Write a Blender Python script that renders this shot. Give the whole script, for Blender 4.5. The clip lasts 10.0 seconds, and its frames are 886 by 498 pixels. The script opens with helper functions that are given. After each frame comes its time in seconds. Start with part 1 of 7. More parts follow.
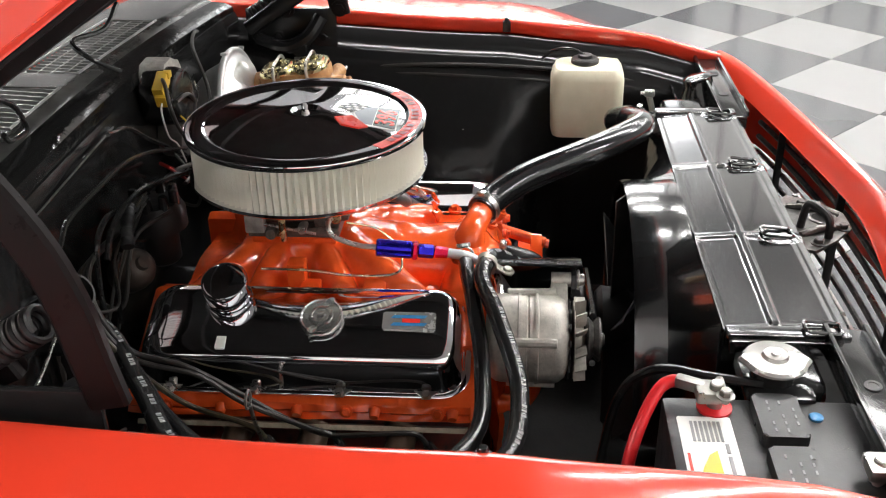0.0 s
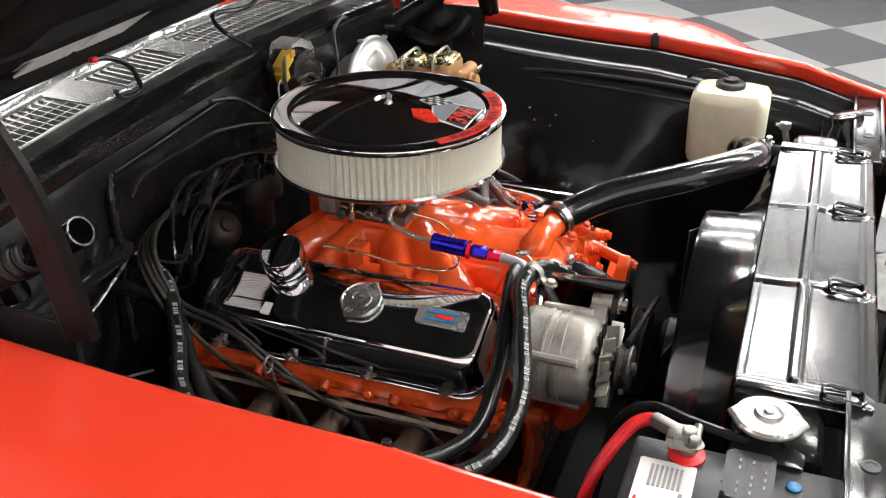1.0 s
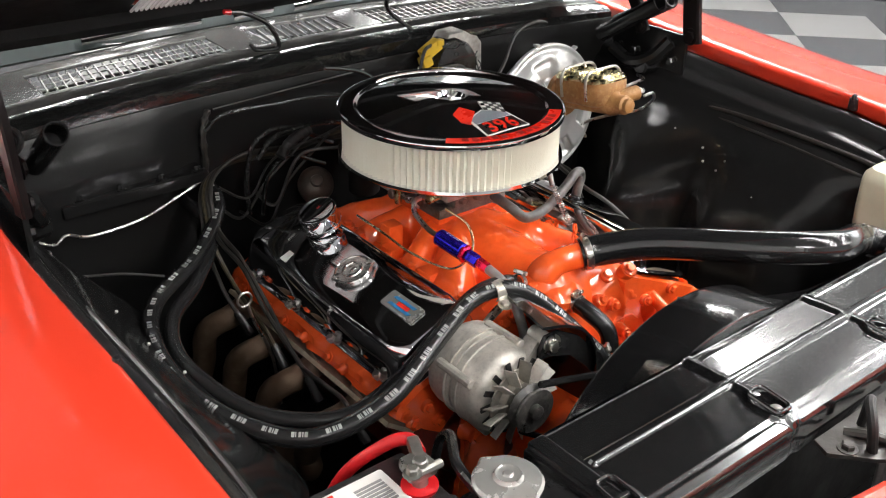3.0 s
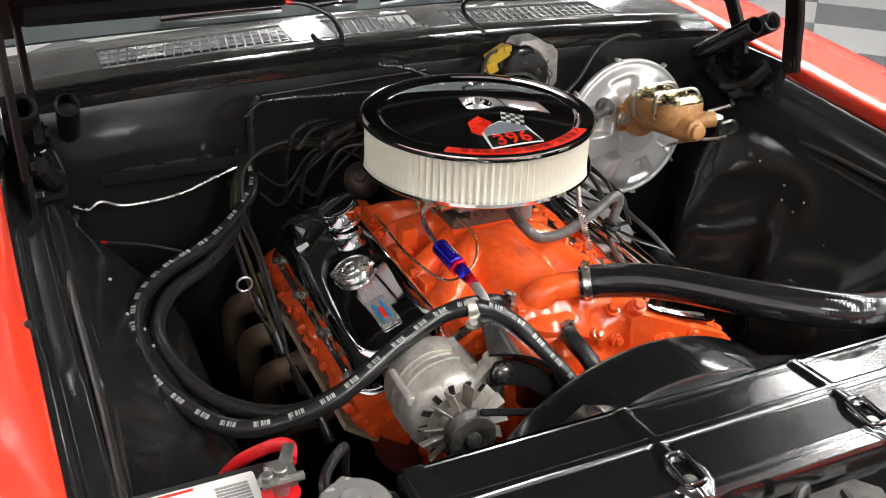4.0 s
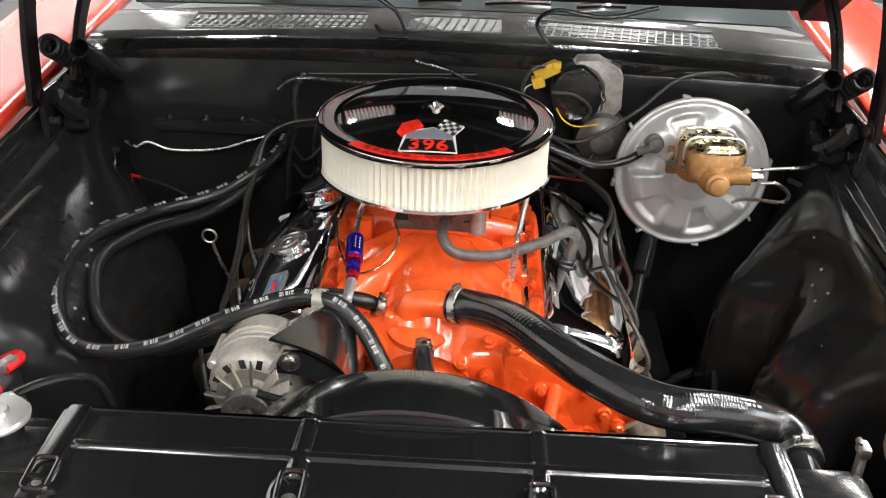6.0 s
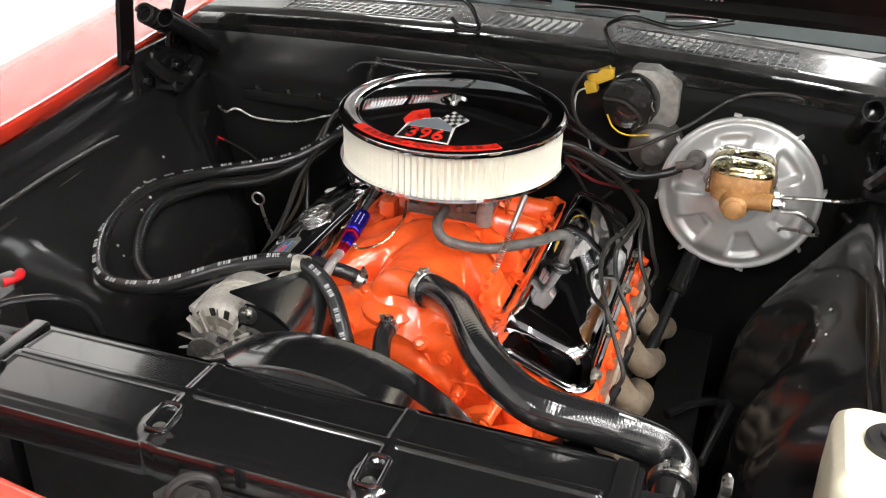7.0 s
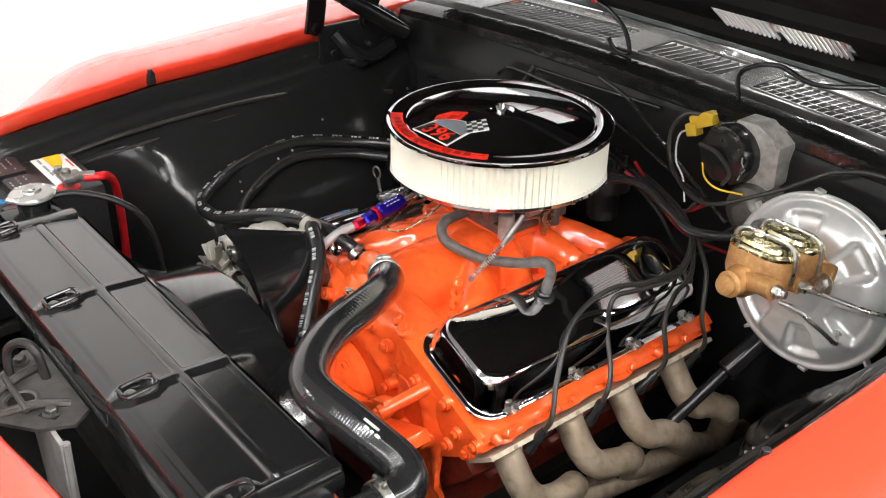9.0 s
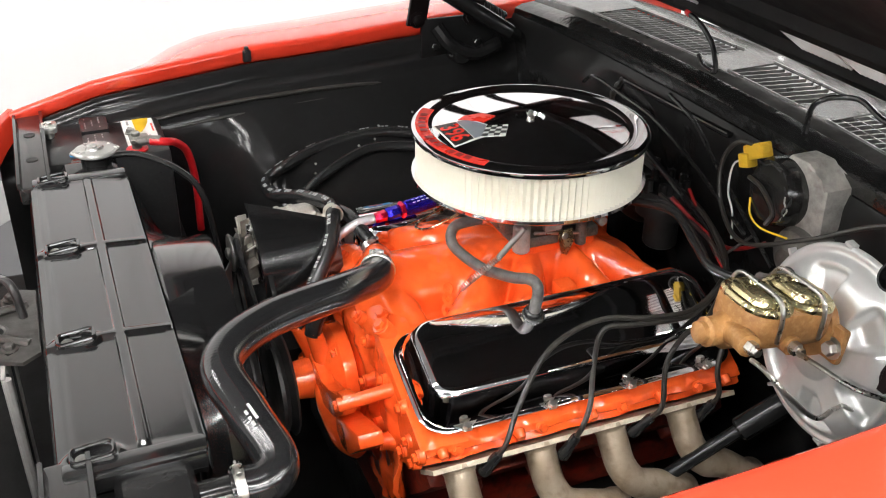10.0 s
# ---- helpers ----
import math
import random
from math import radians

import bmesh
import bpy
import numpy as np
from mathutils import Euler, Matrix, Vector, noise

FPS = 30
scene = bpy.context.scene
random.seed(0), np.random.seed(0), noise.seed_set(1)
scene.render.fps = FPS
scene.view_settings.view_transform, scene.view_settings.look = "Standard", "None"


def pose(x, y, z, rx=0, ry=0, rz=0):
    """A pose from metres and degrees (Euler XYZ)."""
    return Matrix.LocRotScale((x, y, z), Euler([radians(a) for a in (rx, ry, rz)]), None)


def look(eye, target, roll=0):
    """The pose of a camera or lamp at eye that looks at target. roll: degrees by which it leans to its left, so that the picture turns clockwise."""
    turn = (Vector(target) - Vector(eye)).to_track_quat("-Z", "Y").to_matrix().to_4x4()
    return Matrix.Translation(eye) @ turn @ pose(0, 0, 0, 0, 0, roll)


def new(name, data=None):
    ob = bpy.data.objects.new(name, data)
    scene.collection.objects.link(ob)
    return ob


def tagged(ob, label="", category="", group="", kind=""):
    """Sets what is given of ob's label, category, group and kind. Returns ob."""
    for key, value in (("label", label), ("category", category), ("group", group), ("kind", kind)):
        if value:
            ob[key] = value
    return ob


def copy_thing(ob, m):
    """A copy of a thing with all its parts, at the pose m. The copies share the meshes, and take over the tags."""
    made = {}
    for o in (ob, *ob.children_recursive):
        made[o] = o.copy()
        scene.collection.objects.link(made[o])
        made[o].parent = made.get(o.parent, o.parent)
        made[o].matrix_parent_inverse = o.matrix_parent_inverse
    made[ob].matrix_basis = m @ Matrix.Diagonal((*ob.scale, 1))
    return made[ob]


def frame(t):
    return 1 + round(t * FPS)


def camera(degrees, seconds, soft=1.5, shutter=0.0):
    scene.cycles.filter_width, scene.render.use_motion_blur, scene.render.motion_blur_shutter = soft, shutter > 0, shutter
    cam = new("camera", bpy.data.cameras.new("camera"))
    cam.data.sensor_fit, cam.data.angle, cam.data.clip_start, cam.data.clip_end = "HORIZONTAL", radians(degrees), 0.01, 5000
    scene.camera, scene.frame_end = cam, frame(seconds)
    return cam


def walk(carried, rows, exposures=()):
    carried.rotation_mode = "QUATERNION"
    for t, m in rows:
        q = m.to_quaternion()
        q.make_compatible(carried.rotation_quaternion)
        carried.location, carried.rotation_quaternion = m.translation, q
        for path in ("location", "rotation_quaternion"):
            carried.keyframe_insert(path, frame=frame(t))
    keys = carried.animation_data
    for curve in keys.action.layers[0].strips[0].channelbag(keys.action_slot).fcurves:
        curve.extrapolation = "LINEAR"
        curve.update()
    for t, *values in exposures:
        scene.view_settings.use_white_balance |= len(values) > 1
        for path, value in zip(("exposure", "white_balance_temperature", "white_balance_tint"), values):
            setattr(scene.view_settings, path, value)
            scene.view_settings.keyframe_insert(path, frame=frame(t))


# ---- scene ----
cam = camera(48.5, 10.0, soft=1.1, shutter=0.0)
PATH = [
    (0, (-1.395, -0.325, 1.529), (0.35, -0.181, 0.562), -1.2),
    (0.5, (-1.371, -0.464, 1.522), (0.344, -0.08, 0.567), -0.9),
    (1, (-1.34, -0.605, 1.518), (0.304, 0.022, 0.568), -0.4),
    (1.5, (-1.301, -0.768, 1.516), (0.248, 0.076, 0.573), 0.2),
    (2, (-1.223, -0.915, 1.515), (0.217, 0.109, 0.578), 0.6),
    (2.5, (-1.104, -1.052, 1.519), (0.198, 0.14, 0.579), 1.0),
    (3, (-0.968, -1.172, 1.522), (0.152, 0.191, 0.58), 1.3),
    (3.2, (-0.918, -1.214, 1.533), (0.125, 0.203, 0.583), 1.4),
    (4.3, (-0.56, -1.333, 1.526), (0.064, 0.307, 0.565), 1.7),
    (4.5, (-0.487, -1.353, 1.529), (0.041, 0.315, 0.56), 1.6),
    (5, (-0.298, -1.409, 1.531), (0.018, 0.311, 0.56), 1.6),
    (5.5, (-0.113, -1.441, 1.535), (0.022, 0.305, 0.569), 1.5),
    (5.7, (-0.037, -1.445, 1.532), (0.022, 0.309, 0.572), 1.5),
    (6.8, (0.377, -1.444, 1.547), (-0.069, 0.248, 0.578), 2.0),
    (7, (0.46, -1.429, 1.556), (-0.085, 0.229, 0.579), 1.6),
    (7.5, (0.638, -1.357, 1.559), (-0.114, 0.222, 0.589), 1.5),
    (8, (0.804, -1.271, 1.57), (-0.168, 0.175, 0.589), 1.3),
    (8.5, (0.98, -1.163, 1.569), (-0.203, 0.121, 0.593), 1.1),
    (9, (1.107, -1.025, 1.564), (-0.245, 0.085, 0.596), 1.0),
    (9.5, (1.197, -0.849, 1.56), (-0.305, 0.042, 0.586), 0.8),
    (10, (1.271, -0.674, 1.55), (-0.343, -0.003, 0.579), 0.7),
]
walk(cam, [(t, look(eye, target, roll)) for t, eye, target, roll in PATH])

# ---- world and light ----
world = bpy.data.worlds.new("showroom_air")
world.use_nodes = True
world.node_tree.nodes["Background"].inputs[0].default_value = (0.9, 0.95, 1.0, 1)
world.node_tree.nodes["Background"].inputs[1].default_value = 0.05
scene.world = world
scene.view_settings.exposure = 0.0
LAMP = 85.0
# Glow of the panes in the window added out of view.
WINDOW_GLOW = 6.6

# ---- materials ----
def material(name, base, rough=0.5, metal=0.0, coat=0.0, second=None, scale=30.0, mix=0.35, bump=0.0,
             bump_scale=200.0, rough_var=0.08, emit=None, power=0.0, trans=0.0, dust=None, dust_amount=0.0, spec=0.5):
    """A surface with two scales of colour variation, uneven gloss and fine relief."""
    m = bpy.data.materials.new(name)
    m.use_nodes = True
    nt = m.node_tree
    b = nt.nodes["Principled BSDF"]
    b.inputs["Roughness"].default_value = rough
    b.inputs["Metallic"].default_value = metal
    b.inputs["Specular IOR Level"].default_value = spec
    b.inputs["Coat Weight"].default_value = coat
    b.inputs["Coat Roughness"].default_value = 0.06
    b.inputs["Transmission Weight"].default_value = trans
    geo = nt.nodes.new("ShaderNodeNewGeometry")
    big = nt.nodes.new("ShaderNodeTexNoise")
    big.inputs["Scale"].default_value = scale
    big.inputs["Detail"].default_value = 6
    big.inputs["Roughness"].default_value = 0.65
    nt.links.new(geo.outputs["Position"], big.inputs["Vector"])
    fine = nt.nodes.new("ShaderNodeTexNoise")
    fine.inputs["Scale"].default_value = bump_scale
    fine.inputs["Detail"].default_value = 4
    nt.links.new(geo.outputs["Position"], fine.inputs["Vector"])
    ramp = nt.nodes.new("ShaderNodeMapRange")
    ramp.inputs[1].default_value, ramp.inputs[2].default_value = 0.35, 0.7
    ramp.inputs[3].default_value, ramp.inputs[4].default_value = 0.0, mix
    nt.links.new(big.outputs[0], ramp.inputs[0])
    col = nt.nodes.new("ShaderNodeMix")
    col.data_type = "RGBA"
    second = second or tuple(c * 0.7 for c in base)
    col.inputs[6].default_value, col.inputs[7].default_value = (*base, 1), (*second, 1)
    nt.links.new(ramp.outputs[0], col.inputs[0])
    out = col.outputs[2]
    if dust:
        d = nt.nodes.new("ShaderNodeMix")
        d.data_type = "RGBA"
        r2 = nt.nodes.new("ShaderNodeMapRange")
        r2.inputs[1].default_value, r2.inputs[2].default_value = 0.5, 0.72
        r2.inputs[3].default_value, r2.inputs[4].default_value = 0.0, dust_amount
        spots = nt.nodes.new("ShaderNodeTexNoise")
        spots.inputs["Scale"].default_value = scale * 4.3
        spots.inputs["Detail"].default_value = 8
        nt.links.new(geo.outputs["Position"], spots.inputs["Vector"])
        nt.links.new(spots.outputs[0], r2.inputs[0])
        nt.links.new(r2.outputs[0], d.inputs[0])
        nt.links.new(out, d.inputs[6])
        d.inputs[7].default_value = (*dust, 1)
        out = d.outputs[2]
    nt.links.new(out, b.inputs["Base Color"])
    rr = nt.nodes.new("ShaderNodeMapRange")
    rr.inputs[1].default_value, rr.inputs[2].default_value = 0.3, 0.7
    rr.inputs[3].default_value, rr.inputs[4].default_value = max(0.01, rough - rough_var), rough + rough_var
    nt.links.new(big.outputs[0], rr.inputs[0])
    nt.links.new(rr.outputs[0], b.inputs["Roughness"])
    if bump:
        bp = nt.nodes.new("ShaderNodeBump")
        bp.inputs["Strength"].default_value = bump
        bp.inputs["Distance"].default_value = 0.002
        nt.links.new(fine.outputs[0], bp.inputs["Height"])
        nt.links.new(bp.outputs[0], b.inputs["Normal"])
    if emit:
        b.inputs["Emission Color"].default_value = (*emit, 1)
        b.inputs["Emission Strength"].default_value = power
    return m


RED = material("red_car_paint", (0.78, 0.052, 0.024), 0.17, 0.0, 0.7, (0.76, 0.049, 0.022), 6, 0.5, 0.02, 900, 0.03, spec=0.5)
BLACK = material("satin_black_paint", (0.014, 0.014, 0.0145), 0.12, 0.0, 0.0, (0.012, 0.0117, 0.0115), 14, 0.8, 0.05, 260, 0.05, dust=(0.03, 0.028, 0.026), dust_amount=0.10, spec=0.27)
SATIN = material("satin_black_firewall_paint", (0.013, 0.013, 0.0135), 0.15, 0.0, 0.0, (0.015, 0.0145, 0.014), 10, 0.8, 0.08, 120, 0.04, spec=0.2)
MATTE = material("flat_black_paint", (0.016, 0.016, 0.016), 0.45, 0.0, 0.0, (0.012, 0.011, 0.011), 18, 0.8, 0.15, 300, 0.12, dust=(0.04, 0.037, 0.034), dust_amount=0.15)
PANEL = material("satin_black_panel", (0.007, 0.007, 0.0075), 0.17, 0.0, 0.6, (0.009, 0.009, 0.009), 3, 0.7, 0.02, 700, 0.03, spec=1.0)
HOODBLACK = material("flat_black_hood_underside", (0.013, 0.013, 0.013), 0.7, 0.0, 0.0, (0.012, 0.011, 0.011), 18, 0.8, 0.2, 200, 0.1, spec=0.12)
CARB = material("dark_stained_zinc", (0.20, 0.18, 0.155), 0.42, 0.6, 0.0, (0.09, 0.08, 0.07), 70, 0.8, 0.25, 300, 0.1, dust=(0.05, 0.04, 0.035), dust_amount=0.5)
WORN = material("worn_black_metal", (0.03, 0.029, 0.028), 0.38, 0.35, 0.0, (0.16, 0.15, 0.14), 26, 0.8, 0.2, 220, 0.14, dust=(0.3, 0.28, 0.26), dust_amount=0.45)
ORANGE = material("orange_engine_enamel", (0.95, 0.128, 0.024), 0.16, 0.0, 0.5, (0.90, 0.092, 0.014), 16, 0.6, 0.16, 130, 0.06, dust=(0.6, 0.04, 0.008), dust_amount=0.2)
CHROME = material("polished_chrome", (0.86, 0.86, 0.88), 0.05, 1.0, 0.0, (0.74, 0.74, 0.76), 12, 0.6, 0.004, 120, 0.02)
STEEL = material("zinc_steel", (0.62, 0.61, 0.58), 0.3, 1.0, 0.0, (0.42, 0.4, 0.36), 60, 0.8, 0.08, 300, 0.1)
ALLOY = material("cast_aluminium", (0.62, 0.59, 0.53), 0.44, 0.45, 0.0, (0.38, 0.36, 0.33), 40, 0.8, 0.2, 420, 0.08, dust=(0.2, 0.19, 0.17), dust_amount=0.3)
DIRTYALLOY = material("dirty_alternator_fan_steel", (0.30, 0.275, 0.235), 0.48, 0.5, 0.0, (0.13, 0.12, 0.11), 40, 0.8, 0.2, 420, 0.08)
RUBBER = material("black_rubber", (0.016, 0.016, 0.0165), 0.22, 0.0, 0.0, (0.018, 0.018, 0.018), 40, 0.7, 0.10, 420, 0.06)
GLOSSRUBBER = material("dressed_black_rubber", (0.012, 0.012, 0.013), 0.10, 0.0, 0.5, (0.016, 0.016, 0.016), 60, 0.7, 0.10, 330, 0.04)
GREYRUBBER = material("grey_rubber", (0.06, 0.057, 0.054), 0.38, 0.0, 0.0, (0.17, 0.16, 0.15), 60, 0.7, 0.12, 420, 0.1)
WIRE = material("wire_insulation", (0.014, 0.013, 0.012), 0.42, 0.0, 0.0, (0.035, 0.03, 0.024), 70, 0.7, 0.05, 420, 0.1)
PAPER = material("white_filter_paper", (0.80, 0.78, 0.68), 0.8, 0.0, 0.0, (0.74, 0.70, 0.58), 20, 0.6, 0.2, 500, 0.05)
PLASTIC = material("milky_plastic", (0.90, 0.87, 0.68), 0.42, 0.0, 0.0, (0.72, 0.67, 0.48), 14, 0.6, 0.05, 300, 0.08)
SILVER = material("silver_booster_paint", (0.78, 0.78, 0.77), 0.34, 0.55, 0.0, (0.56, 0.56, 0.55), 12, 0.6, 0.03, 350, 0.04)
RUST = material("rusty_cast_iron", (0.46, 0.235, 0.08), 0.5, 0.1, 0.0, (0.24, 0.105, 0.035), 32, 0.9, 0.3, 180, 0.1, dust=(0.58, 0.36, 0.16), dust_amount=0.45)
DULLSTEEL = material("dull_stamped_steel", (0.36, 0.355, 0.33), 0.36, 0.85, 0.0, (0.24, 0.23, 0.21), 40, 0.8, 0.08, 300, 0.1)
PLATE = material("oily_latch_steel", (0.115, 0.11, 0.104), 0.38, 0.6, 0.0, (0.05, 0.047, 0.043), 30, 0.9, 0.15, 220, 0.1)
PUMPGREY = material("grey_cast_pump_metal", (0.20, 0.19, 0.175), 0.36, 0.5, 0.0, (0.07, 0.066, 0.06), 30, 0.9, 0.15, 220, 0.1)
CAPMETAL = material("satin_plated_cap", (0.42, 0.415, 0.395), 0.26, 0.6, 0.0, (0.56, 0.55, 0.52), 18, 0.6, 0.03, 200, 0.05)
BRIGHTCAP = material("bright_plated_cap", (0.70, 0.70, 0.68), 0.20, 0.9, 0.0, (0.60, 0.59, 0.56), 18, 0.6, 0.02, 200, 0.05)
CLIPMETAL = material("dull_tan_clip_metal", (0.50, 0.475, 0.41), 0.42, 0.6, 0.0, (0.36, 0.33, 0.28), 60, 0.7, 0.06, 200, 0.08)
UPRIGHT = material("scuffed_grey_upright", (0.40, 0.395, 0.38), 0.42, 0.35, 0.0, (0.28, 0.27, 0.26), 30, 0.8, 0.1, 240, 0.08)
GOLD = material("yellow_zinc", (0.72, 0.62, 0.34), 0.24, 1.0, 0.0, (0.55, 0.5, 0.32), 60, 0.8, 0.06, 300, 0.1)
HEADER = material("heat_greyed_header_steel", (0.45, 0.37, 0.28), 0.40, 0.4, 0.0, (0.26, 0.19, 0.12), 14, 0.8, 0.12, 300, 0.1, dust=(0.13, 0.08, 0.045), dust_amount=0.5)
# Second header steel: rust tone, plus darkening that stands in for the fender's shade.
SHADEDHEADER = material("shaded_rusty_header_steel", (0.16, 0.105, 0.068), 0.46, 0.3, 0.0, (0.07, 0.042, 0.026), 14, 0.9, 0.2, 240, 0.1, dust=(0.26, 0.21, 0.15), dust_amount=0.3)
# Engine orange with grime, darkened to stand in for deep shade below the heads.
SHADEDBLOCK = material("shaded_grimy_block_paint", (0.22, 0.022, 0.010), 0.45, 0.0, 0.0, (0.10, 0.02, 0.012), 14, 1.0, 0.3, 160, 0.1, dust=(0.02, 0.014, 0.012), dust_amount=0.8)
GASKET = material("pale_gasket_edge", (0.62, 0.55, 0.42), 0.6, 0.3, 0.0, (0.4, 0.33, 0.24), 80, 0.8)
BLUE = material("blue_anodised", (0.03, 0.02, 0.55), 0.2, 0.8, 0.0, (0.02, 0.015, 0.4), 60, 0.5)
REDANO = material("red_anodised", (0.65, 0.01, 0.06), 0.2, 0.8, 0.0, (0.5, 0.01, 0.04), 60, 0.5)
BRAID = material("braided_steel", (0.66, 0.66, 0.66), 0.35, 0.9, 0.0, (0.4, 0.4, 0.4), 900, 0.9, 0.6, 900, 0.1)
BATTERY = material("black_battery_case", (0.014, 0.014, 0.015), 0.36, 0.0, 0.0, (0.02, 0.02, 0.02), 30, 0.7, 0.1, 320, 0.1, dust=(0.05, 0.047, 0.044), dust_amount=0.25)
LABEL = material("white_label", (0.80, 0.79, 0.76), 0.4, 0.0, 0.0, (0.74, 0.73, 0.70), 30, 0.5)
YELLOWINK = material("yellow_print", (0.80, 0.50, 0.02), 0.4)
INKGREY = material("grey_print", (0.30, 0.30, 0.30), 0.5)
INKWHITE = material("white_print", (0.72, 0.71, 0.68), 0.5)
HOSEINK = material("faded_hose_print", (0.36, 0.36, 0.35), 0.5)
VENT = material("bright_ribbed_metal", (0.88, 0.875, 0.86), 0.35, 0.1)
SOUTHWALL = material("mid_grey_wall_paint", (0.24, 0.24, 0.24), 0.6, 0.0, 0.0, (0.21, 0.21, 0.21), 2.0, 0.5, 0.05, 60)
DECALRED = material("red_decal", (0.80, 0.03, 0.015), 0.3, second=(0.74, 0.025, 0.012))
DECALDARK = material("dark_red_print", (0.30, 0.008, 0.008), 0.35)
DECALBLACK = material("black_decal", (0.008, 0.008, 0.008), 0.3)
DECALGREY = material("grey_decal", (0.20, 0.22, 0.25), 0.35)
DECALBLUE = material("blue_enamel", (0.02, 0.20, 0.45), 0.3)
REDCABLE = material("red_cable", (0.68, 0.015, 0.02), 0.35)
YELLOW = material("yellow_plastic", (0.66, 0.42, 0.03), 0.45, second=(0.45, 0.27, 0.03), scale=90)
ZINCGREY = material("dull_zinc_casting", (0.50, 0.485, 0.45), 0.5, 0.6, 0.0, (0.24, 0.22, 0.2), 50, 0.8, 0.3, 300)
COWL = material("worn_cowl_metal", (0.030, 0.029, 0.028), 0.17, 0.0, 0.0, (0.085, 0.083, 0.08), 9, 0.9, 0.16, 45, 0.06, spec=0.45)
SEAL = material("dusty_cowl_seal", (0.010, 0.010, 0.010), 0.14, 0.0, 0.0, (0.014, 0.014, 0.014), 14, 0.8, 0.7, 38, 0.06, spec=0.8)
SPRING = material("dark_spring_steel", (0.012, 0.011, 0.011), 0.4, 0.0, spec=0.3)
ARM = material("dark_maroon_arm", (0.007, 0.005, 0.005), 0.33, 0.0, 0.0, (0.010, 0.006, 0.006), 24, 0.7, 0.05, spec=0.12)
WHITEWALL = material("white_wall_paint", (0.76, 0.76, 0.755), 0.6, 0.0, 0.0, (0.73, 0.73, 0.725), 2.0, 0.5, 0.05, 60)
GREYWALL = material("grey_wall_paint", (0.13, 0.13, 0.135), 0.6, 0.0, 0.0, (0.11, 0.11, 0.115), 2.0, 0.5, 0.05, 60)
CEIL = material("grey_ceiling_panels", (0.30, 0.30, 0.30), 0.7, 0.0, 0.0, (0.26, 0.26, 0.26), 3.0, 0.5)
TILE_L = material("pale_grey_floor_tile", (0.20, 0.20, 0.198), 0.22, 0.0, 0.0, (0.18, 0.18, 0.178), 1.2, 0.5, 0.0, 60, 0.02)
TILE_D = material("dark_grey_floor_tile", (0.060, 0.062, 0.066), 0.22, 0.0, 0.0, (0.068, 0.07, 0.074), 1.2, 0.5, 0.0, 60, 0.02)
GLASS = material("tinted_glass", (0.05, 0.06, 0.06), 0.03, 0.0, 0.0, (0.05, 0.06, 0.06), 5, 0.2)
GLOWPANE = material("added_glow_pane", (0.8, 0.8, 0.8), 0.4, emit=(0.95, 0.98, 1.0), power=WINDOW_GLOW)
LIGHT = material("lamp_diffuser", (0.9, 0.9, 0.9), 0.5, emit=(1.0, 0.985, 0.96), power=LAMP)


# ---- builders ----
ORIGIN = {}


def thing(name, at, label, category, group="", kind=""):
    ob = new(name)
    ob.empty_display_size = 0.05
    ob.location = at
    ORIGIN[ob.name] = Vector(at)
    return tagged(ob, label, category, group, kind)


def to_mesh(name, bm, mat, origin, smooth=True, angle=35):
    for v in bm.verts:
        v.co -= origin
    bmesh.ops.recalc_face_normals(bm, faces=bm.faces)
    me = bpy.data.meshes.new(name)
    bm.to_mesh(me)
    bm.free()
    mats = mat if isinstance(mat, (list, tuple)) else [mat]
    for m in mats:
        me.materials.append(m)
    if smooth:
        me.polygons.foreach_set("use_smooth", [True] * len(me.polygons))
        me.set_sharp_from_angle(angle=radians(angle))
    return me


def part(name, bm, mat, parent, label="", angle=35):
    """One mesh object, built in world metres, under a thing or one of its parts."""
    o = ORIGIN[parent.name]
    ob = new(name, to_mesh(name, bm, mat, o, True, angle))
    ob.parent = parent
    ORIGIN[ob.name] = o
    return tagged(ob, label) if label else ob


def single(name, bm, mat, at, label, category, group="", kind="", angle=35):
    """A thing that is one mesh."""
    at = Vector(at)
    ob = new(name, to_mesh(name, bm, mat, at, True, angle))
    ob.location = at
    ORIGIN[ob.name] = at
    return tagged(ob, label, category, group, kind)


def add_box(bm, c, size, bevel=0.0, rot=None, seg=2):
    r = bmesh.ops.create_cube(bm, size=1.0)
    vs = r["verts"]
    m = Matrix.Translation(c) @ (rot.to_4x4() if rot is not None else Matrix()) @ Matrix.Diagonal((*size, 1))
    bmesh.ops.transform(bm, matrix=m, verts=vs)
    if bevel:
        es = list({e for v in vs for e in v.link_edges})
        bmesh.ops.bevel(bm, geom=es, offset=bevel, segments=seg, profile=0.6, affect="EDGES")
    return vs


def basis(axis, up=(0, 0, 1)):
    a = Vector(axis).normalized()
    u = Vector(up)
    if abs(a.dot(u)) > 0.95:
        u = Vector((1, 0, 0))
    x = u.cross(a).normalized()
    return x, a.cross(x), a


def ring_loft(bm, rings, closed=True, cap0=False, cap1=False, mat=0):
    rows = [[bm.verts.new(p) for p in r] for r in rings]
    n = len(rows[0])
    for a, b in zip(rows, rows[1:]):
        for i in range(n if closed else n - 1):
            j = (i + 1) % n
            f = bm.faces.new((a[i], a[j], b[j], b[i]))
            f.material_index = mat
    if cap0:
        bm.faces.new(rows[0][::-1]).material_index = mat
    if cap1:
        bm.faces.new(rows[-1]).material_index = mat
    return rows


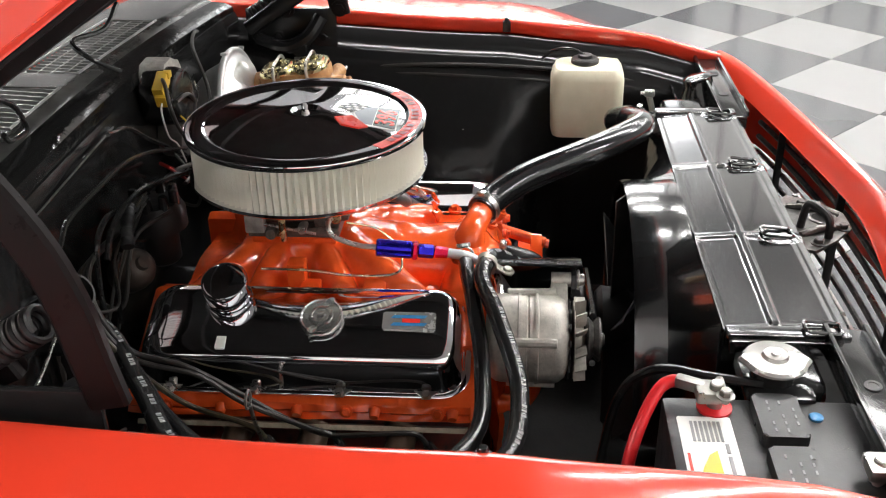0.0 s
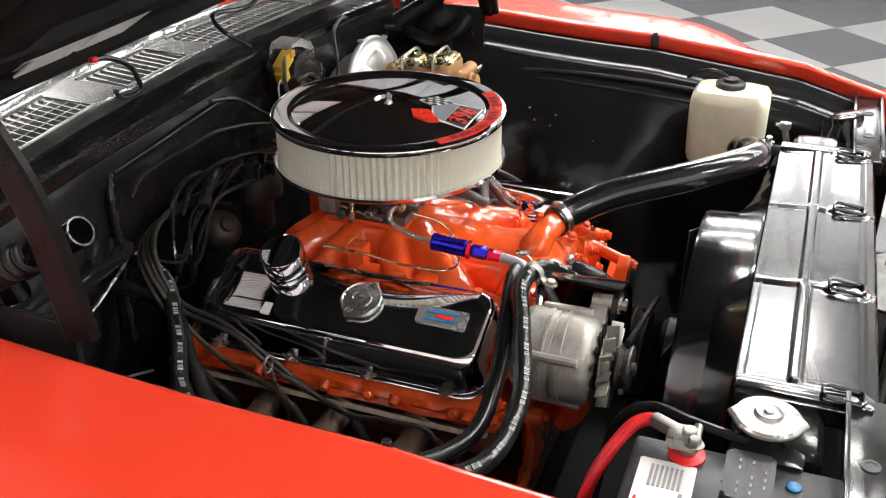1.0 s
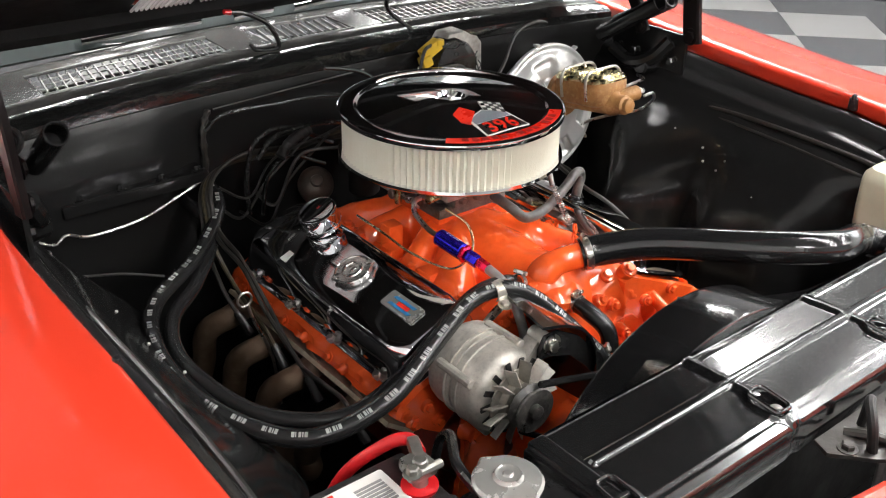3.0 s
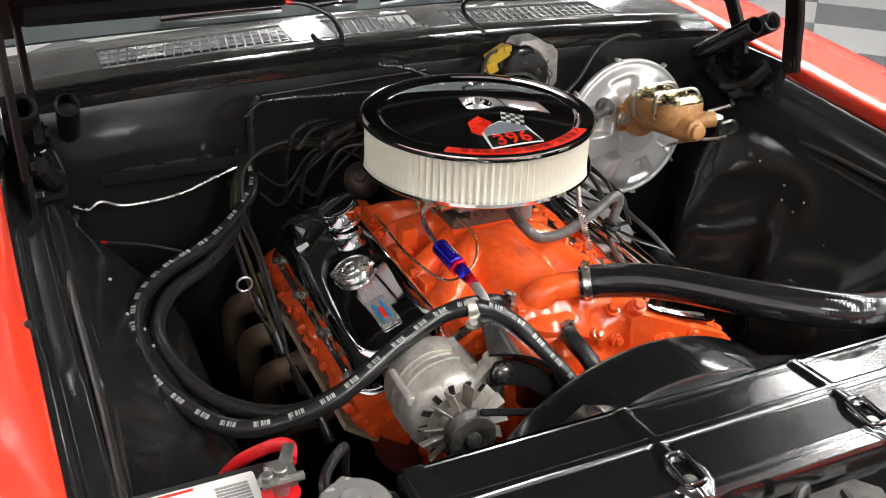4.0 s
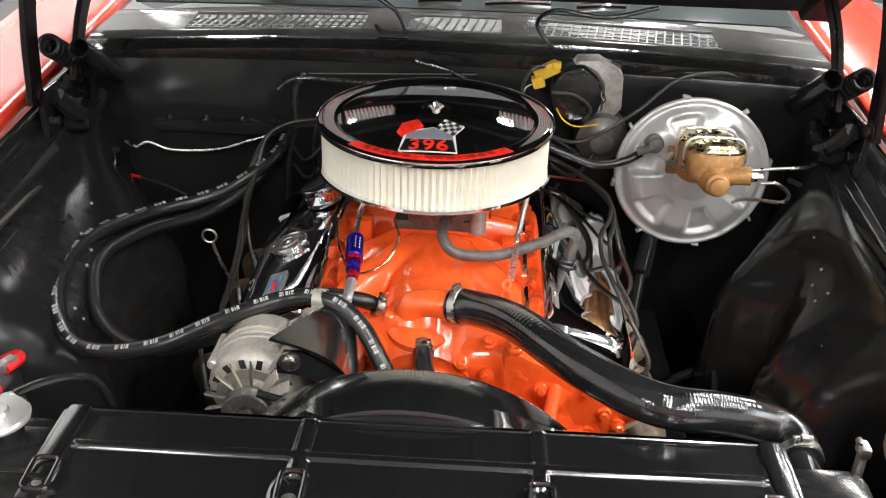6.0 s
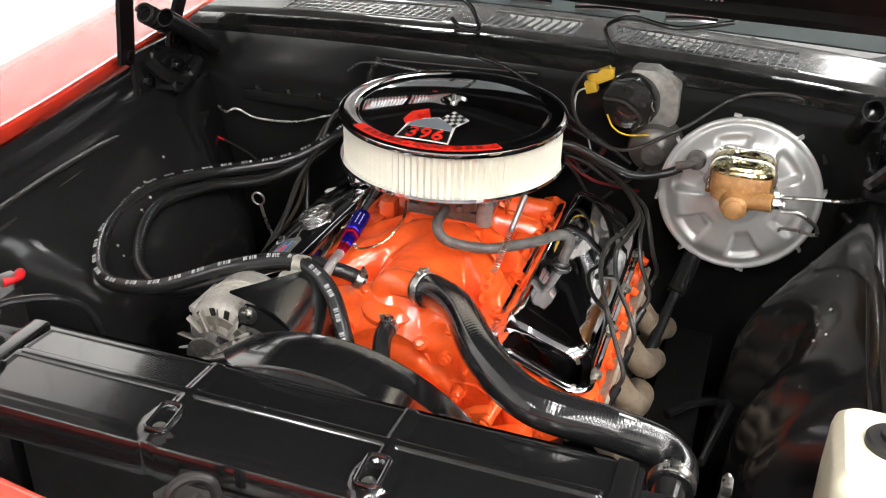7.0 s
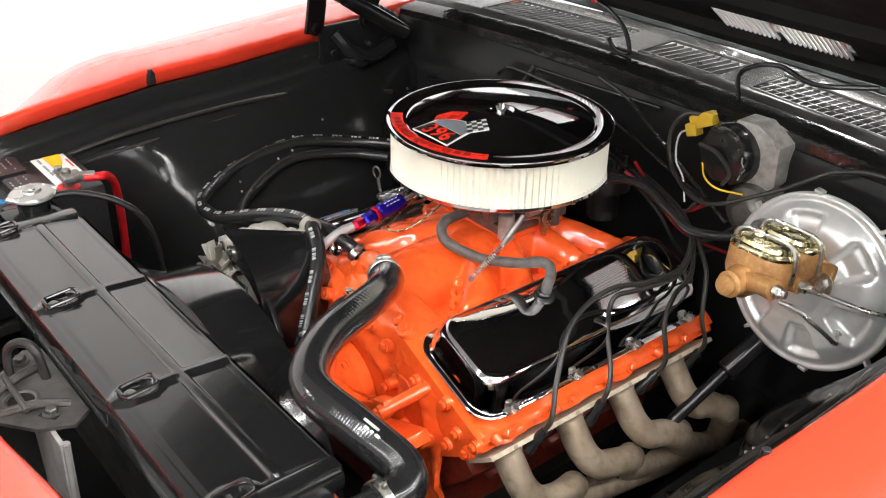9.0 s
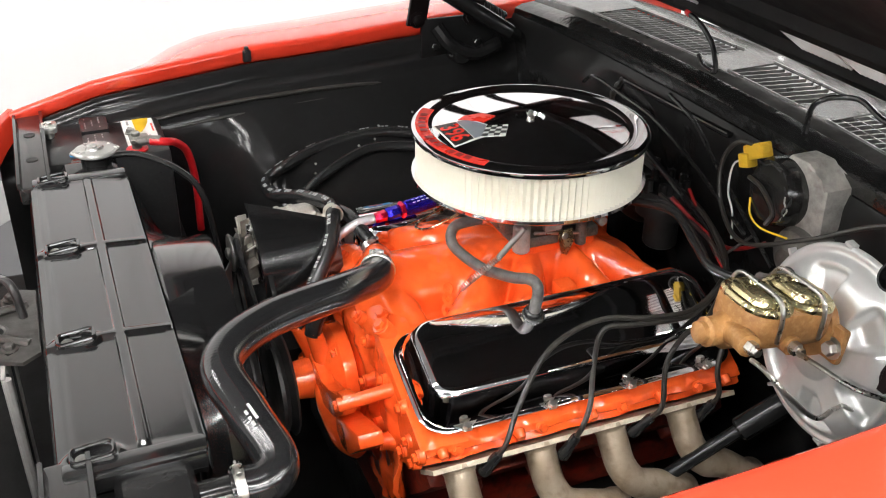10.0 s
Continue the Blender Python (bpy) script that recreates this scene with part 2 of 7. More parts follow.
def lathe(bm, p0, axis, profile, seg=32, cap=True, wobble=None, mat=0):
    """Turns (radius, height) rows round an axis from p0."""
    x, y, a = basis(axis)
    p0 = Vector(p0)
    rings = []
    for r, h in profile:
        ring = []
        for i in range(seg):
            t = 2 * math.pi * i / seg
            rr = max(r, 1e-4) * (wobble(i, r, h) if wobble else 1)
            ring.append(p0 + a * h + x * (rr * math.cos(t)) + y * (rr * math.sin(t)))
        rings.append(ring)
    return ring_loft(bm, rings, True, cap, cap, mat)


def rod(bm, p0, p1, r, r2=None, seg=16, bevel=True):
    d = Vector(p1) - Vector(p0)
    L = d.length
    r2 = r if r2 is None else r2
    e = min(r, r2) * 0.18 if bevel else 0
    if e:
        lathe(bm, p0, d, [(r - e, 0), (r, e), (r2, L - e), (r2 - e, L)], seg)
    else:
        lathe(bm, p0, d, [(r, 0), (r2, L)], seg)


def spline(pts, per=8):
    P = [Vector(p) for p in pts]
    if len(P) == 2:
        return [P[0].lerp(P[1], k / per) for k in range(per + 1)]
    Q = [2 * P[0] - P[1]] + P + [2 * P[-1] - P[-2]]
    out = []
    for i in range(len(P) - 1):
        a, b, c, d = Q[i:i + 4]
        for k in range(per):
            w = k / per
            out.append(0.5 * ((2 * b) + (c - a) * w + (2 * a - 5 * b + 4 * c - d) * w ** 2 + (3 * b - a - 3 * c + d) * w ** 3))
    out.append(P[-1])
    return out


def frames(S):
    """A frame carried along a line without twisting."""
    out = []
    t = (S[1] - S[0]).normalized()
    n, _, _ = basis(t)
    for i, p in enumerate(S):
        t2 = (S[min(i + 1, len(S) - 1)] - S[max(i - 1, 0)]).normalized()
        q = t.rotation_difference(t2)
        n = (q @ n).normalized()
        t = t2
        out.append((p, n, t.cross(n).normalized(), t))
    return out


def tube(bm, pts, r, seg=10, per=8, radius=None, smooth=True):
    S = spline(pts, per) if smooth else [Vector(p) for p in pts]
    rings = []
    n = len(S)
    for k, (p, u, v, t) in enumerate(frames(S)):
        rr = r * (radius(k / (n - 1)) if radius else 1)
        rings.append([p + u * (rr * math.cos(2 * math.pi * i / seg)) + v * (rr * math.sin(2 * math.pi * i / seg)) for i in range(seg)])
    ring_loft(bm, rings, True, True, True)
    return S


def sheet(bm, grid, thick=0.0, normal=None):
    """A grid of points as a skin; thick gives it a back."""
    rows = [[bm.verts.new(p) for p in r] for r in grid]
    fs = []
    for a, b in zip(rows, rows[1:]):
        for i in range(len(a) - 1):
            fs.append(bm.faces.new((a[i], a[i + 1], b[i + 1], b[i])))
    if thick:
        bmesh.ops.recalc_face_normals(bm, faces=fs)
        bmesh.ops.solidify(bm, geom=fs, thickness=thick)
    return fs


def prism(bm, poly, z0, z1, m=None, bevel=0.0):
    """A flat outline (x, y) drawn up from z0 to z1, then placed by m."""
    lo = [bm.verts.new((x, y, z0)) for x, y in poly]
    hi = [bm.verts.new((x, y, z1)) for x, y in poly]
    n = len(poly)
    fs = [bm.faces.new(lo[::-1]), bm.faces.new(hi)]
    for i in range(n):
        fs.append(bm.faces.new((lo[i], lo[(i + 1) % n], hi[(i + 1) % n], hi[i])))
    if bevel:
        es = list({e for f in fs for e in f.edges})
        r = bmesh.ops.bevel(bm, geom=es, offset=bevel, segments=2, profile=0.6, affect="EDGES")
        vs = list({v for f in r["faces"] for v in f.verts} | {v for f in fs if f.is_valid for v in f.verts})
    else:
        vs = lo + hi
    if m is not None:
        bmesh.ops.transform(bm, matrix=m, verts=[v for v in vs if v.is_valid])


def rounded(x0, x1, y0, y1, r, n=5):
    out = []
    for cx, cy, a in ((x1 - r, y1 - r, 0), (x0 + r, y1 - r, 90), (x0 + r, y0 + r, 180), (x1 - r, y0 + r, 270)):
        for k in range(n + 1):
            t = radians(a + 90 * k / n)
            out.append((cx + r * math.cos(t), cy + r * math.sin(t)))
    return out


def bolt(bm, p, axis, r=0.007, h=0.006, washer=True):
    x, y, a = basis(axis)
    p = Vector(p)
    if washer:
        lathe(bm, p, a, [(r * 1.5, 0), (r * 1.5, 0.0015), (r * 1.2, 0.002)], 12)
        p = p + a * 0.0015
    rings = []
    for rr, hh in ((r, 0), (r, h * 0.8), (r * 0.8, h)):
        rings.append([p + a * hh + x * (rr * math.cos(math.pi * i / 3)) + y * (rr * math.sin(math.pi * i / 3)) for i in range(6)])
    ring_loft(bm, rings, True, True, True)


def B():
    return bmesh.new()


def clamp_band(bm, p, axis, r, w=0.012):
    """A worm-drive hose clamp."""
    x, y, a = basis(axis)
    p = Vector(p)
    lathe(bm, p - a * (w / 2), a, [(r, 0), (r + 0.0015, 0.0008), (r + 0.0015, w - 0.0008), (r, w)], 28, False)
    s = p + y * (r + 0.004)
    add_box(bm, s, (0.011, 0.007, w * 0.9), 0.0015, Matrix((x, y, a)).transposed())
    rod(bm, s - x * 0.012, s + x * 0.01, 0.0035, None, 8)


GRILLEGREY = material("grey_grille_metal", (0.21, 0.208, 0.203), 0.33, 0.6, 0.0, (0.06, 0.06, 0.06), 20, 0.8)
SCUFF = material("scuffed_black_gloss", (0.010, 0.010, 0.010), 0.15, 0.0, 0.0, (0.02, 0.019, 0.018), 18, 0.8, 0.10, 30, 0.06, spec=0.6, dust=(0.1, 0.095, 0.09), dust_amount=0.1)


# ---- the showroom ----
CX = 0.02
ROOM = (-2.75, 5.3, -6.0, 8.0, 3.6)


def showroom():
    x0, x1, y0, y1, h = ROOM
    for name, c, size in (("wall_north", ((x0 + x1) / 2, y1 + 0.1, h / 2), (x1 - x0 + 0.4, 0.2, h)),
                          ("wall_south", ((x0 + x1) / 2, y0 - 0.1, h / 2), (x1 - x0 + 0.4, 0.2, h)),
                          ("wall_west", (x0 - 0.1, (y0 + y1) / 2, h / 2), (0.2, y1 - y0, h))):
        bm = B()
        add_box(bm, c, size)
        white = name == "wall_west"
        single(name, bm, {"wall_west": WHITEWALL, "wall_south": SOUTHWALL}.get(name, GREYWALL), (c[0], c[1], 0), ("plain white" if white else "plain grey") + " painted showroom wall", "wall", kind="structure")
    # Window added out of view: its glow makes the radiator cover's bright reflection.
    wy0, wy1, wz0, wz1 = -1.42, 0.72, 1.75, 3.15
    bm = B()
    for a, b, c, d in ((y0, wy0, 0, h), (wy1, y1, 0, h), (wy0, wy1, 0, wz0), (wy0, wy1, wz1, h)):
        add_box(bm, (x1 + 0.1, (a + b) / 2, (c + d) / 2), (0.2, b - a, d - c))
    east = single("wall_east", bm, GREYWALL, (x1 + 0.1, 0, 0), "grey showroom wall with an added window and ribbed sheets added for reflections", "wall", kind="structure")
    west = bpy.data.objects["wall_west"]
    # Ribbed sheets added out of view for reflections; grey ones keep the lid dark.
    for wall, xw in ((east, x1 - 0.012), (west, x0 + 0.012)):
        k = 0
        while y0 + 0.16 + 0.30 * k < y1 - 0.16:
            y = y0 + 0.16 + 0.30 * k
            k += 1
            spans = ((1.25, h - 0.02),)
            if wall is east:
                spans = ((1.0, wz0 - 0.06), (wz1 + 0.06, h - 0.02)) if wy0 - 0.2 < y < wy1 + 0.2 else ((0.2, h - 0.02),)
            for za, zb in spans:
                bm = B()
                prism(bm, [(-0.012, -0.130), (0.0, -0.130), (0.012, -0.105), (0.012, 0.105), (0.0, 0.130), (-0.012, 0.130)], za, zb, Matrix.Translation((xw, y, 0)) @ (Matrix.Rotation(math.pi, 4, "Z") if wall is east else Matrix()))
                part("panel", bm, GREYWALL if wall is east and y > wy1 + 0.2 else WHITEWALL, wall)
    win = thing("added_window", (x1 + 0.1, (wy0 + wy1) / 2, wz0), "wide high window with glowing panes, added out of view", "window", kind="structure")
    n = 4
    for k in range(n + 1):
        bm = B()
        add_box(bm, (x1 + 0.1, wy0 + (wy1 - wy0) * k / n, (wz0 + wz1) / 2), (0.08, 0.06, wz1 - wz0), 0.005)
        part("mullion", bm, GREYWALL, win)
    for z in (wz0 + 0.03, wz1 - 0.03):
        bm = B()
        add_box(bm, (x1 + 0.1, (wy0 + wy1) / 2, z), (0.075, wy1 - wy0, 0.06), 0.005)
        part("window_frame", bm, GREYWALL, win)
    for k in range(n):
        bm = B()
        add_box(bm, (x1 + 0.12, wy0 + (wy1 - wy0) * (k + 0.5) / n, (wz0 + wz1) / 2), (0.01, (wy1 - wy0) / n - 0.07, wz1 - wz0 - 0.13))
        part("pane", bm, GLOWPANE, win, "glowing pane added for reflections")
    bm = B()
    add_box(bm, ((x0 + x1) / 2, (y0 + y1) / 2, h + 0.1), (x1 - x0, y1 - y0, 0.2))
    single("ceiling", bm, CEIL, ((x0 + x1) / 2, (y0 + y1) / 2, h), "grey showroom ceiling above the car", "ceiling", kind="structure")
    bm = B()
    add_box(bm, ((x0 + x1) / 2, (y0 + y1) / 2, -0.06), (x1 - x0, y1 - y0, 0.1))
    return single("floor", bm, TILE_D, (0, 0, 0), "grey and white chequered glossy tile floor", "floor", kind="structure")


def lamps():
    """Rows of long ceiling lamps."""
    first = None
    for cx in (0.9, 2.7, 4.1):
        for cy in (-4.4, -2.2, 0.0, 2.6, 5.2):
            if cx > 4 and cy == -2.2:
                continue
            at = Vector((cx, cy, 3.52))
            if first is None:
                first = thing("ceiling_light", at, "long white ceiling light with a glowing diffuser", "ceiling light", "ceiling lights")
                bm = B()
                add_box(bm, at + Vector((0, 0, 0.045)), (0.20, 1.9, 0.05), 0.006)
                part("housing", bm, CEIL, first)
                bm = B()
                add_box(bm, at + Vector((0, 0, 0.008)), (0.15, 1.84, 0.02), 0.004)
                part("diffuser", bm, LIGHT, first, "glowing white diffuser")
            else:
                copy_thing(first, Matrix.Translation(at))
    # Extra lamps added near the west wall to brighten it.
    for cy in (-4.4, 2.6, 4.8):
        copy_thing(first, Matrix.Translation((-1.7, cy, 3.52)))


floor = showroom()
lamps()


# ---- the car's body ----
def lip_x(y):
    """Half width of the bay at the fenders' inner lip."""
    return 0.722 - 0.022 * min(1.0, max(0.0, -y) / 0.8) ** 1.2


def lip_z(y, side=1):
    k = min(1.0, max(0.0, (y + 0.45) / 0.4))
    return 0.941 + 0.07 * max(y, -0.45) * (0.4 + 0.6 * k) - 0.105 * max(0.0, -0.30 - y) - 0.16 * max(0.0, -0.60 - y)


def step(a, b, v):
    k = min(1.0, max(0.0, (v - a) / (b - a)))
    return k * k * (3 - 2 * k)


def fender(side, car):
    """Broad flat-topped wing with an inner flange and an outer skin."""
    grid = []
    for i in range(30):
        y = -0.79 + i * 1.74 / 29
        w, z = lip_x(y), lip_z(y, side)
        taper = min(1, max(0, (y + 0.84) / 0.5)) ** 0.6
        out = w + 0.08 + (0.16 + 0.015 * math.sin((y + 0.8) * 1.6)) * taper
        prof = [(w + 0.003, z - 0.031), (w + 0.001, z - 0.027), (w - 0.006, z - 0.007), (w - 0.005, z - 0.002), (w, z + 0.001), (w + 0.008, z + 0.0025), (w + 0.030, z + 0.003),
                (w + 0.07, z + 0.002), (w + (out - w) * 0.6, z - 0.006), (w + (out - w) * 0.82, z - 0.018), (w + (out - w) * 0.94, z - 0.040), (out, z - 0.085),
                (out + 0.012, z - 0.20), (out + 0.005, z - 0.36), (out - 0.02, z - 0.52)]
        fall = 0.75 * (1 - step(-0.72, -0.38, y))
        grid.append([(CX + side * px, y, pz - fall * max(0.0, px - w - 0.006)) for px, pz in prof])
    bm = B()
    sheet(bm, grid, 0.004)
    return part("fender", bm, RED, car, "glossy red front fender", 50)


def inner_fender(side, car):
    """Black panel: ledge below the lip, a tall wall and a domed wheel house."""
    bulge = 0.74 if side > 0 else 1.0
    grid = []
    for i in range(66):
        y = -0.80 + i * 1.18 / 65
        w, z = lip_x(y) - 0.016, lip_z(y, side) - 0.036
        dome = step(-0.43, -0.27, y) * (1 - 0.75 * step(0.10, 0.30, y))
        row = [(w + 0.012, z + 0.004), (w - 0.002, z - 0.002), (w - 0.006, z - 0.022), (w - 0.010, z - 0.030), (w - 0.030, z - 0.034), (w - 0.036, z - 0.040), (w - 0.040, z - 0.052), (w - 0.046, z - 0.056)]
        for k in range(14):
            d = 0.065 + 0.042 * k
            q = d - 0.055
            arch = dome * bulge * min(0.185, 0.155 * math.sin(min(1.0, q / 0.26) * math.pi / 2) ** 1.15 + 0.06 * q)
            if side > 0:
                low = step(0.06, 0.22, q)
                arch += low * (0.040 * math.exp(-((y - 0.07) / 0.055) ** 2) - 0.034 * math.exp(-((y + 0.055) / 0.045) ** 2) + 0.018 * math.exp(-((y + 0.16) / 0.05) ** 2))
            arch += 0.004 * math.sin(q * 60) * dome * 0.3
            row.append((w - 0.05 - 0.03 * d - arch, z - d))
        grid.append([(CX + side * px, y, pz) for px, pz in row])
    bm = B()
    sheet(bm, grid, 0.004)
    ob = part("inner_fender", bm, BLACK, car, "satin black inner fender panel", 60)
    for y, dz in ((-0.12, 0.135), (-0.112, 0.155), (-0.06, 0.13), (-0.075, 0.15), (-0.21, 0.17), (-0.215, 0.185), (0.02, 0.12)):
        w, z = lip_x(y) - 0.016, lip_z(y, side) - 0.036
        q = dz - 0.055
        x = w - 0.05 - 0.03 * dz - bulge * step(-0.43, -0.27, y) * (0.155 * math.sin(min(1.0, q / 0.26) * math.pi / 2) ** 1.15 + 0.06 * q)
        bm = B()
        lathe(bm, (CX + side * (x + 0.001), y, z - dz), (-side, 0, 0.8), [(0.0028, 0), (0.002, 0.002), (0.0005, 0.003)], 8)
        part("rivet", bm, ZINCGREY, ob, "small bright rivet")
    return ob


def nose(car):
    """Red header panel across the front, bowed forward in the middle."""
    grid = []
    for i in range(29):
        x = -0.72 + 1.44 * i / 28
        y, z = -0.885 + 0.15 * math.sqrt(x * x + 0.002) ** 1.1 + 0.02 * (abs(x) / 0.72) ** 12, 0.863 - 0.006 * (x / 0.72) ** 4
        prof = [(y + 0.016, z - 0.048), (y + 0.013, z - 0.044), (y + 0.005, z - 0.010), (y, z - 0.002), (y - 0.007, z + 0.000), (y - 0.03, z - 0.018), (y - 0.055, z - 0.045), (y - 0.075, z - 0.09), (y - 0.08, z - 0.2)]
        grid.append([(CX + x, py, pz) for py, pz in prof])
    bm = B()
    sheet(bm, grid, 0.004)
    part("header_panel", bm, RED, car, "glossy red front header panel", 50)


def cowl(car):
    """Vent panel before the windscreen, with three slotted grilles."""
    bm = B()

    def arc(x, y, z):
        return (CX + x, y - 0.05 * (abs(x) / 0.72) ** 2.5, z - 0.015 * (abs(x) / 0.72) ** 2)
    xs = [-0.70 + 1.40 * i / 40 for i in range(41)]
    prof = [(0.352, 0.925), (0.348, 0.955), (0.350, 0.972), (0.366, 0.980), (0.395, 0.983)]
    sheet(bm, [[arc(x, y, z) for y, z in prof] for x in xs], 0.003)
    part("cowl_lip", bm, SEAL, car, "dusty black cowl lip with a rubber seal", 50)
    for prof in ([(0.392, 0.978), (0.400, 0.986), (0.428, 0.989)], [(0.530, 0.991), (0.56, 0.993), (0.60, 0.985)]):
        bm = B()
        sheet(bm, [[arc(x, y, z) for y, z in prof] for x in xs], 0.003)
        part("cowl_panel", bm, COWL, car, "worn black cowl vent panel", 50)
    spans = ((-0.53, -0.185), (-0.10, 0.085), (0.155, 0.505))
    solid = [(-0.70, -0.53), (-0.185, -0.10), (0.085, 0.155), (0.505, 0.70)]
    for a, b in solid:
        bm = B()
        sheet(bm, [[arc(a + (b - a) * i / 6, 0.428 + 0.102 * j / 4, 0.989 + 0.002 * j / 4) for j in range(5)] for i in range(7)], 0.003)
        part("cowl_panel", bm, COWL, car, "worn black cowl vent panel", 50)
    for a, b in spans:
        g = None
        bm = B()
        n = int((b - a) / (0.0185 if b - a < 0.2 else 0.0162))
        for i in range(n + 1):
            x = a + (b - a) * i / n
            p = [Vector(arc(x + sk, y, 0.988)) for sk, y in ((-0.008, 0.428), (0.008, 0.53))]
            d = (p[1] - p[0]).normalized()
            w = Vector((d.y, -d.x, 0)) * 0.0013
            ring_loft(bm, [[q - w, q + w, q + w - Vector((0, 0, 0.006)), q - w - Vector((0, 0, 0.006))] for q in p], True, True, True)
        rows = 1 if b - a < 0.2 else 4
        for j in range(1, rows):
            y = 0.428 + 0.102 * j / rows
            tube(bm, [arc(a + (b - a) * i / 8, y, 0.987) for i in range(9)], 0.0013, 5, 1)
        tube(bm, [arc(a, 0.428, 0.989), arc(b, 0.428, 0.989)], 0.003, 6, 6)
        tube(bm, [arc(a, 0.53, 0.991), arc(b, 0.53, 0.991)], 0.003, 6, 6)
        part("cowl_grille", bm, GRILLEGREY, car, "slotted metal cowl grille")
    bm = B()
    sheet(bm, [[arc(x, y, 0.955) for y in (0.40, 0.47, 0.55)] for x in xs], 0.003)
    part("cowl_plenum", bm, HOODBLACK, car)


def firewall(car):
    bm = B()
    grid = []
    for i in range(71):
        x = -0.70 + 1.40 * i / 70
        yy = 0.352 - 0.05 * (abs(x) / 0.72) ** 2.5
        prof = [(yy - 0.002, 0.945), (yy - 0.008, 0.93)] + [(yy - 0.010, 0.92 - 0.02 * k) for k in range(17)] + [(yy + 0.02, 0.45), (yy + 0.06, 0.28)]
        row = []
        for y, z in prof:
            swell = step(0.30, 0.40, -x) * (1 - step(0.60, 0.69, -x)) * step(0.60, 0.70, z) * (1 - step(0.86, 0.935, z))
            ripple = 0.006 * noise.noise((x * 9, z * 9, 3)) * step(0.5, 0.6, z) * (1 - step(0.90, 0.93, z))
            row.append((CX + x, y - 0.022 * swell + ripple, z))
        grid.append(row)
    sheet(bm, grid, 0.004)
    fw = part("firewall", bm, SATIN, car, "satin black firewall", 60)
    bm = B()
    add_box(bm, (-0.098, 0.338, 0.9275), (0.322, 0.014, 0.008), 0.002, Matrix.Rotation(radians(-2.2), 3, "Y"))
    seam = part("seam", bm, BLACK, fw, "raised folded seam")
    # Thin steel strip along the seam's front edge.
    bm = B()
    add_box(bm, (-0.098, 0.330, 0.9318), (0.318, 0.0025, 0.0022), 0.0008, Matrix.Rotation(radians(-2.2), 3, "Y"))
    part("steel_edge", bm, DULLSTEEL, seam, "thin steel edge strip")
    bm = B()
    prism(bm, rounded(-0.62, -0.30, 0.55, 0.832, 0.05), -0.055, 0.012, Matrix.Translation((0, 0.350, 0)) @ Matrix.Rotation(radians(90), 4, "X"), 0.008)
    box = part("heater_box", bm, BLACK, fw, "black heater box cover")
    bm = B()
    add_box(bm, (-0.425, 0.305, 0.836), (0.25, 0.045, 0.006), 0.002)
    add_box(bm, (-0.425, 0.283, 0.827), (0.25, 0.004, 0.02), 0.0015)
    for x in (-0.52, -0.45, -0.38, -0.315):
        bolt(bm, (x, 0.292, 0.839), (0, 0, 1), 0.006, 0.008)
    part("flange", bm, BLACK, fw, "bolted heater box flange")


def windscreen(car):
    bm = B()
    sheet(bm, [[(CX + 0.68 * (x / 6) * (1 - 0.12 * k), 0.605 + 0.62 * k - 0.03 * (x / 6) ** 2, 0.985 + 0.40 * k) for k in (0, 0.5, 1)] for x in range(-6, 7)], 0.005)
    part("windscreen", bm, GLASS, car, "dark windscreen glass")
    # Chrome strips stand in for the bright reflections below the hood's rear edge.
    bm = B()
    for x, n in ((-0.278, 0.118), (-0.044, 0.044), (0.118, 0.067), (0.290, 0.050)):
        tube(bm, [(CX + x - n, 0.598, 1.000), (CX + x, 0.592, 1.006), (CX + x + n, 0.598, 1.004)], 0.0085, 10, 4)
    part("bright_slivers", bm, CHROME, car, "chrome strips standing in for bright slivers behind the cowl")


HOOD_TILT = 34
VENTS = ((-0.380, -0.268), (-0.256, -0.142), (0.122, 0.232), (0.243, 0.362))


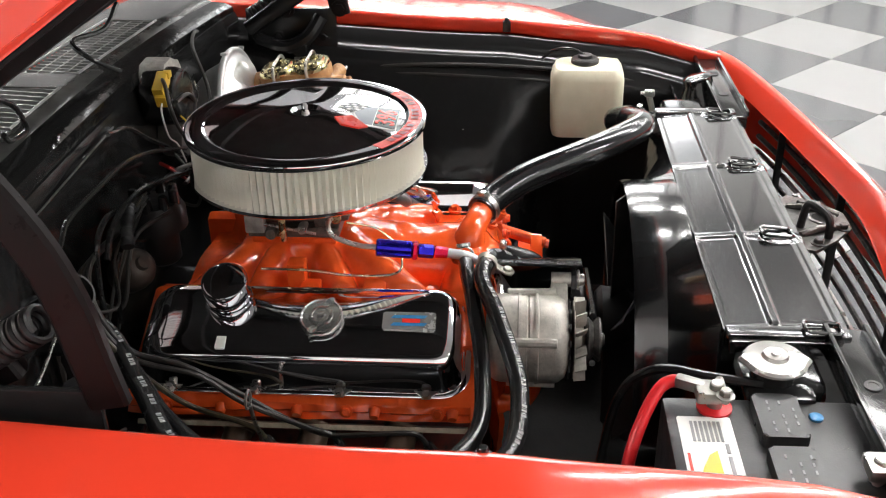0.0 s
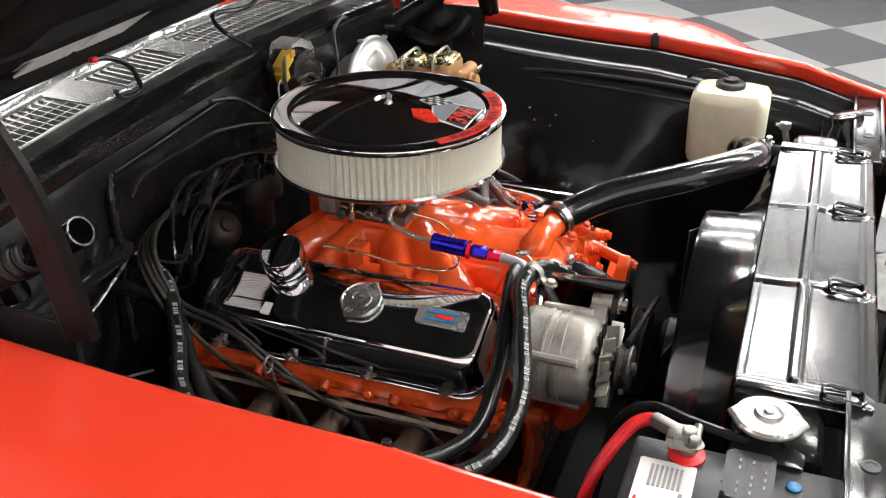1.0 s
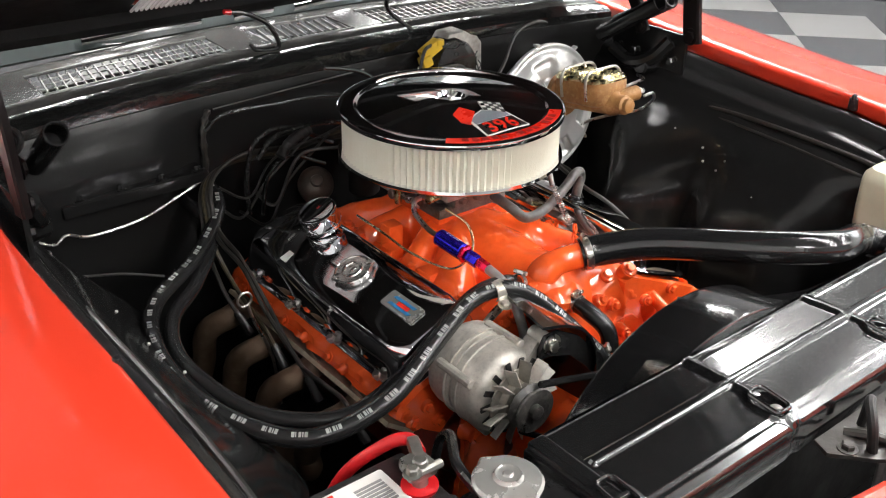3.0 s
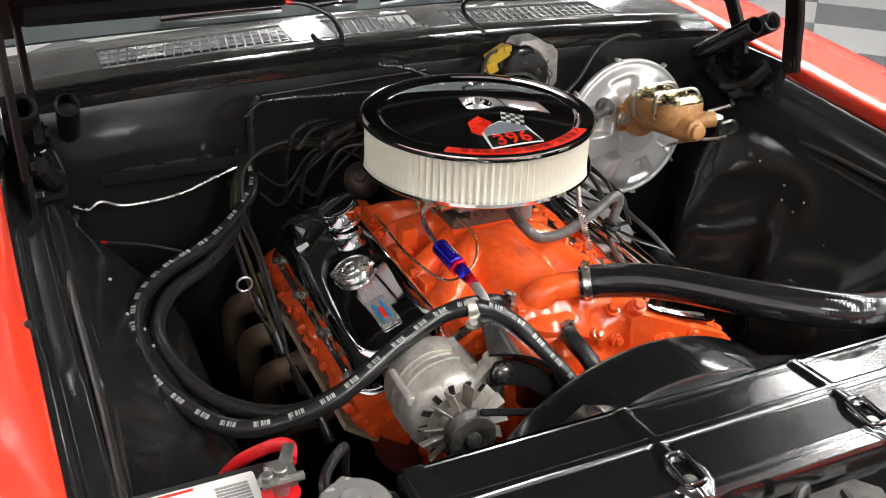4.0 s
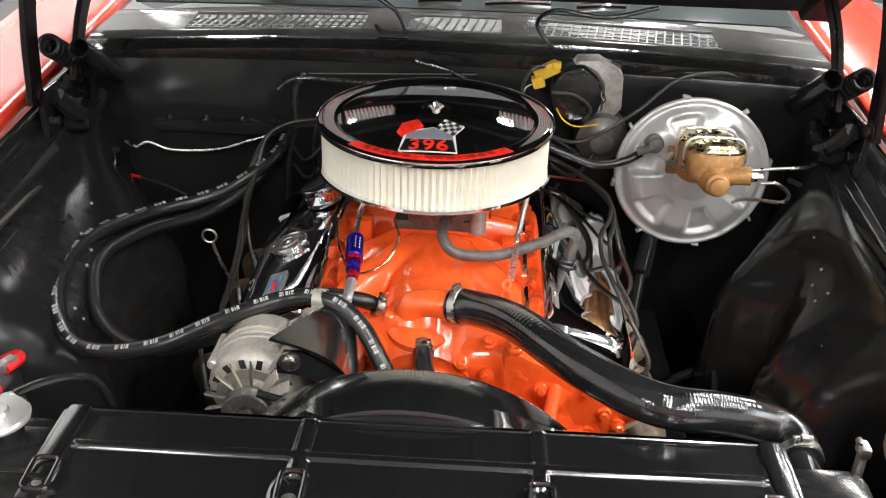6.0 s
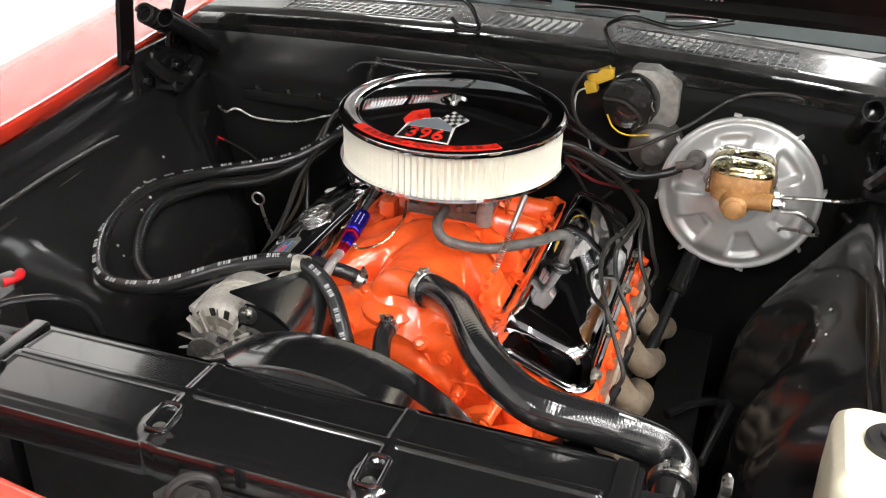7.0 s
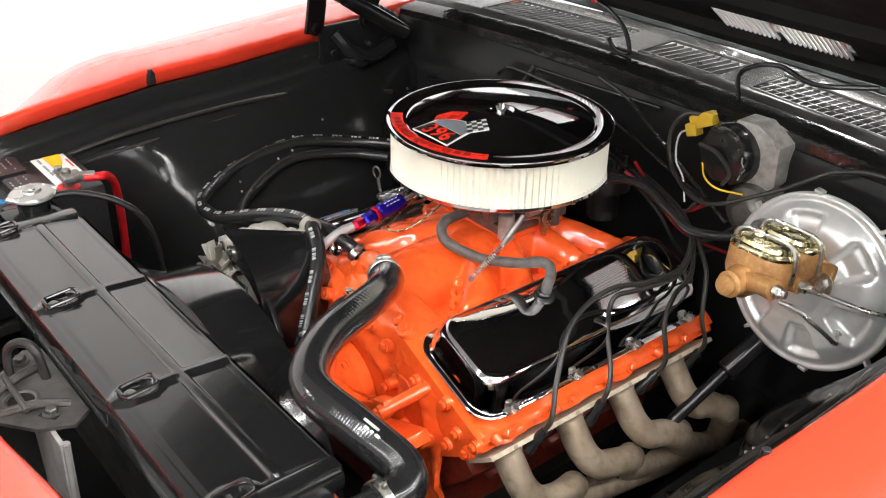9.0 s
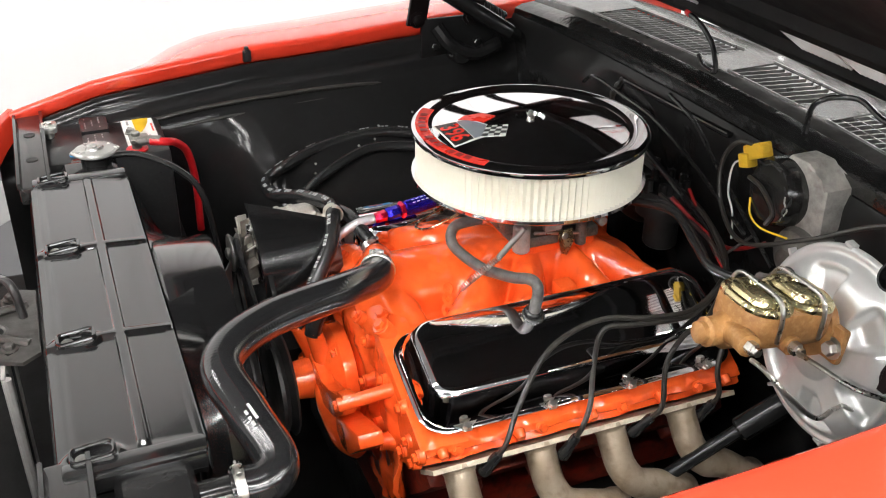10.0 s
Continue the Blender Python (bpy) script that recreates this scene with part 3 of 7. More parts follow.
def hood(car):
    """Open hood: red skin, black underside with ribs, open louvred vents near its rear edge."""
    pivot = Vector((CX, 0.44, 1.052))
    tilt = radians(HOOD_TILT)
    v0, v1 = 0.078, 0.155

    def at(x, d, n):
        return (CX + x, pivot.y - d * math.cos(tilt) + n * math.sin(tilt), pivot.z + d * math.sin(tilt) + n * math.cos(tilt))

    def skin(bm, xs, ds, point, thick):
        rows = [[bm.verts.new(point(x, d)) for d in ds] for x in xs]
        fs = []
        for i in range(len(xs) - 1):
            for j in range(len(ds) - 1):
                mx, md = (xs[i] + xs[i + 1]) / 2, (ds[j] + ds[j + 1]) / 2
                if v0 < md < v1 and any(p < mx < q for p, q in VENTS):
                    continue
                fs.append(bm.faces.new((rows[i][j], rows[i + 1][j], rows[i + 1][j + 1], rows[i][j + 1])))
        bmesh.ops.recalc_face_normals(bm, faces=fs)
        bmesh.ops.solidify(bm, geom=fs, thickness=thick)

    ds = [-0.03, 0.0, v0, v1, 0.25, 0.4, 0.55, 0.8, 1.0, 1.15, 1.2]
    edges = [e for p in VENTS for e in p]

    def top(x, d):
        edge = max(0, abs(x) - 0.69) / 0.025
        return at(x, d + (0.06 * (1 - (x / 0.715) ** 2) if d > 1 else 0), 0.03 - 0.028 * edge + 0.012 * (1 - (x / 0.7) ** 2))
    bm = B()
    skin(bm, sorted([-0.715 + 1.43 * k / 24 for k in range(25)] + edges), ds, top, 0.004)
    h = part("hood", bm, RED, car, "open red hood", 50)
    for s in (-1, 1):
        bm = B()
        sheet(bm, [[at(s * 0.712, d, -0.004), at(s * 0.716, d, 0.026), at(s * 0.70, d, 0.034)] for d in ds], 0.003)
        part("hood_edge", bm, RED, h)
        bm = B()
        sheet(bm, [[at(s * 0.711, d, -0.005), at(s * 0.66, d, -0.004), at(s * 0.652, d, 0.02)] for d in ds], 0.003)
        part("hood_flange", bm, HOODBLACK, h)
    bm = B()
    skin(bm, sorted([-0.655 + 1.31 * k / 20 for k in range(21)] + edges), ds, lambda x, d: at(x, d, 0.016), 0.004)
    part("underside", bm, HOODBLACK, h, "black hood underside")
    bm = B()
    for d in (0.0, 0.17, 1.1):
        w = 0.05
        r = [at(-0.64, d, 0.014), at(-0.64, d + 0.012, -0.004), at(-0.64, d + w, -0.004), at(-0.64, d + w + 0.012, 0.014)]
        q = [at(0.64, d, 0.014), at(0.64, d + 0.012, -0.004), at(0.64, d + w, -0.004), at(0.64, d + w + 0.012, 0.014)]
        ring_loft(bm, [r, q], True, True, True)
    for s in (-1, 1):
        for x in (0.58, 0.10):
            r = [at(s * (x - 0.04), 0.30, 0.014), at(s * (x - 0.03), 0.30, -0.016), at(s * (x + 0.03), 0.30, -0.016), at(s * (x + 0.04), 0.30, 0.014)]
            q = [at(s * (x - 0.04), 1.12, 0.014), at(s * (x - 0.03), 1.12, -0.016), at(s * (x + 0.03), 1.12, -0.016), at(s * (x + 0.04), 1.12, 0.014)]
            ring_loft(bm, [r, q], True, True, True)
    part("hood_ribs", bm, HOODBLACK, h, "black stamped hood frame")
    for a, b in VENTS:
        bm = B()
        n = int((b - a) / 0.0085)
        for i in range(n):
            x = a + (b - a) * (i + 0.5) / n
            tube(bm, [at(x - 0.004, v0 - 0.002, 0.006), at(x + 0.004, v1 + 0.002, 0.006)], 0.0025, 6, 1)
        part("hood_vent", bm, VENT, h, "bright ribbed hood vent")


def hinge(side, car):
    """Hood hinge: bracket, two arms, coil spring and a tube stop."""
    s = side
    x = CX + s * 0.635
    bm = B()
    add_box(bm, (x + s * 0.045, 0.17, 0.915), (0.010, 0.20, 0.09), 0.004)
    tube(bm, [(x + s * 0.03, 0.10, 0.945), (x + s * 0.012, 0.13, 0.905), (x + s * 0.005, 0.18, 0.885), (x + s * 0.012, 0.24, 0.90)], 0.016, 10, 6)
    rod(bm, (x + s * 0.04, 0.15, 0.885), (x - s * 0.005, 0.15, 0.885), 0.024, 0.020, 18)
    for y in (0.10, 0.20, 0.25):
        bolt(bm, (x + s * 0.04, y, 0.90), (-s, 0, 0), 0.009, 0.010)
    h = part("hood_hinge", bm, BLACK, car, "black hood hinge on the inner fender")
    bm = B()
    for xo, w, line in ((0.048, 0.042, [(0.060, 0.945), (0.070, 1.0), (0.080, 1.06), (0.105, 1.13), (0.165, 1.23)]), (0.02, 0.03, [(0.17, 0.95), (0.20, 1.01), (0.25, 1.07), (0.33, 1.12)])):
        bm = B()
        L = spline([(0, *q) for q in line], 4)
        rings = []
        for k, c in enumerate(L):
            d = (L[min(k + 1, len(L) - 1)] - L[max(k - 1, 0)]).normalized()
            n = Vector((0, -d.z, d.y)) * (w / 2)
            rings.append([c + n * f + Vector((x + s * xo + e, 0, 0)) for f, e in ((-1, -0.004), (-0.8, -0.007), (0.8, -0.007), (1, -0.004), (1, 0.005), (-1, 0.005))])
        ring_loft(bm, rings, True, True, True)
        bolt(bm, (x + s * (xo - 0.007), line[0][0] + 0.002, line[0][1] + 0.015), (-s, 0, 0), 0.012, 0.006)
        part("hinge_arm", bm, ARM, h, "dark glossy hinge arm")
    bm = B()
    c0, c1 = Vector((x + s * 0.035, 0.115, 1.03)), Vector((x + s * 0.033, 0.255, 0.945))
    n, v, t = basis(c1 - c0)
    L = (c1 - c0).length
    coil = [c0 + t * (L * k / 320) + n * (0.0165 * math.cos(k * 0.40)) + v * (0.0165 * math.sin(k * 0.40)) for k in range(321)]
    tube(bm, coil, 0.0036, 6, 1, smooth=False)
    part("spring", bm, SPRING, h, "coil spring")
    bm = B()
    p0, p1 = Vector((CX + s * 0.613, 0.100, 1.031)), Vector((CX + s * 0.608, 0.246, 0.935))
    w = 0.0175
    lathe(bm, p0, p1 - p0, [(w - 0.0025, 0.0), (w, 0.0), (w, (p1 - p0).length), (w / 2, (p1 - p0).length)], 20, False)
    lathe(bm, p0, p1 - p0, [(w - 0.0025, 0.0), (w - 0.0025, 0.05), (0.001, 0.052)], 20, False)
    part("stop_tube", bm, BLACK, h, "open-ended black tube")


def bumpers(car):
    for s in (-1, 1):
        bm = B()
        x = CX + s * 0.728
        e = 0.010 if s > 0 else 0.022
        add_box(bm, (CX + s * 0.712, -0.30, 0.912), (0.012, 0.018, 0.026), 0.004)
        rod(bm, (CX + s * 0.710, -0.30, 0.92), (CX + s * 0.710, -0.30, 0.931), 0.006, 0.005, 10)
        part("rubber_bumper", bm, RUBBER, car, "small black rubber hood stop")


def under(car):
    for s in (-1, 1):
        bm = B()
        add_box(bm, (CX + s * 0.40, -0.1, 0.36), (0.09, 1.7, 0.12), 0.01)
        part("frame_rail", bm, HOODBLACK, car, "black chassis rail")
    bm = B()
    add_box(bm, (CX, -0.18, 0.30), (0.75, 0.24, 0.12), 0.02)
    part("crossmember", bm, HOODBLACK, car, "black front crossmember")
    bm = B()
    add_box(bm, (CX, 0.55, 0.27), (1.3, 0.5, 0.02), 0.0)
    part("floor_pan", bm, HOODBLACK, car)
    # Black sheets added below the engine to make the bay's depth dark.
    bm = B()
    add_box(bm, (CX, -0.02, 0.255), (1.05, 0.84, 0.012), 0.0)
    add_box(bm, (CX + 0.14, -0.56, 0.255), (0.78, 0.24, 0.012), 0.0)
    add_box(bm, (CX - 0.47, -0.56, 0.255), (0.14, 0.24, 0.012), 0.0)
    part("dark_sheet", bm, HOODBLACK, car, "flat black sheet added under the engine for the bay's darkness")
    # Black sheet added to darken the gap ahead of the radiator support.
    bm = B()
    add_box(bm, (CX, -0.79, 0.50), (1.40, 0.22, 0.012), 0.0)
    part("front_dark_sheet", bm, HOODBLACK, car, "flat black sheet added behind the grille to hide the floor")
    for s in (-1, 1):
        bm = B()
        sheet(bm, [[(CX + s * w, y, z) for w in (0.40, 0.56, 0.7)] for y, z in ((-0.66, 0.80), (-0.67, 0.6), (-0.67, 0.3))], 0.004)
        part("core_support", bm, BLACK, car, "black radiator support wall")
        bm = B()
        add_box(bm, (CX + s * 0.54, -0.735, 0.828), (0.36, 0.05, 0.03), 0.006)
        rail = part("support_rail", bm, SCUFF, car, "scuffed glossy black upper rail")
        for dy in (-0.024, 0.024):
            bm = B()
            add_box(bm, (CX + s * 0.54, -0.735 + dy, 0.846), (0.355, 0.006, 0.012), 0.002)
            part("folded_edge", bm, SCUFF, rail)
        for dx in (0.48, 0.60):
            bm = B()
            lathe(bm, (CX + s * dx, -0.735, 0.8432), (0, 0, 1), [(0.010, 0), (0.010, 0.0012), (0.0065, 0.0012), (0.006, 0.0004)], 16)
            part("bolt_hole", bm, MATTE, rail, "dark bolt hole")


def wheels(car):
    """Front wheels that carry the body."""
    for s in (-1, 1):
        for y in (-0.06,):
            bm = B()
            c = (CX + s * 0.80, y, 0.325)
            lathe(bm, Vector(c) - Vector((s * 0.10, 0, 0)), (s, 0, 0), [(0.20, 0.0), (0.30, 0.005), (0.322, 0.03), (0.325, 0.10), (0.322, 0.17), (0.30, 0.195), (0.20, 0.20)], 48)
            w = part("wheel", bm, RUBBER, car, "black rubber tyre on a steel rim")
            bm = B()
            lathe(bm, Vector(c) - Vector((s * 0.09, 0, 0)), (s, 0, 0), [(0.20, 0.0), (0.195, 0.02), (0.10, 0.12), (0.198, 0.185), (0.203, 0.19)], 32)
            part("rim", bm, STEEL, w)


car = thing("car_body", (CX, 0, 0.0), "red car body around a black engine bay, hood open", "car")
for side in (-1, 1):
    fender(side, car)
    inner_fender(side, car)
    hinge(side, car)
nose(car)
cowl(car)
firewall(car)
windscreen(car)
hood(car)
bumpers(car)
under(car)
wheels(car)


# ---- the engine ----
def cover_frame(side, x=0.224, z=0.707, tilt=22):
    """Local axes of a valve cover: out (down the bank), along (rearward), up from the flange."""
    t = radians(tilt)
    u = Vector((side * math.cos(t), 0, -math.sin(t)))
    n = Vector((side * math.sin(t), 0, math.cos(t)))
    c = Vector((0.008 + side * (x - 0.008 + (0.005 if side > 0 else 0.0)), 0, z + (0.007 if side > 0 else 0.0)))
    return c, u, n


SPAN = {1: (-0.297, 0.212), -1: (-0.266, 0.222)}


def on_cover(side, u, y, n):
    c, a, b = cover_frame(side)
    return c + a * u + b * n + Vector((0, y, 0))


def valve_cover(side, engine):
    y0, y1 = SPAN[side]
    bm = B()
    rings = []
    rows = [(-0.084, 0.089, 0.0, 0.0, 0.042), (-0.084, 0.089, 0.0, 0.003, 0.042), (-0.082, 0.087, 0.002, 0.0045, 0.040), (-0.078, 0.083, 0.0065, 0.0045, 0.038)]
    for k in range(15):
        f = (k / 14) ** 0.6
        curl = 1 - max(0.0, 1 - f ** 3.4) ** (1 / 3.4)
        rows.append((-0.077 + 0.004 * f + 0.022 * curl, 0.0815 - 0.016 * f - 0.026 * curl, 0.0080 + 0.0075 * f + 0.022 * curl, 0.0055 + 0.0495 * f, 0.038 - 0.010 * curl))
    rows += [(-0.040, 0.027, 0.055, 0.0563, 0.025), (-0.02, 0.01, 0.09, 0.057, 0.012)]
    for ui, uo, e, h, r in rows:
        rings.append([on_cover(side, u, v, h) for u, v in rounded(ui, uo, y0 + e, y1 - e, r, 7)])
    ring_loft(bm, rings, True, False, True)
    vc = part("valve_cover", bm, CHROME, engine, "polished chrome valve cover", 50)
    c, a, n = cover_frame(side)
    rot = Matrix((Vector((0, 1, 0)), a, n)).transposed()
    for k in range(4):
        y = y0 + 0.06 + k * (y1 - y0 - 0.12) / 3
        p = on_cover(side, 0.088, y, 0.006)
        bm = B()
        fr4 = Matrix.Translation(p - a * 0.002) @ rot.to_4x4()
        prism(bm, [(-0.019, -0.007), (-0.008, 0.001), (-0.006, 0.007), (0.006, 0.007), (0.008, 0.001), (0.019, -0.007), (0.006, -0.009), (-0.006, -0.009)], 0.0005, 0.0028, fr4)
        up = Matrix.Translation(p - a * 0.009 + n * 0.002) @ (Matrix.Rotation(radians(-20 * side), 3, "Y") @ Matrix((Vector((0, 1, 0)), n, a)).transposed()).to_4x4()
        prism(bm, [(-0.005, 0.0), (0.005, 0.0), (0.011, 0.011), (0.003, 0.008), (0.0, 0.016), (-0.003, 0.008), (-0.011, 0.011)], 0.0, 0.0018, up)
        bolt(bm, p + n * 0.003, n, 0.0065, 0.007, False)
        part("hold_down", bm, STEEL, vc, "star-shaped hold-down tab and bolt")
    return vc


PORTS = {-1: (-0.172, -0.045, 0.066, 0.180), 1: (-0.248, -0.122, -0.006, 0.116)}


def cylinder_head(side, engine):
    """Orange casting below the cover, with a machined exhaust face and cast bosses."""
    y0, y1 = SPAN[side]
    y0, y1 = y0 - 0.007, y1 + 0.006
    bm = B()
    s = side
    prof = [(0.120, 0.742), (0.138, 0.748), (0.215, 0.712), (0.316, 0.668), (0.321, 0.659), (0.315, 0.652), (0.321, 0.645), (0.270, 0.606), (0.230, 0.58), (0.19, 0.55), (0.12, 0.62)]
    rings = []
    prof = [((1 - f) * a[0] + f * b[0], (1 - f) * a[1] + f * b[1]) for a, b in zip(prof, prof[1:] + prof[:1]) for f in (0.0, 0.34, 0.67)]
    for k in range(73):
        y = y0 + (y1 - y0) * k / 72
        e = 1 - 0.03 * (k in (0, 72))
        row = []
        for x, z in prof:
            out = step(0.27, 0.315, x) * (1 - step(0.668, 0.69, z))
            port = min(abs(y - q) for q in PORTS[s])
            lump = out * (0.006 * math.exp(-(port / 0.022) ** 2) - 0.004 + 0.005 * noise.noise((y * 45, z * 60, s * 3)))
            lump += 0.0022 * noise.noise((x * 60, y * 60, z * 60)) * (0 if z > 0.70 else 1)
            row.append(Vector((0.008 + s * (0.22 + (x - 0.228) * e + lump), y, 0.64 + (z - 0.64) * e + 0.5 * lump)))
        rings.append(row)
    ring_loft(bm, rings, True, True, True)
    for k in range(5):
        y = y0 + 0.03 + k * (y1 - y0 - 0.06) / 4
        rod(bm, (0.008 + s * 0.306, y, 0.660), (0.008 + s * 0.319, y, 0.655), 0.009, 0.007, 12)
    head = part("cylinder_head", bm, ORANGE, engine, "orange painted cylinder head", 40)
    for xx, z in ((0.262, 0.652), (0.240, 0.618), (0.235, 0.690), (0.302, 0.655), (0.285, 0.632)):
        bm = B()
        rod(bm, (0.008 + s * xx, y0 + 0.006, z), (0.008 + s * xx, y0 - 0.005, z), 0.012, 0.010, 14)
        bolt(bm, (0.008 + s * xx, y0 - 0.005, z), (0, -1, 0), 0.007, 0.006)
        part("head_bolt", bm, ORANGE, head)
    for k in range(4):
        bm = B()
        bolt(bm, (0.008 + s * 0.312, y0 + 0.05 + k * 0.13, 0.660), (s, 0, 0.4), 0.0065, 0.006)
        part("head_bolt", bm, ORANGE, head)
    bm = B()
    prism(bm, [(y0 + 0.01, -0.030), (y0 + 0.04, -0.034), (y1 - 0.04, -0.034), (y1 - 0.02, -0.03), (y1 - 0.02, 0.030), (y0 + 0.01, 0.030)], -0.0035, 0.0035,
          Matrix.Translation((0.008 + s * 0.300, 0, 0.622)) @ Matrix((Vector((0, 1, 0)), Vector((s * 0.80, 0, 0.60)), Vector((s * 0.60, 0, -0.80)))).transposed().to_4x4())
    part("exhaust_flange", bm, GASKET, head, "pale header flange")
    return head




def headers(side):
    """Four exhaust tubes that bend down and back into a collector."""
    s = side
    steel = HEADER if s > 0 else SHADEDHEADER
    h = thing("exhaust_header", (0.008 + s * 0.36, 0.05, 0.45), "heat-stained bare steel exhaust header with four tubes" if s > 0 else "rust-brown exhaust header with four tubes, darkened for shade", "exhaust header", "exhaust headers")
    for k, y in enumerate(PORTS[s]):
        x = 0.008 + s * 0.302
        bm = B()
        d = 0.005 * k
        if s > 0:
            pts = [(x, y, 0.622), (x + 0.018, y, 0.600), (x + 0.038, y + 0.004, 0.572), (x + 0.052, y + 0.022, 0.548), (x + 0.056, y + 0.056, 0.536), (x + 0.050 + d, y + 0.090, 0.528 - d),
                   (x + 0.036 + d, y + 0.118, 0.510 - d), (x + 0.026 + d, y + 0.140, 0.470 - d), (x + 0.02, max(y + 0.17, 0.28), 0.38 - d), (x + 0.01, 0.42, 0.33)]
        else:
            pts = [(x, y, 0.622), (x - 0.018, y + 0.003, 0.610), (x - 0.036, y + 0.008, 0.600), (x - 0.054, y + 0.018, 0.590), (x - 0.066, y + 0.034, 0.572), (x - 0.068, y + 0.050, 0.543),
                   (x - 0.064, y + 0.070, 0.503 - d), (x - 0.056, y + 0.105, 0.453 - d), (x - 0.04, max(y + 0.17, 0.28), 0.38 - d), (x - 0.03, 0.42, 0.33)]
        tube(bm, pts, 0.0225 if s > 0 else 0.0208, 18, 7)
        part("tube", bm, steel, h)
        bm = B()
        ax = Vector(pts[1]) - Vector(pts[0])
        lathe(bm, Vector(pts[0]) - ax.normalized() * 0.002, ax, [(0.029, 0), (0.029, 0.005), (0.0245, 0.008), (0.0235, 0.012)], 20)
        part("weld_collar", bm, steel, h, "welded collar at the flange")
    return h


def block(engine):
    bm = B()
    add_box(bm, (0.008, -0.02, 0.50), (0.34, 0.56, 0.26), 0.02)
    part("engine_block", bm, SHADEDBLOCK, engine, "grimy orange engine block, darkened for shade")
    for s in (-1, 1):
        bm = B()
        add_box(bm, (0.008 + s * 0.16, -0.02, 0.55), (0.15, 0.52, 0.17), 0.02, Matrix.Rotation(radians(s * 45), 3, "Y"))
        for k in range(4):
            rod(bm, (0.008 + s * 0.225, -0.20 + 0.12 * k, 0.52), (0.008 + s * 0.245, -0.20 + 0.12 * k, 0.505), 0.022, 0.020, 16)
        part("cylinder_bank", bm, SHADEDBLOCK, engine, "grimy orange cylinder bank, darkened for shade")
    bm = B()
    add_box(bm, (0.008, -0.02, 0.335), (0.26, 0.50, 0.10), 0.02)
    part("oil_pan", bm, MATTE, engine, "dark oil pan")
    # cast front wall: rolled top rail, round cover, a column below each head and lumpy skin
    bm = B()
    rows = []
    nx, nz = 96, 60
    for i in range(nx + 1):
        x = -0.215 + 0.45 * i / nx
        ax = abs(x - 0.008)
        top = 0.748 - 0.42 * max(0.0, ax - 0.128)
        row = [(-0.255, top + 0.006), (-0.266, top + 0.006), (-0.278, top + 0.003), (-0.289, top - 0.004), (-0.297, top - 0.014)]
        row += [(-0.301, top - 0.026 - (top - 0.026 - 0.45) * j / nz) for j in range(nz + 1)]
        out = []
        for y, z in row:
            deep = step(0.0, 0.03, top - z)
            xc = min(0.245, 0.207 + 0.36 * (0.611 - min(z, 0.68)))
            col = math.exp(-((ax - xc) / 0.022) ** 2) * step(0.0, 0.06, top - z)
            r = math.hypot(x - 0.008, z - 0.590)
            cover = 1 - step(0.112, 0.130, r)
            pocket = math.exp(-(((ax - 0.158) / 0.024) ** 2 + ((z - 0.625) / 0.035) ** 2) ** 2)
            ridge = math.exp(-((ax - 0.118 - 0.10 * (0.70 - z)) / 0.007) ** 2) * step(0.02, 0.05, top - z)
            y -= 0.013 * col + 0.011 * cover + 0.006 * ridge - 0.018 * pocket
            y -= deep * (0.007 * noise.noise((x * 24, z * 24, 3)) + 0.0045 * max(0.0, noise.noise((x * 52, z * 52, 8))) + 0.0015 * noise.noise((x * 110, z * 110, 8)))
            out.append(Vector((x, y, z + 0.002 * noise.noise((x * 40, y * 40, 5)))))
        rows.append(out)
    sheet(bm, rows, 0.008)
    wall = part("front_casting", bm, ORANGE, engine, "lumpy orange cast front wall of the block", 60)
    for p, d, r, h in (((0.136, -0.286, 0.742), (0, -0.6, 0.8), 0.014, 0.022), ((0.208, -0.318, 0.607), (0, -1, 0.1), 0.013, 0.012), ((0.098, -0.298, 0.708), (0, -1, 0.2), 0.011, 0.012), ((0.062, -0.304, 0.728), (0, -0.8, 0.6), 0.011, 0.010),
                       ((-0.095, -0.298, 0.712), (0, -1, 0.2), 0.012, 0.014), ((-0.130, -0.286, 0.740), (0, -0.6, 0.8), 0.013, 0.018), ((0.176, -0.300, 0.690), (0, -1, 0.2), 0.010, 0.012), ((-0.205, -0.318, 0.607), (0, -1, 0.1), 0.013, 0.012),
                       ((0.120, -0.312, 0.655), (0, -1, 0), 0.010, 0.010), ((0.148, -0.302, 0.590), (0, -1, 0), 0.012, 0.014), ((-0.06, -0.305, 0.725), (0, -0.9, 0.5), 0.011, 0.010)):
        bm = B()
        d = Vector(d).normalized()
        p = Vector(p)
        lathe(bm, p - d * 0.012, d, [(r * 1.35, 0), (r * 1.25, 0.006), (r, 0.012), (r, 0.010 + h), (r * 0.85, 0.012 + h)], 16)
        bolt(bm, p + d * h, d, r * 0.62, 0.006)
        part("boss", bm, ORANGE, wall, "cast boss with a painted bolt")
    # water pump low in front of the wall
    bm = B()
    lathe(bm, (0.008, -0.318, 0.600), (0, -1, 0), [(0.080, 0), (0.080, 0.02), (0.066, 0.036), (0.036, 0.046), (0.030, 0.09), (0.020, 0.095)], 28)
    for s in (-1, 1):
        tube(bm, [(0.008 + s * 0.02, -0.350, 0.605), (0.008 + s * 0.062, -0.358, 0.585), (0.008 + s * 0.092, -0.350, 0.550), (0.008 + s * 0.10, -0.325, 0.525)], 0.025, 16, 6, lambda k: 1 + 0.06 * math.sin(k * 9))
    rod(bm, (0.020, -0.352, 0.62), (0.022, -0.372, 0.700), 0.016, 0.013, 14)
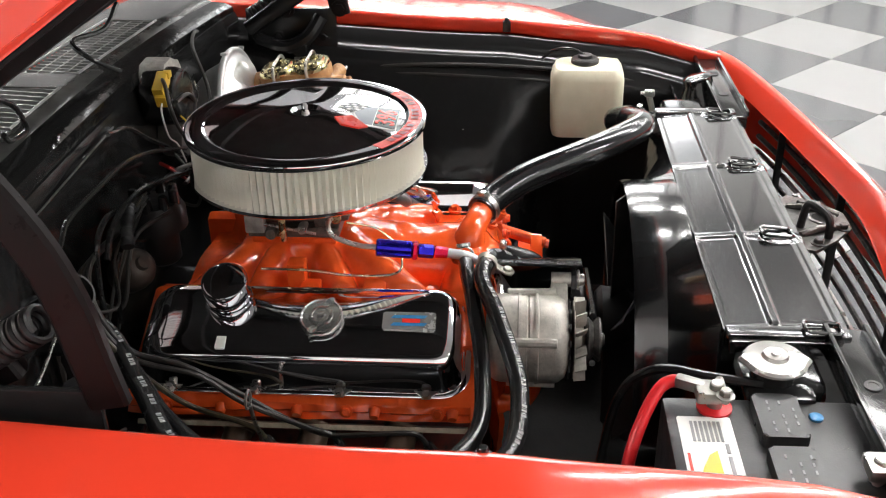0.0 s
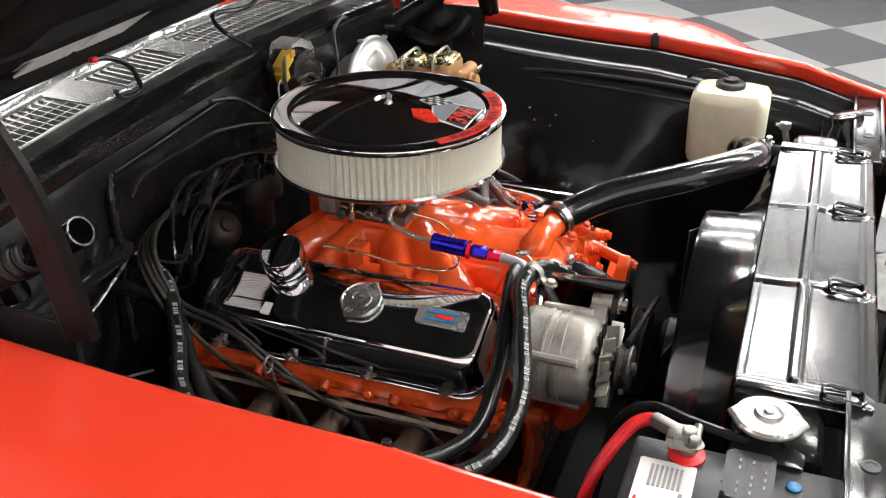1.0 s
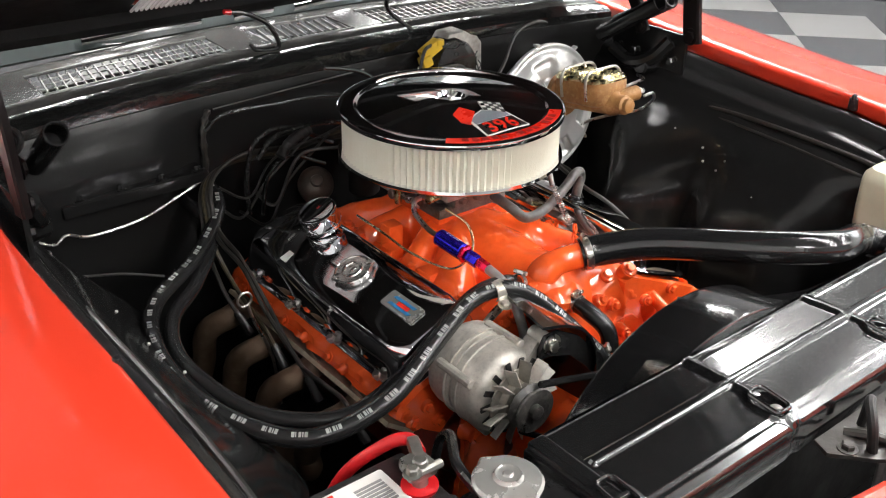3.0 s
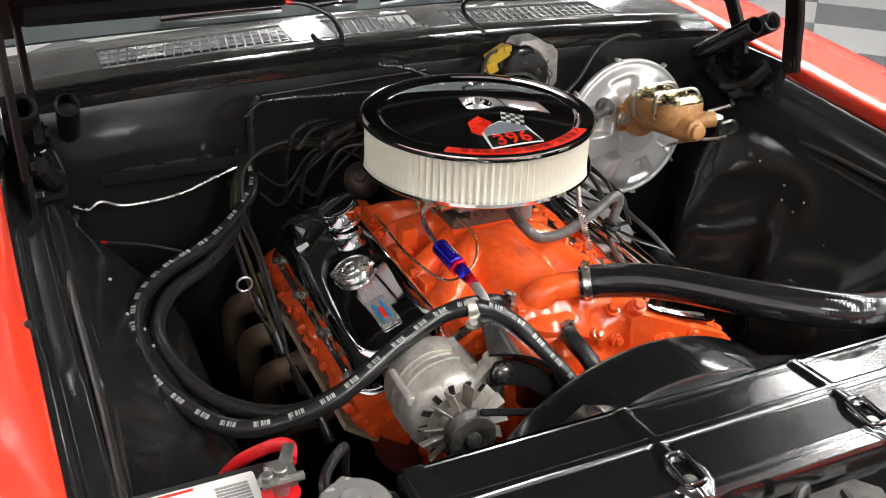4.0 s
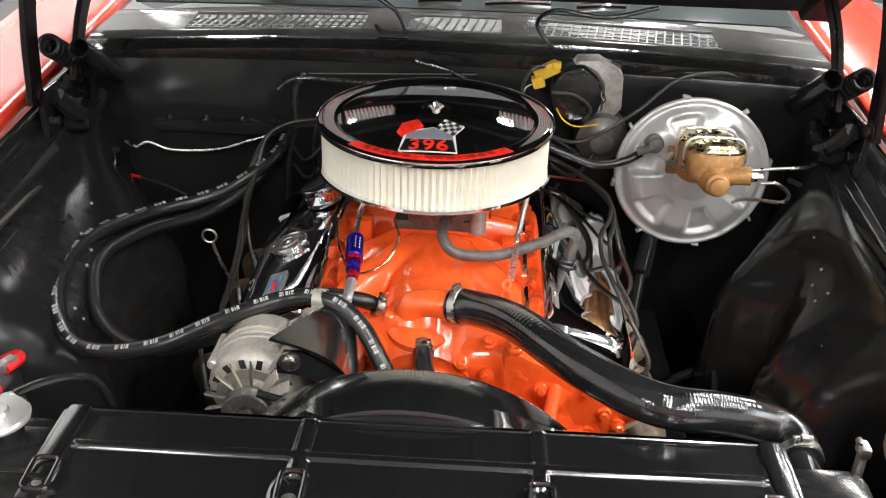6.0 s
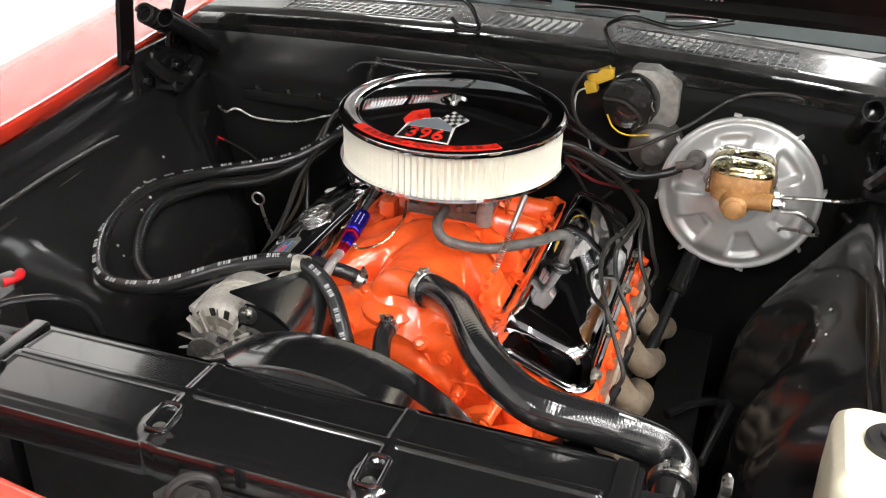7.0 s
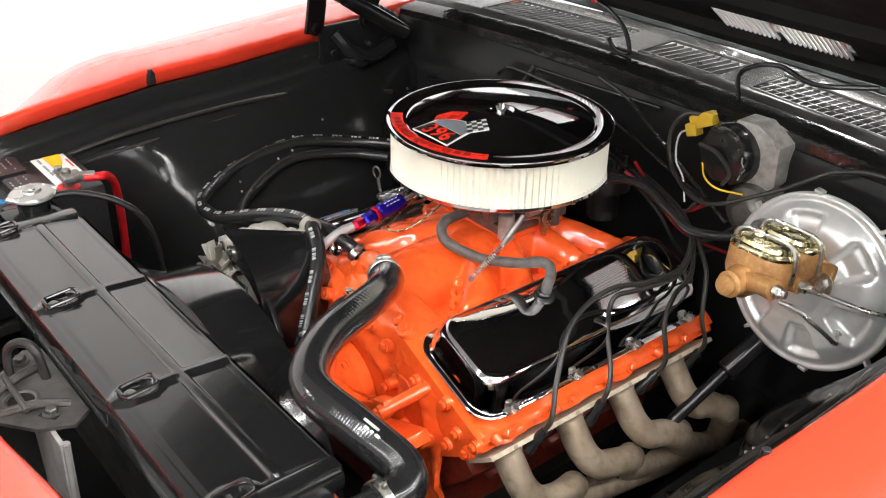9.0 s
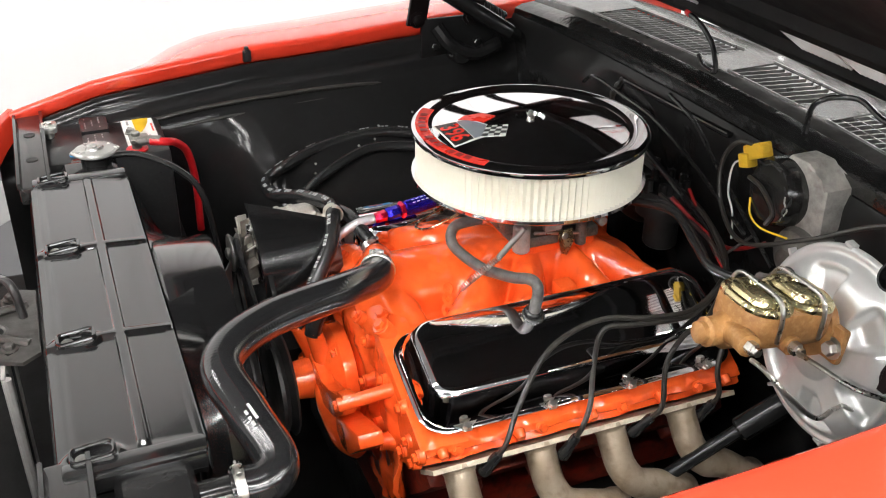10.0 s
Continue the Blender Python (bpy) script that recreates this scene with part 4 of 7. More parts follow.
    rod(bm, (-0.008, -0.356, 0.61), (-0.006, -0.390, 0.694), 0.016, 0.0115, 14)
    for a in range(0, 360, 60):
        bolt(bm, (0.008 + 0.068 * math.cos(radians(a)), -0.342, 0.600 + 0.068 * math.sin(radians(a))), (0, -1, 0), 0.007, 0.007)
    part("water_pump", bm, ORANGE, engine, "orange cast water pump")
    bm = B()
    prism(bm, [(-0.045, 0.622), (-0.015, 0.650), (0.025, 0.640), (0.075, 0.632), (0.120, 0.646), (0.160, 0.680), (0.186, 0.690), (0.196, 0.672), (0.180, 0.648), (0.135, 0.612), (0.075, 0.592), (0.0, 0.588), (-0.04, 0.600)], -0.011, 0.011,
          Matrix.Translation((0, -0.365, 0)) @ Matrix.Rotation(radians(90), 4, "X"), 0.006)
    br = part("accessory_bracket", bm, ORANGE, engine, "orange cast bracket arm")
    bm = B()
    rod(bm, (0.182, -0.382, 0.671), (0.198, -0.300, 0.690), 0.0105, None, 16)
    bolt(bm, (0.182, -0.382, 0.671), (-0.1, -1, -0.1), 0.008, 0.006, False)
    part("spacer", bm, ORANGE, br)
    bm = B()
    prism(bm, [(0.122, 0.608), (0.160, 0.622), (0.236, 0.654), (0.246, 0.636), (0.186, 0.578), (0.150, 0.568), (0.124, 0.580)], -0.020, 0.018,
          Matrix.Translation((0, -0.352, 0)) @ Matrix.Rotation(radians(90), 4, "X"), 0.005)
    part("bracket_foot", bm, ORANGE, br, "wedge-shaped cast foot")
    bm = B()
    lathe(bm, (0.008, -0.414, 0.600), (0, -1, 0), [(0.03, 0), (0.082, 0.0), (0.085, 0.004), (0.072, 0.012), (0.085, 0.020), (0.085, 0.026), (0.03, 0.028)], 36)
    part("pump_pulley", bm, MATTE, engine, "black water pump pulley")


def manifold(engine):
    """Cast intake: a plenum under the carburetor, eight bulging runners, end rails and a thermostat neck."""
    def bulge(d, r, top, deep):
        return top - deep * (1 - math.sqrt(max(0.0, 1 - (abs(d) / r) ** 2.2))) if abs(d) < r else 0.0

    def soft(a, b, k=0.006):
        h = min(1.0, max(0.0, 0.5 + 0.5 * (a - b) / k))
        return b + (a - b) * h + k * h * (1 - h)

    def height(x, y):
        ax = abs(x - 0.008)
        z = 0.716 - 0.03 * max(0.0, ax - 0.11) + 0.010 * math.exp(-(ax / 0.06) ** 2)
        # plenum block under the carburetor
        plen = (1 - step(0.056, 0.082, ax)) * (1 - step(0.082, 0.108, abs(y - 0.02)))
        z = z + (0.792 - z) * plen
        # paired runners, each a fat round pipe with a valley beside it
        for py, r in ((-0.172, 0.041), (-0.068, 0.034), (0.064, 0.034), (0.150, 0.036)):
            x0, y0, x1, y1 = 0.030, 0.02 + (py - 0.02) * 0.40, 0.136, py
            t = min(1.0, max(0.0, ((ax - x0) * (x1 - x0) + (y - y0) * (y1 - y0)) / ((x1 - x0) ** 2 + (y1 - y0) ** 2)))
            d = math.hypot(ax - (x0 + t * (x1 - x0)), y - (y0 + t * (y1 - y0)))
            z = soft(z, bulge(d, r, 0.798 - 0.014 * t - 0.018 * t * t, 0.085))
        # broad saddle from the plenum down to the thermostat
        if y < 0.0:
            z = soft(z, bulge(ax, 0.070, 0.794 + 0.085 * min(0.0, y + 0.07), 0.05), 0.010)
        # water crossover
        if ax < 0.15:
            z = soft(z, bulge(y + 0.252 - 0.03 * ax, 0.040, 0.770 - 0.022 * (ax / 0.13) ** 2, 0.05), 0.008)
        front = math.exp(-((x + 0.002) / 0.062) ** 2 - ((y + 0.244) / 0.052) ** 2)
        z += 0.014 * front
        if y < -0.272:
            z -= 1.3 * (-0.272 - y) * (1 - 0.5 * front)
        if ax > 0.142:
            z = min(z, 0.752) - (ax - 0.142) * 0.9
        return z
    bm = B()
    nx, ny = 108, 180
    grid = []
    for i in range(nx + 1):
        x = 0.008 - 0.160 + 0.32 * i / nx
        grid.append([Vector((x, -0.306 + 0.505 * j / ny, height(x, -0.306 + 0.505 * j / ny) + 0.0036 * noise.noise((x * 26, j * 0.08, 2)) + 0.0011 * noise.noise((x * 90, j * 0.28, 5)))) for j in range(ny + 1)])
    sheet(bm, grid)
    for _ in range(2):
        bmesh.ops.smooth_vert(bm, verts=bm.verts, factor=0.5, use_axis_z=True)
    lo = [[Vector((p.x, p.y, 0.66)) for p in (r[0], r[-1])] for r in (grid[0], grid[-1])]
    ring_loft(bm, [[grid[0][0], grid[-1][0], grid[-1][-1], grid[0][-1]], [lo[0][0], lo[1][0], lo[1][1], lo[0][1]]], True)
    m = part("intake_manifold", bm, ORANGE, engine, "orange painted cast intake manifold", 60)
    for c, size in (((-0.112, 0.005, 0.768), (0.028, 0.028, 0.050)), ((-0.128, -0.018, 0.752), (0.026, 0.03, 0.026)), ((-0.124, -0.115, 0.750), (0.03, 0.034, 0.028)), ((0.132, 0.005, 0.752), (0.03, 0.03, 0.026)), ((0.010, 0.02, 0.797), (0.13, 0.135, 0.012))):
        bm = B()
        add_box(bm, c, size, 0.004)
        part("casting_boss", bm, ORANGE, m)
    for x, y, z, d in ((-0.13, -0.20, 0.752, 0), (-0.135, -0.08, 0.752, 0), (-0.135, 0.06, 0.752, 0), (-0.13, 0.108, 0.752, 0), (0.15, -0.22, 0.752, 0), (0.15, -0.10, 0.752, 0), (0.15, 0.04, 0.752, 0), (0.148, 0.11, 0.752, 0),
                       (0.10, -0.285, 0.752, -0.4), (-0.10, -0.285, 0.752, -0.4)):
        bm = B()
        rod(bm, (x, y - d * 0.05, z - 0.03), (x, y, z), 0.013, 0.010, 12)
        bolt(bm, (x, y, z), (0, d, 1), 0.008, 0.007)
        part("manifold_bolt", bm, ORANGE, m)
    bm = B()
    tube(bm, [(-0.012, -0.250, 0.750), (-0.011, -0.253, 0.777), (-0.002, -0.258, 0.792), (0.016, -0.264, 0.799), (0.052, -0.272, 0.801)], 0.0225, 20, 6, lambda k: 1.4 - 0.5 * min(1, k * 1.6))
    lathe(bm, (0.0, -0.258, 0.752), (0, -0.2, 1), [(0.05, 0), (0.05, 0.010), (0.042, 0.016), (0.03, 0.022)], 24)
    for q in (-0.044, 0.046):
        bolt(bm, (q, -0.262, 0.768), (0, -0.2, 1), 0.008, 0.008)
    part("thermostat_housing", bm, ORANGE, m, "orange thermostat housing")
    return m


engine = thing("engine", (0.008, 0, 0.29), "orange painted V8 engine with chrome valve covers", "engine")
block(engine)
manifold(engine)
covers = {}
for side in (-1, 1):
    cylinder_head(side, engine)
    covers[side] = valve_cover(side, engine)
    headers(side)


def breather_and_caps():
    c, a, n = cover_frame(-1)
    p = on_cover(-1, -0.043, 0.091, 0.053)
    b = thing("oil_breather", p, "short chrome push-in breather on the valve cover", "breather")
    bm = B()
    lathe(bm, p, n, [(0.022, -0.004), (0.0235, 0.0), (0.0235, 0.006)], 64)
    part("neck", bm, RUBBER, b, "black rubber grommet")
    bm = B()
    lathe(bm, p + n * 0.005, n, [(0.024, 0), (0.0325, 0.0008), (0.0340, 0.0022), (0.0340, 0.0090), (0.0335, 0.0098), (0.0340, 0.0106), (0.0340, 0.0330), (0.0334, 0.0350), (0.0318, 0.0362), (0.0290, 0.0366), (0.0150, 0.0370), (0.001, 0.0372)], 72)
    part("cap", bm, CHROME, b, "polished chrome cap")
    p = on_cover(-1, -0.004, -0.052, 0.056)
    o = thing("oil_filler_cap", p, "chrome twist-on oil filler cap", "oil cap")
    bm = B()
    lathe(bm, p, n, [(0.024, -0.003), (0.027, -0.001), (0.027, 0.004), (0.0300, 0.0045), (0.0315, 0.006), (0.0315, 0.010), (0.0300, 0.0118), (0.0285, 0.0120), (0.0270, 0.0105), (0.0180, 0.0108), (0.0165, 0.0128), (0.0125, 0.0132), (0.0115, 0.0118), (0.0065, 0.0118), (0.0055, 0.0138), (0.001, 0.0142)], 96,
          wobble=lambda i, r, h: 1 + (0.17 * max(0.0, math.cos(2 * math.pi * (i - 18) / 48)) ** 26 if r > 0.0275 and h > 0.004 else 0))
    part("cap", bm, BRIGHTCAP, o)
    e = thing("valve_cover_emblem", on_cover(-1, -0.004, -0.18, 0.057), "small silver emblem plate with blue and red bars", "emblem")
    fr = Matrix((Vector((0, -1, 0)), -a, n)).transposed().to_4x4()
    m = Matrix.Translation(on_cover(-1, -0.004, -0.178, 0.0575)) @ fr
    bm = B()
    prism(bm, rounded(-0.038, 0.038, -0.015, 0.015, 0.004), 0, 0.0022, m)
    part("plate", bm, CAPMETAL, e)
    bm = B()
    prism(bm, [(-0.026, -0.009), (0.022, -0.009), (0.026, -0.004), (-0.022, -0.004)], 0.002, 0.003, m)
    prism(bm, [(-0.026, 0.004), (0.022, 0.004), (0.026, 0.009), (-0.022, 0.009)], 0.002, 0.003, m)
    part("blue_bar", bm, DECALBLUE, e, "blue enamel bars")
    bm = B()
    prism(bm, [(-0.010, -0.004), (0.016, -0.004), (0.016, 0.003), (-0.010, 0.003)], 0.002, 0.0032, m)
    part("red_bar", bm, DECALRED, e, "red enamel bar")
    m = Matrix.Translation(on_cover(-1, 0.035, 0.088, 0.055)) @ fr
    bm = B()
    prism(bm, rounded(-0.007, 0.007, -0.014, 0.014, 0.002), 0, 0.0012, m)
    single("sticker", bm, LABEL, on_cover(-1, 0.035, 0.088, 0.055), "small white sticker on the chrome cover", "sticker")


breather_and_caps()


def carburetor():
    c = thing("carburetor", (0.010, 0.02, 0.80), "dull zinc four-barrel carburetor under the air cleaner", "carburetor")
    bm = B()
    add_box(bm, (0.010, 0.02, 0.812), (0.135, 0.145, 0.018), 0.004)
    part("base_plate", bm, CARB, c)
    bm = B()
    add_box(bm, (0.010, 0.03, 0.842), (0.105, 0.125, 0.045), 0.008)
    add_box(bm, (0.010, -0.048, 0.838), (0.09, 0.035, 0.036), 0.008)
    for x in (-0.03, 0.0, 0.03):
        rod(bm, (x + 0.01, -0.064, 0.835), (x + 0.01, -0.072, 0.835), 0.008, 0.006, 10)
    lathe(bm, (0.010, 0.02, 0.862), (0, 0, 1), [(0.062, 0), (0.066, 0.01), (0.066, 0.035), (0.062, 0.04)], 28)
    part("body", bm, CARB, c, "cast zinc carburetor body")
    for p, q, r, mat in (((0.075, -0.045, 0.80), (0.075, -0.045, 0.845), 0.014, ZINCGREY), ((-0.055, -0.05, 0.85), (-0.085, -0.055, 0.85), 0.008, GOLD), ((0.07, 0.02, 0.825), (0.098, 0.02, 0.825), 0.006, STEEL),
                         ((-0.060, 0.0, 0.83), (-0.085, 0.0, 0.83), 0.007, STEEL), ((-0.060, 0.05, 0.82), (-0.082, 0.05, 0.82), 0.009, CARB), ((-0.075, -0.02, 0.82), (-0.075, 0.06, 0.835), 0.0025, STEEL),
                         ((-0.080, 0.03, 0.81), (-0.080, 0.03, 0.85), 0.006, GOLD), ((0.088, -0.03, 0.835), (0.088, 0.06, 0.82), 0.0028, STEEL), ((0.085, 0.055, 0.80), (0.085, 0.055, 0.86), 0.009, CARB), ((0.07, 0.085, 0.84), (0.10, 0.085, 0.84), 0.008, ZINCGREY)):
        bm = B()
        rod(bm, p, q, r, None, 12)
        part("fitting", bm, mat, c)
    for k, (p, size) in enumerate((((-0.035, -0.062, 0.853), (0.045, 0.02, 0.022)), ((0.055, -0.060, 0.848), (0.024, 0.022, 0.03)), ((-0.068, 0.075, 0.835), (0.02, 0.03, 0.03)), ((-0.072, -0.03, 0.842), (0.018, 0.02, 0.016)), ((0.09, 0.0, 0.845), (0.012, 0.03, 0.016)))):
        bm = B()
        add_box(bm, p, size, 0.003)
        part("linkage_block", bm, CARB if k % 2 else ZINCGREY, c)
    bm = B()
    c0, c1 = Vector((0.139, -0.112, 0.838)), Vector((0.129, -0.170, 0.789))
    n, v, t = basis(c1 - c0)
    L = (c1 - c0).length
    tube(bm, [c0 + t * (L * k / 140) + n * (0.0045 * math.cos(k * 0.9)) + v * (0.0045 * math.sin(k * 0.9)) for k in range(141)], 0.0009, 5, 1, smooth=False)
    part("return_spring", bm, STEEL, c, "thin coil return spring")
    bm = B()
    rod(bm, (0.149, -0.079, 0.884), (0.138, -0.114, 0.836), 0.0045, None, 12)
    part("throttle_rod", bm, DULLSTEEL, c, "dull steel throttle rod")
    bm = B()
    for z, r in ((0.752, 0.011), (0.772, 0.010), (0.790, 0.009)):
        lathe(bm, (0.122, -0.186, z), (0.45, -0.8, 0.25), [(0.0045, 0), (r, 0), (r, 0.003), (0.0045, 0.003), (0.0045, 0)], 18, False)
    part("spring_bracket", bm, ORANGE, c, "orange bracket with a row of holes")
    bm = B()
    prism(bm, [(-0.012, 0.01), (0.012, 0.012), (0.016, -0.012), (0.006, -0.034), (-0.004, -0.03), (-0.010, -0.008)], 0, 0.003,
          Matrix.Translation((0.094, 0.02, 0.825)) @ Matrix.Rotation(radians(90), 4, "Z") @ Matrix.Rotation(radians(90), 4, "X"))
    part("throttle_lever", bm, GOLD, c, "yellow zinc throttle lever")


def air_cleaner():
    R, top = 0.1855, 0.981

    def dome(r):
        return -0.002 + 0.0153 * (1 - (r / 0.146) ** 1.5)

    def drape(bm, lift):
        """Cuts a flat print into small squares and lays it over the domed lid."""
        for axis in (0, 1):
            lo, hi = min(v.co[axis] for v in bm.verts), max(v.co[axis] for v in bm.verts)
            n = int((hi - lo) / 0.008)
            for k in range(1, n + 1):
                co, no = [0, 0, 0], [0, 0, 0]
                co[axis], no[axis] = lo + (hi - lo) * k / (n + 1), 1
                bmesh.ops.bisect_plane(bm, geom=bm.verts[:] + bm.edges[:] + bm.faces[:], plane_co=co, plane_no=no)
        for v in bm.verts:
            v.co.z += top + dome(min(0.146, math.hypot(v.co.x, v.co.y))) + lift

    a = thing("air_cleaner", (0, 0, 0.898), "round chrome air cleaner with a white pleated filter", "air cleaner")
    bm = B()
    lathe(bm, (0, 0, top), (0, 0, 1), [(R - 0.006, -0.012), (R - 0.001, -0.010), (R, -0.006), (R - 0.001, -0.002), (R - 0.004, 0.0), (0.176, 0.0004), (0.160, -0.0003), (0.1565, -0.0010), (0.1545, -0.0026), (0.1525, -0.0032), (0.150, -0.0026)]
          + [(0.146 - 0.0145 * k, dome(0.146 - 0.0145 * k)) for k in range(9)] + [(0.0225, 0.0118), (0.019, 0.0066), (0.012, 0.006), (0.001, 0.006)], 128)
    lid = part("lid", bm, CHROME, a, "polished chrome lid", 30)
    bm = B()
    n = 104
    rings = []
    for z in (0.901, 0.904, 0.935, 0.969, 0.973):
        e = 0.55 if z in (0.901, 0.973) else 1.0
        rings.append([Vector(((0.1785 + (0.0 if i % 2 else -0.0068 * e)) * math.cos(math.pi * i / n), (0.1785 + (0.0 if i % 2 else -0.0068 * e)) * math.sin(math.pi * i / n), z)) for i in range(2 * n)])
    ring_loft(bm, rings, True, True, True)
    part("filter_element", bm, PAPER, a, "white pleated paper filter", 60)
    bm = B()
    lathe(bm, (0, 0, 0.892), (0, 0, 1), [(0.06, -0.004), (0.13, -0.003), (0.168, 0.002), (0.182, 0.005), (0.1855, 0.008), (0.1845, 0.0125), (0.176, 0.012), (0.06, 0.006)], 96)
    part("base_pan", bm, CHROME, a, "chrome base pan")
    bm = B()
    rod(bm, (0, 0, 0.986), (0, 0, 0.992), 0.0065, 0.0050, 12)
    rod(bm, (0, 0, 0.991), (0, 0, 1.003), 0.0030, None, 10)
    for s in (-1, 1):
        tube(bm, [(s * 0.003, 0, 0.990), (s * 0.008, 0, 0.994), (s * 0.0105, 0, 0.9965)], 0.0024, 8, 4)
    part("wing_nut", bm, STEEL, a, "bright steel wing nut")
    # printed band and badge on the lid
    bm = B()
    rows = []
    for r, z in ((0.1585, 0.0004), (0.167, 0.0007), (0.1785, 0.0012)):
        rows.append([Vector((r * math.sin(t), -r * math.cos(t), top + z)) for t in [radians(-42 + 84 * k / 36) for k in range(37)]])
    sheet(bm, rows, 0.0004)
    part("red_band", bm, DECALRED, lid, "red printed band")
    bm = B()
    for k in range(13):
        if k in (5, 9):
            continue
        t0, t1 = radians(-34 + k * 5.3), radians(-34 + k * 5.3 + 3.4)
        sheet(bm, [[Vector((r * math.sin(t), -r * math.cos(t), top + z)) for t in (t0, t1)] for r, z in ((0.1625, 0.0014), (0.1735, 0.0016))], 0.0003)
    part("band_lettering", bm, DECALDARK, lid, "dark red lettering bars")
    def long(p):
        return (p[0] * 0.93 - 0.004, -0.046 + (p[1] + 0.066) * 1.34)

    def flat(name, poly, mat, dz, label=""):
        bm = B()
        prism(bm, [long(p) for p in poly], -0.0010, dz)
        drape(bm, 0.0006)
        return part(name, bm, mat, lid, label)
    flat("badge_outline", [(-0.046, -0.139), (0.046, -0.139), (0.040, -0.098), (0.004, -0.086), (-0.04, -0.098)], INKWHITE, 0.0001)
    flat("badge_plate", [(-0.0435, -0.1375), (0.0435, -0.1375), (0.038, -0.113), (-0.0375, -0.113)], DECALBLACK, 0.0004, "black number plate of the badge")
    flat("badge_field", [(-0.0375, -0.112), (0.038, -0.112), (0.036, -0.100), (0.004, -0.088), (-0.036, -0.100)], DECALGREY, 0.0004, "grey field of the badge")
    flat("red_flag", [(-0.053, -0.098), (-0.044, -0.108), (-0.010, -0.087), (-0.022, -0.068), (-0.047, -0.078)], DECALRED, 0.0008, "red flag")
    flat("flag_white", [(0.008, -0.088), (0.038, -0.104), (0.054, -0.080), (0.022, -0.066)], INKWHITE, 0.0006, "white flag with black checks")
    bm = B()
    p00, p10, p11, p01 = Vector((0.008, -0.088, 0)), Vector((0.038, -0.104, 0)), Vector((0.054, -0.080, 0)), Vector((0.022, -0.066, 0))

    def q(u, v):
        p = (p00 * (1 - u) + p10 * u) * (1 - v) + (p01 * (1 - u) + p11 * u) * v
        return long((p.x, p.y))
    for i in range(5):
        for j in range(4):
            if (i + j) % 2 == 0:
                prism(bm, [q(i / 5, j / 4), q((i + 1) / 5, j / 4), q((i + 1) / 5, (j + 1) / 4), q(i / 5, (j + 1) / 4)], 0.0002, 0.0010)
    drape(bm, 0.0006)
    part("flag_checks", bm, DECALBLACK, lid, "black checks")
    cu = bpy.data.curves.new("number", "FONT")
    cu.body, cu.size, cu.align_x, cu.align_y, cu.extrude = "396", 0.0335, "CENTER", "CENTER", 0.0003
    cu.offset, cu.space_character = 0.0005, 1.08
    tmp = new("number_tmp", cu)
    me = bpy.data.meshes.new_from_object(tmp.evaluated_get(bpy.context.evaluated_depsgraph_get()))
    bpy.data.objects.remove(tmp)
    bm = B()
    bm.from_mesh(me)
    bmesh.ops.transform(bm, matrix=Matrix.Translation((-0.004, -0.1265, 0.0006)) @ Matrix.Diagonal((1.12, 1.22, 1, 1)), verts=bm.verts)
    drape(bm, 0.0006)
    part("number", bm, DECALRED, lid, "red number 396")
    a.location += Vector((0.003, -0.003, 0))


carburetor()
air_cleaner()


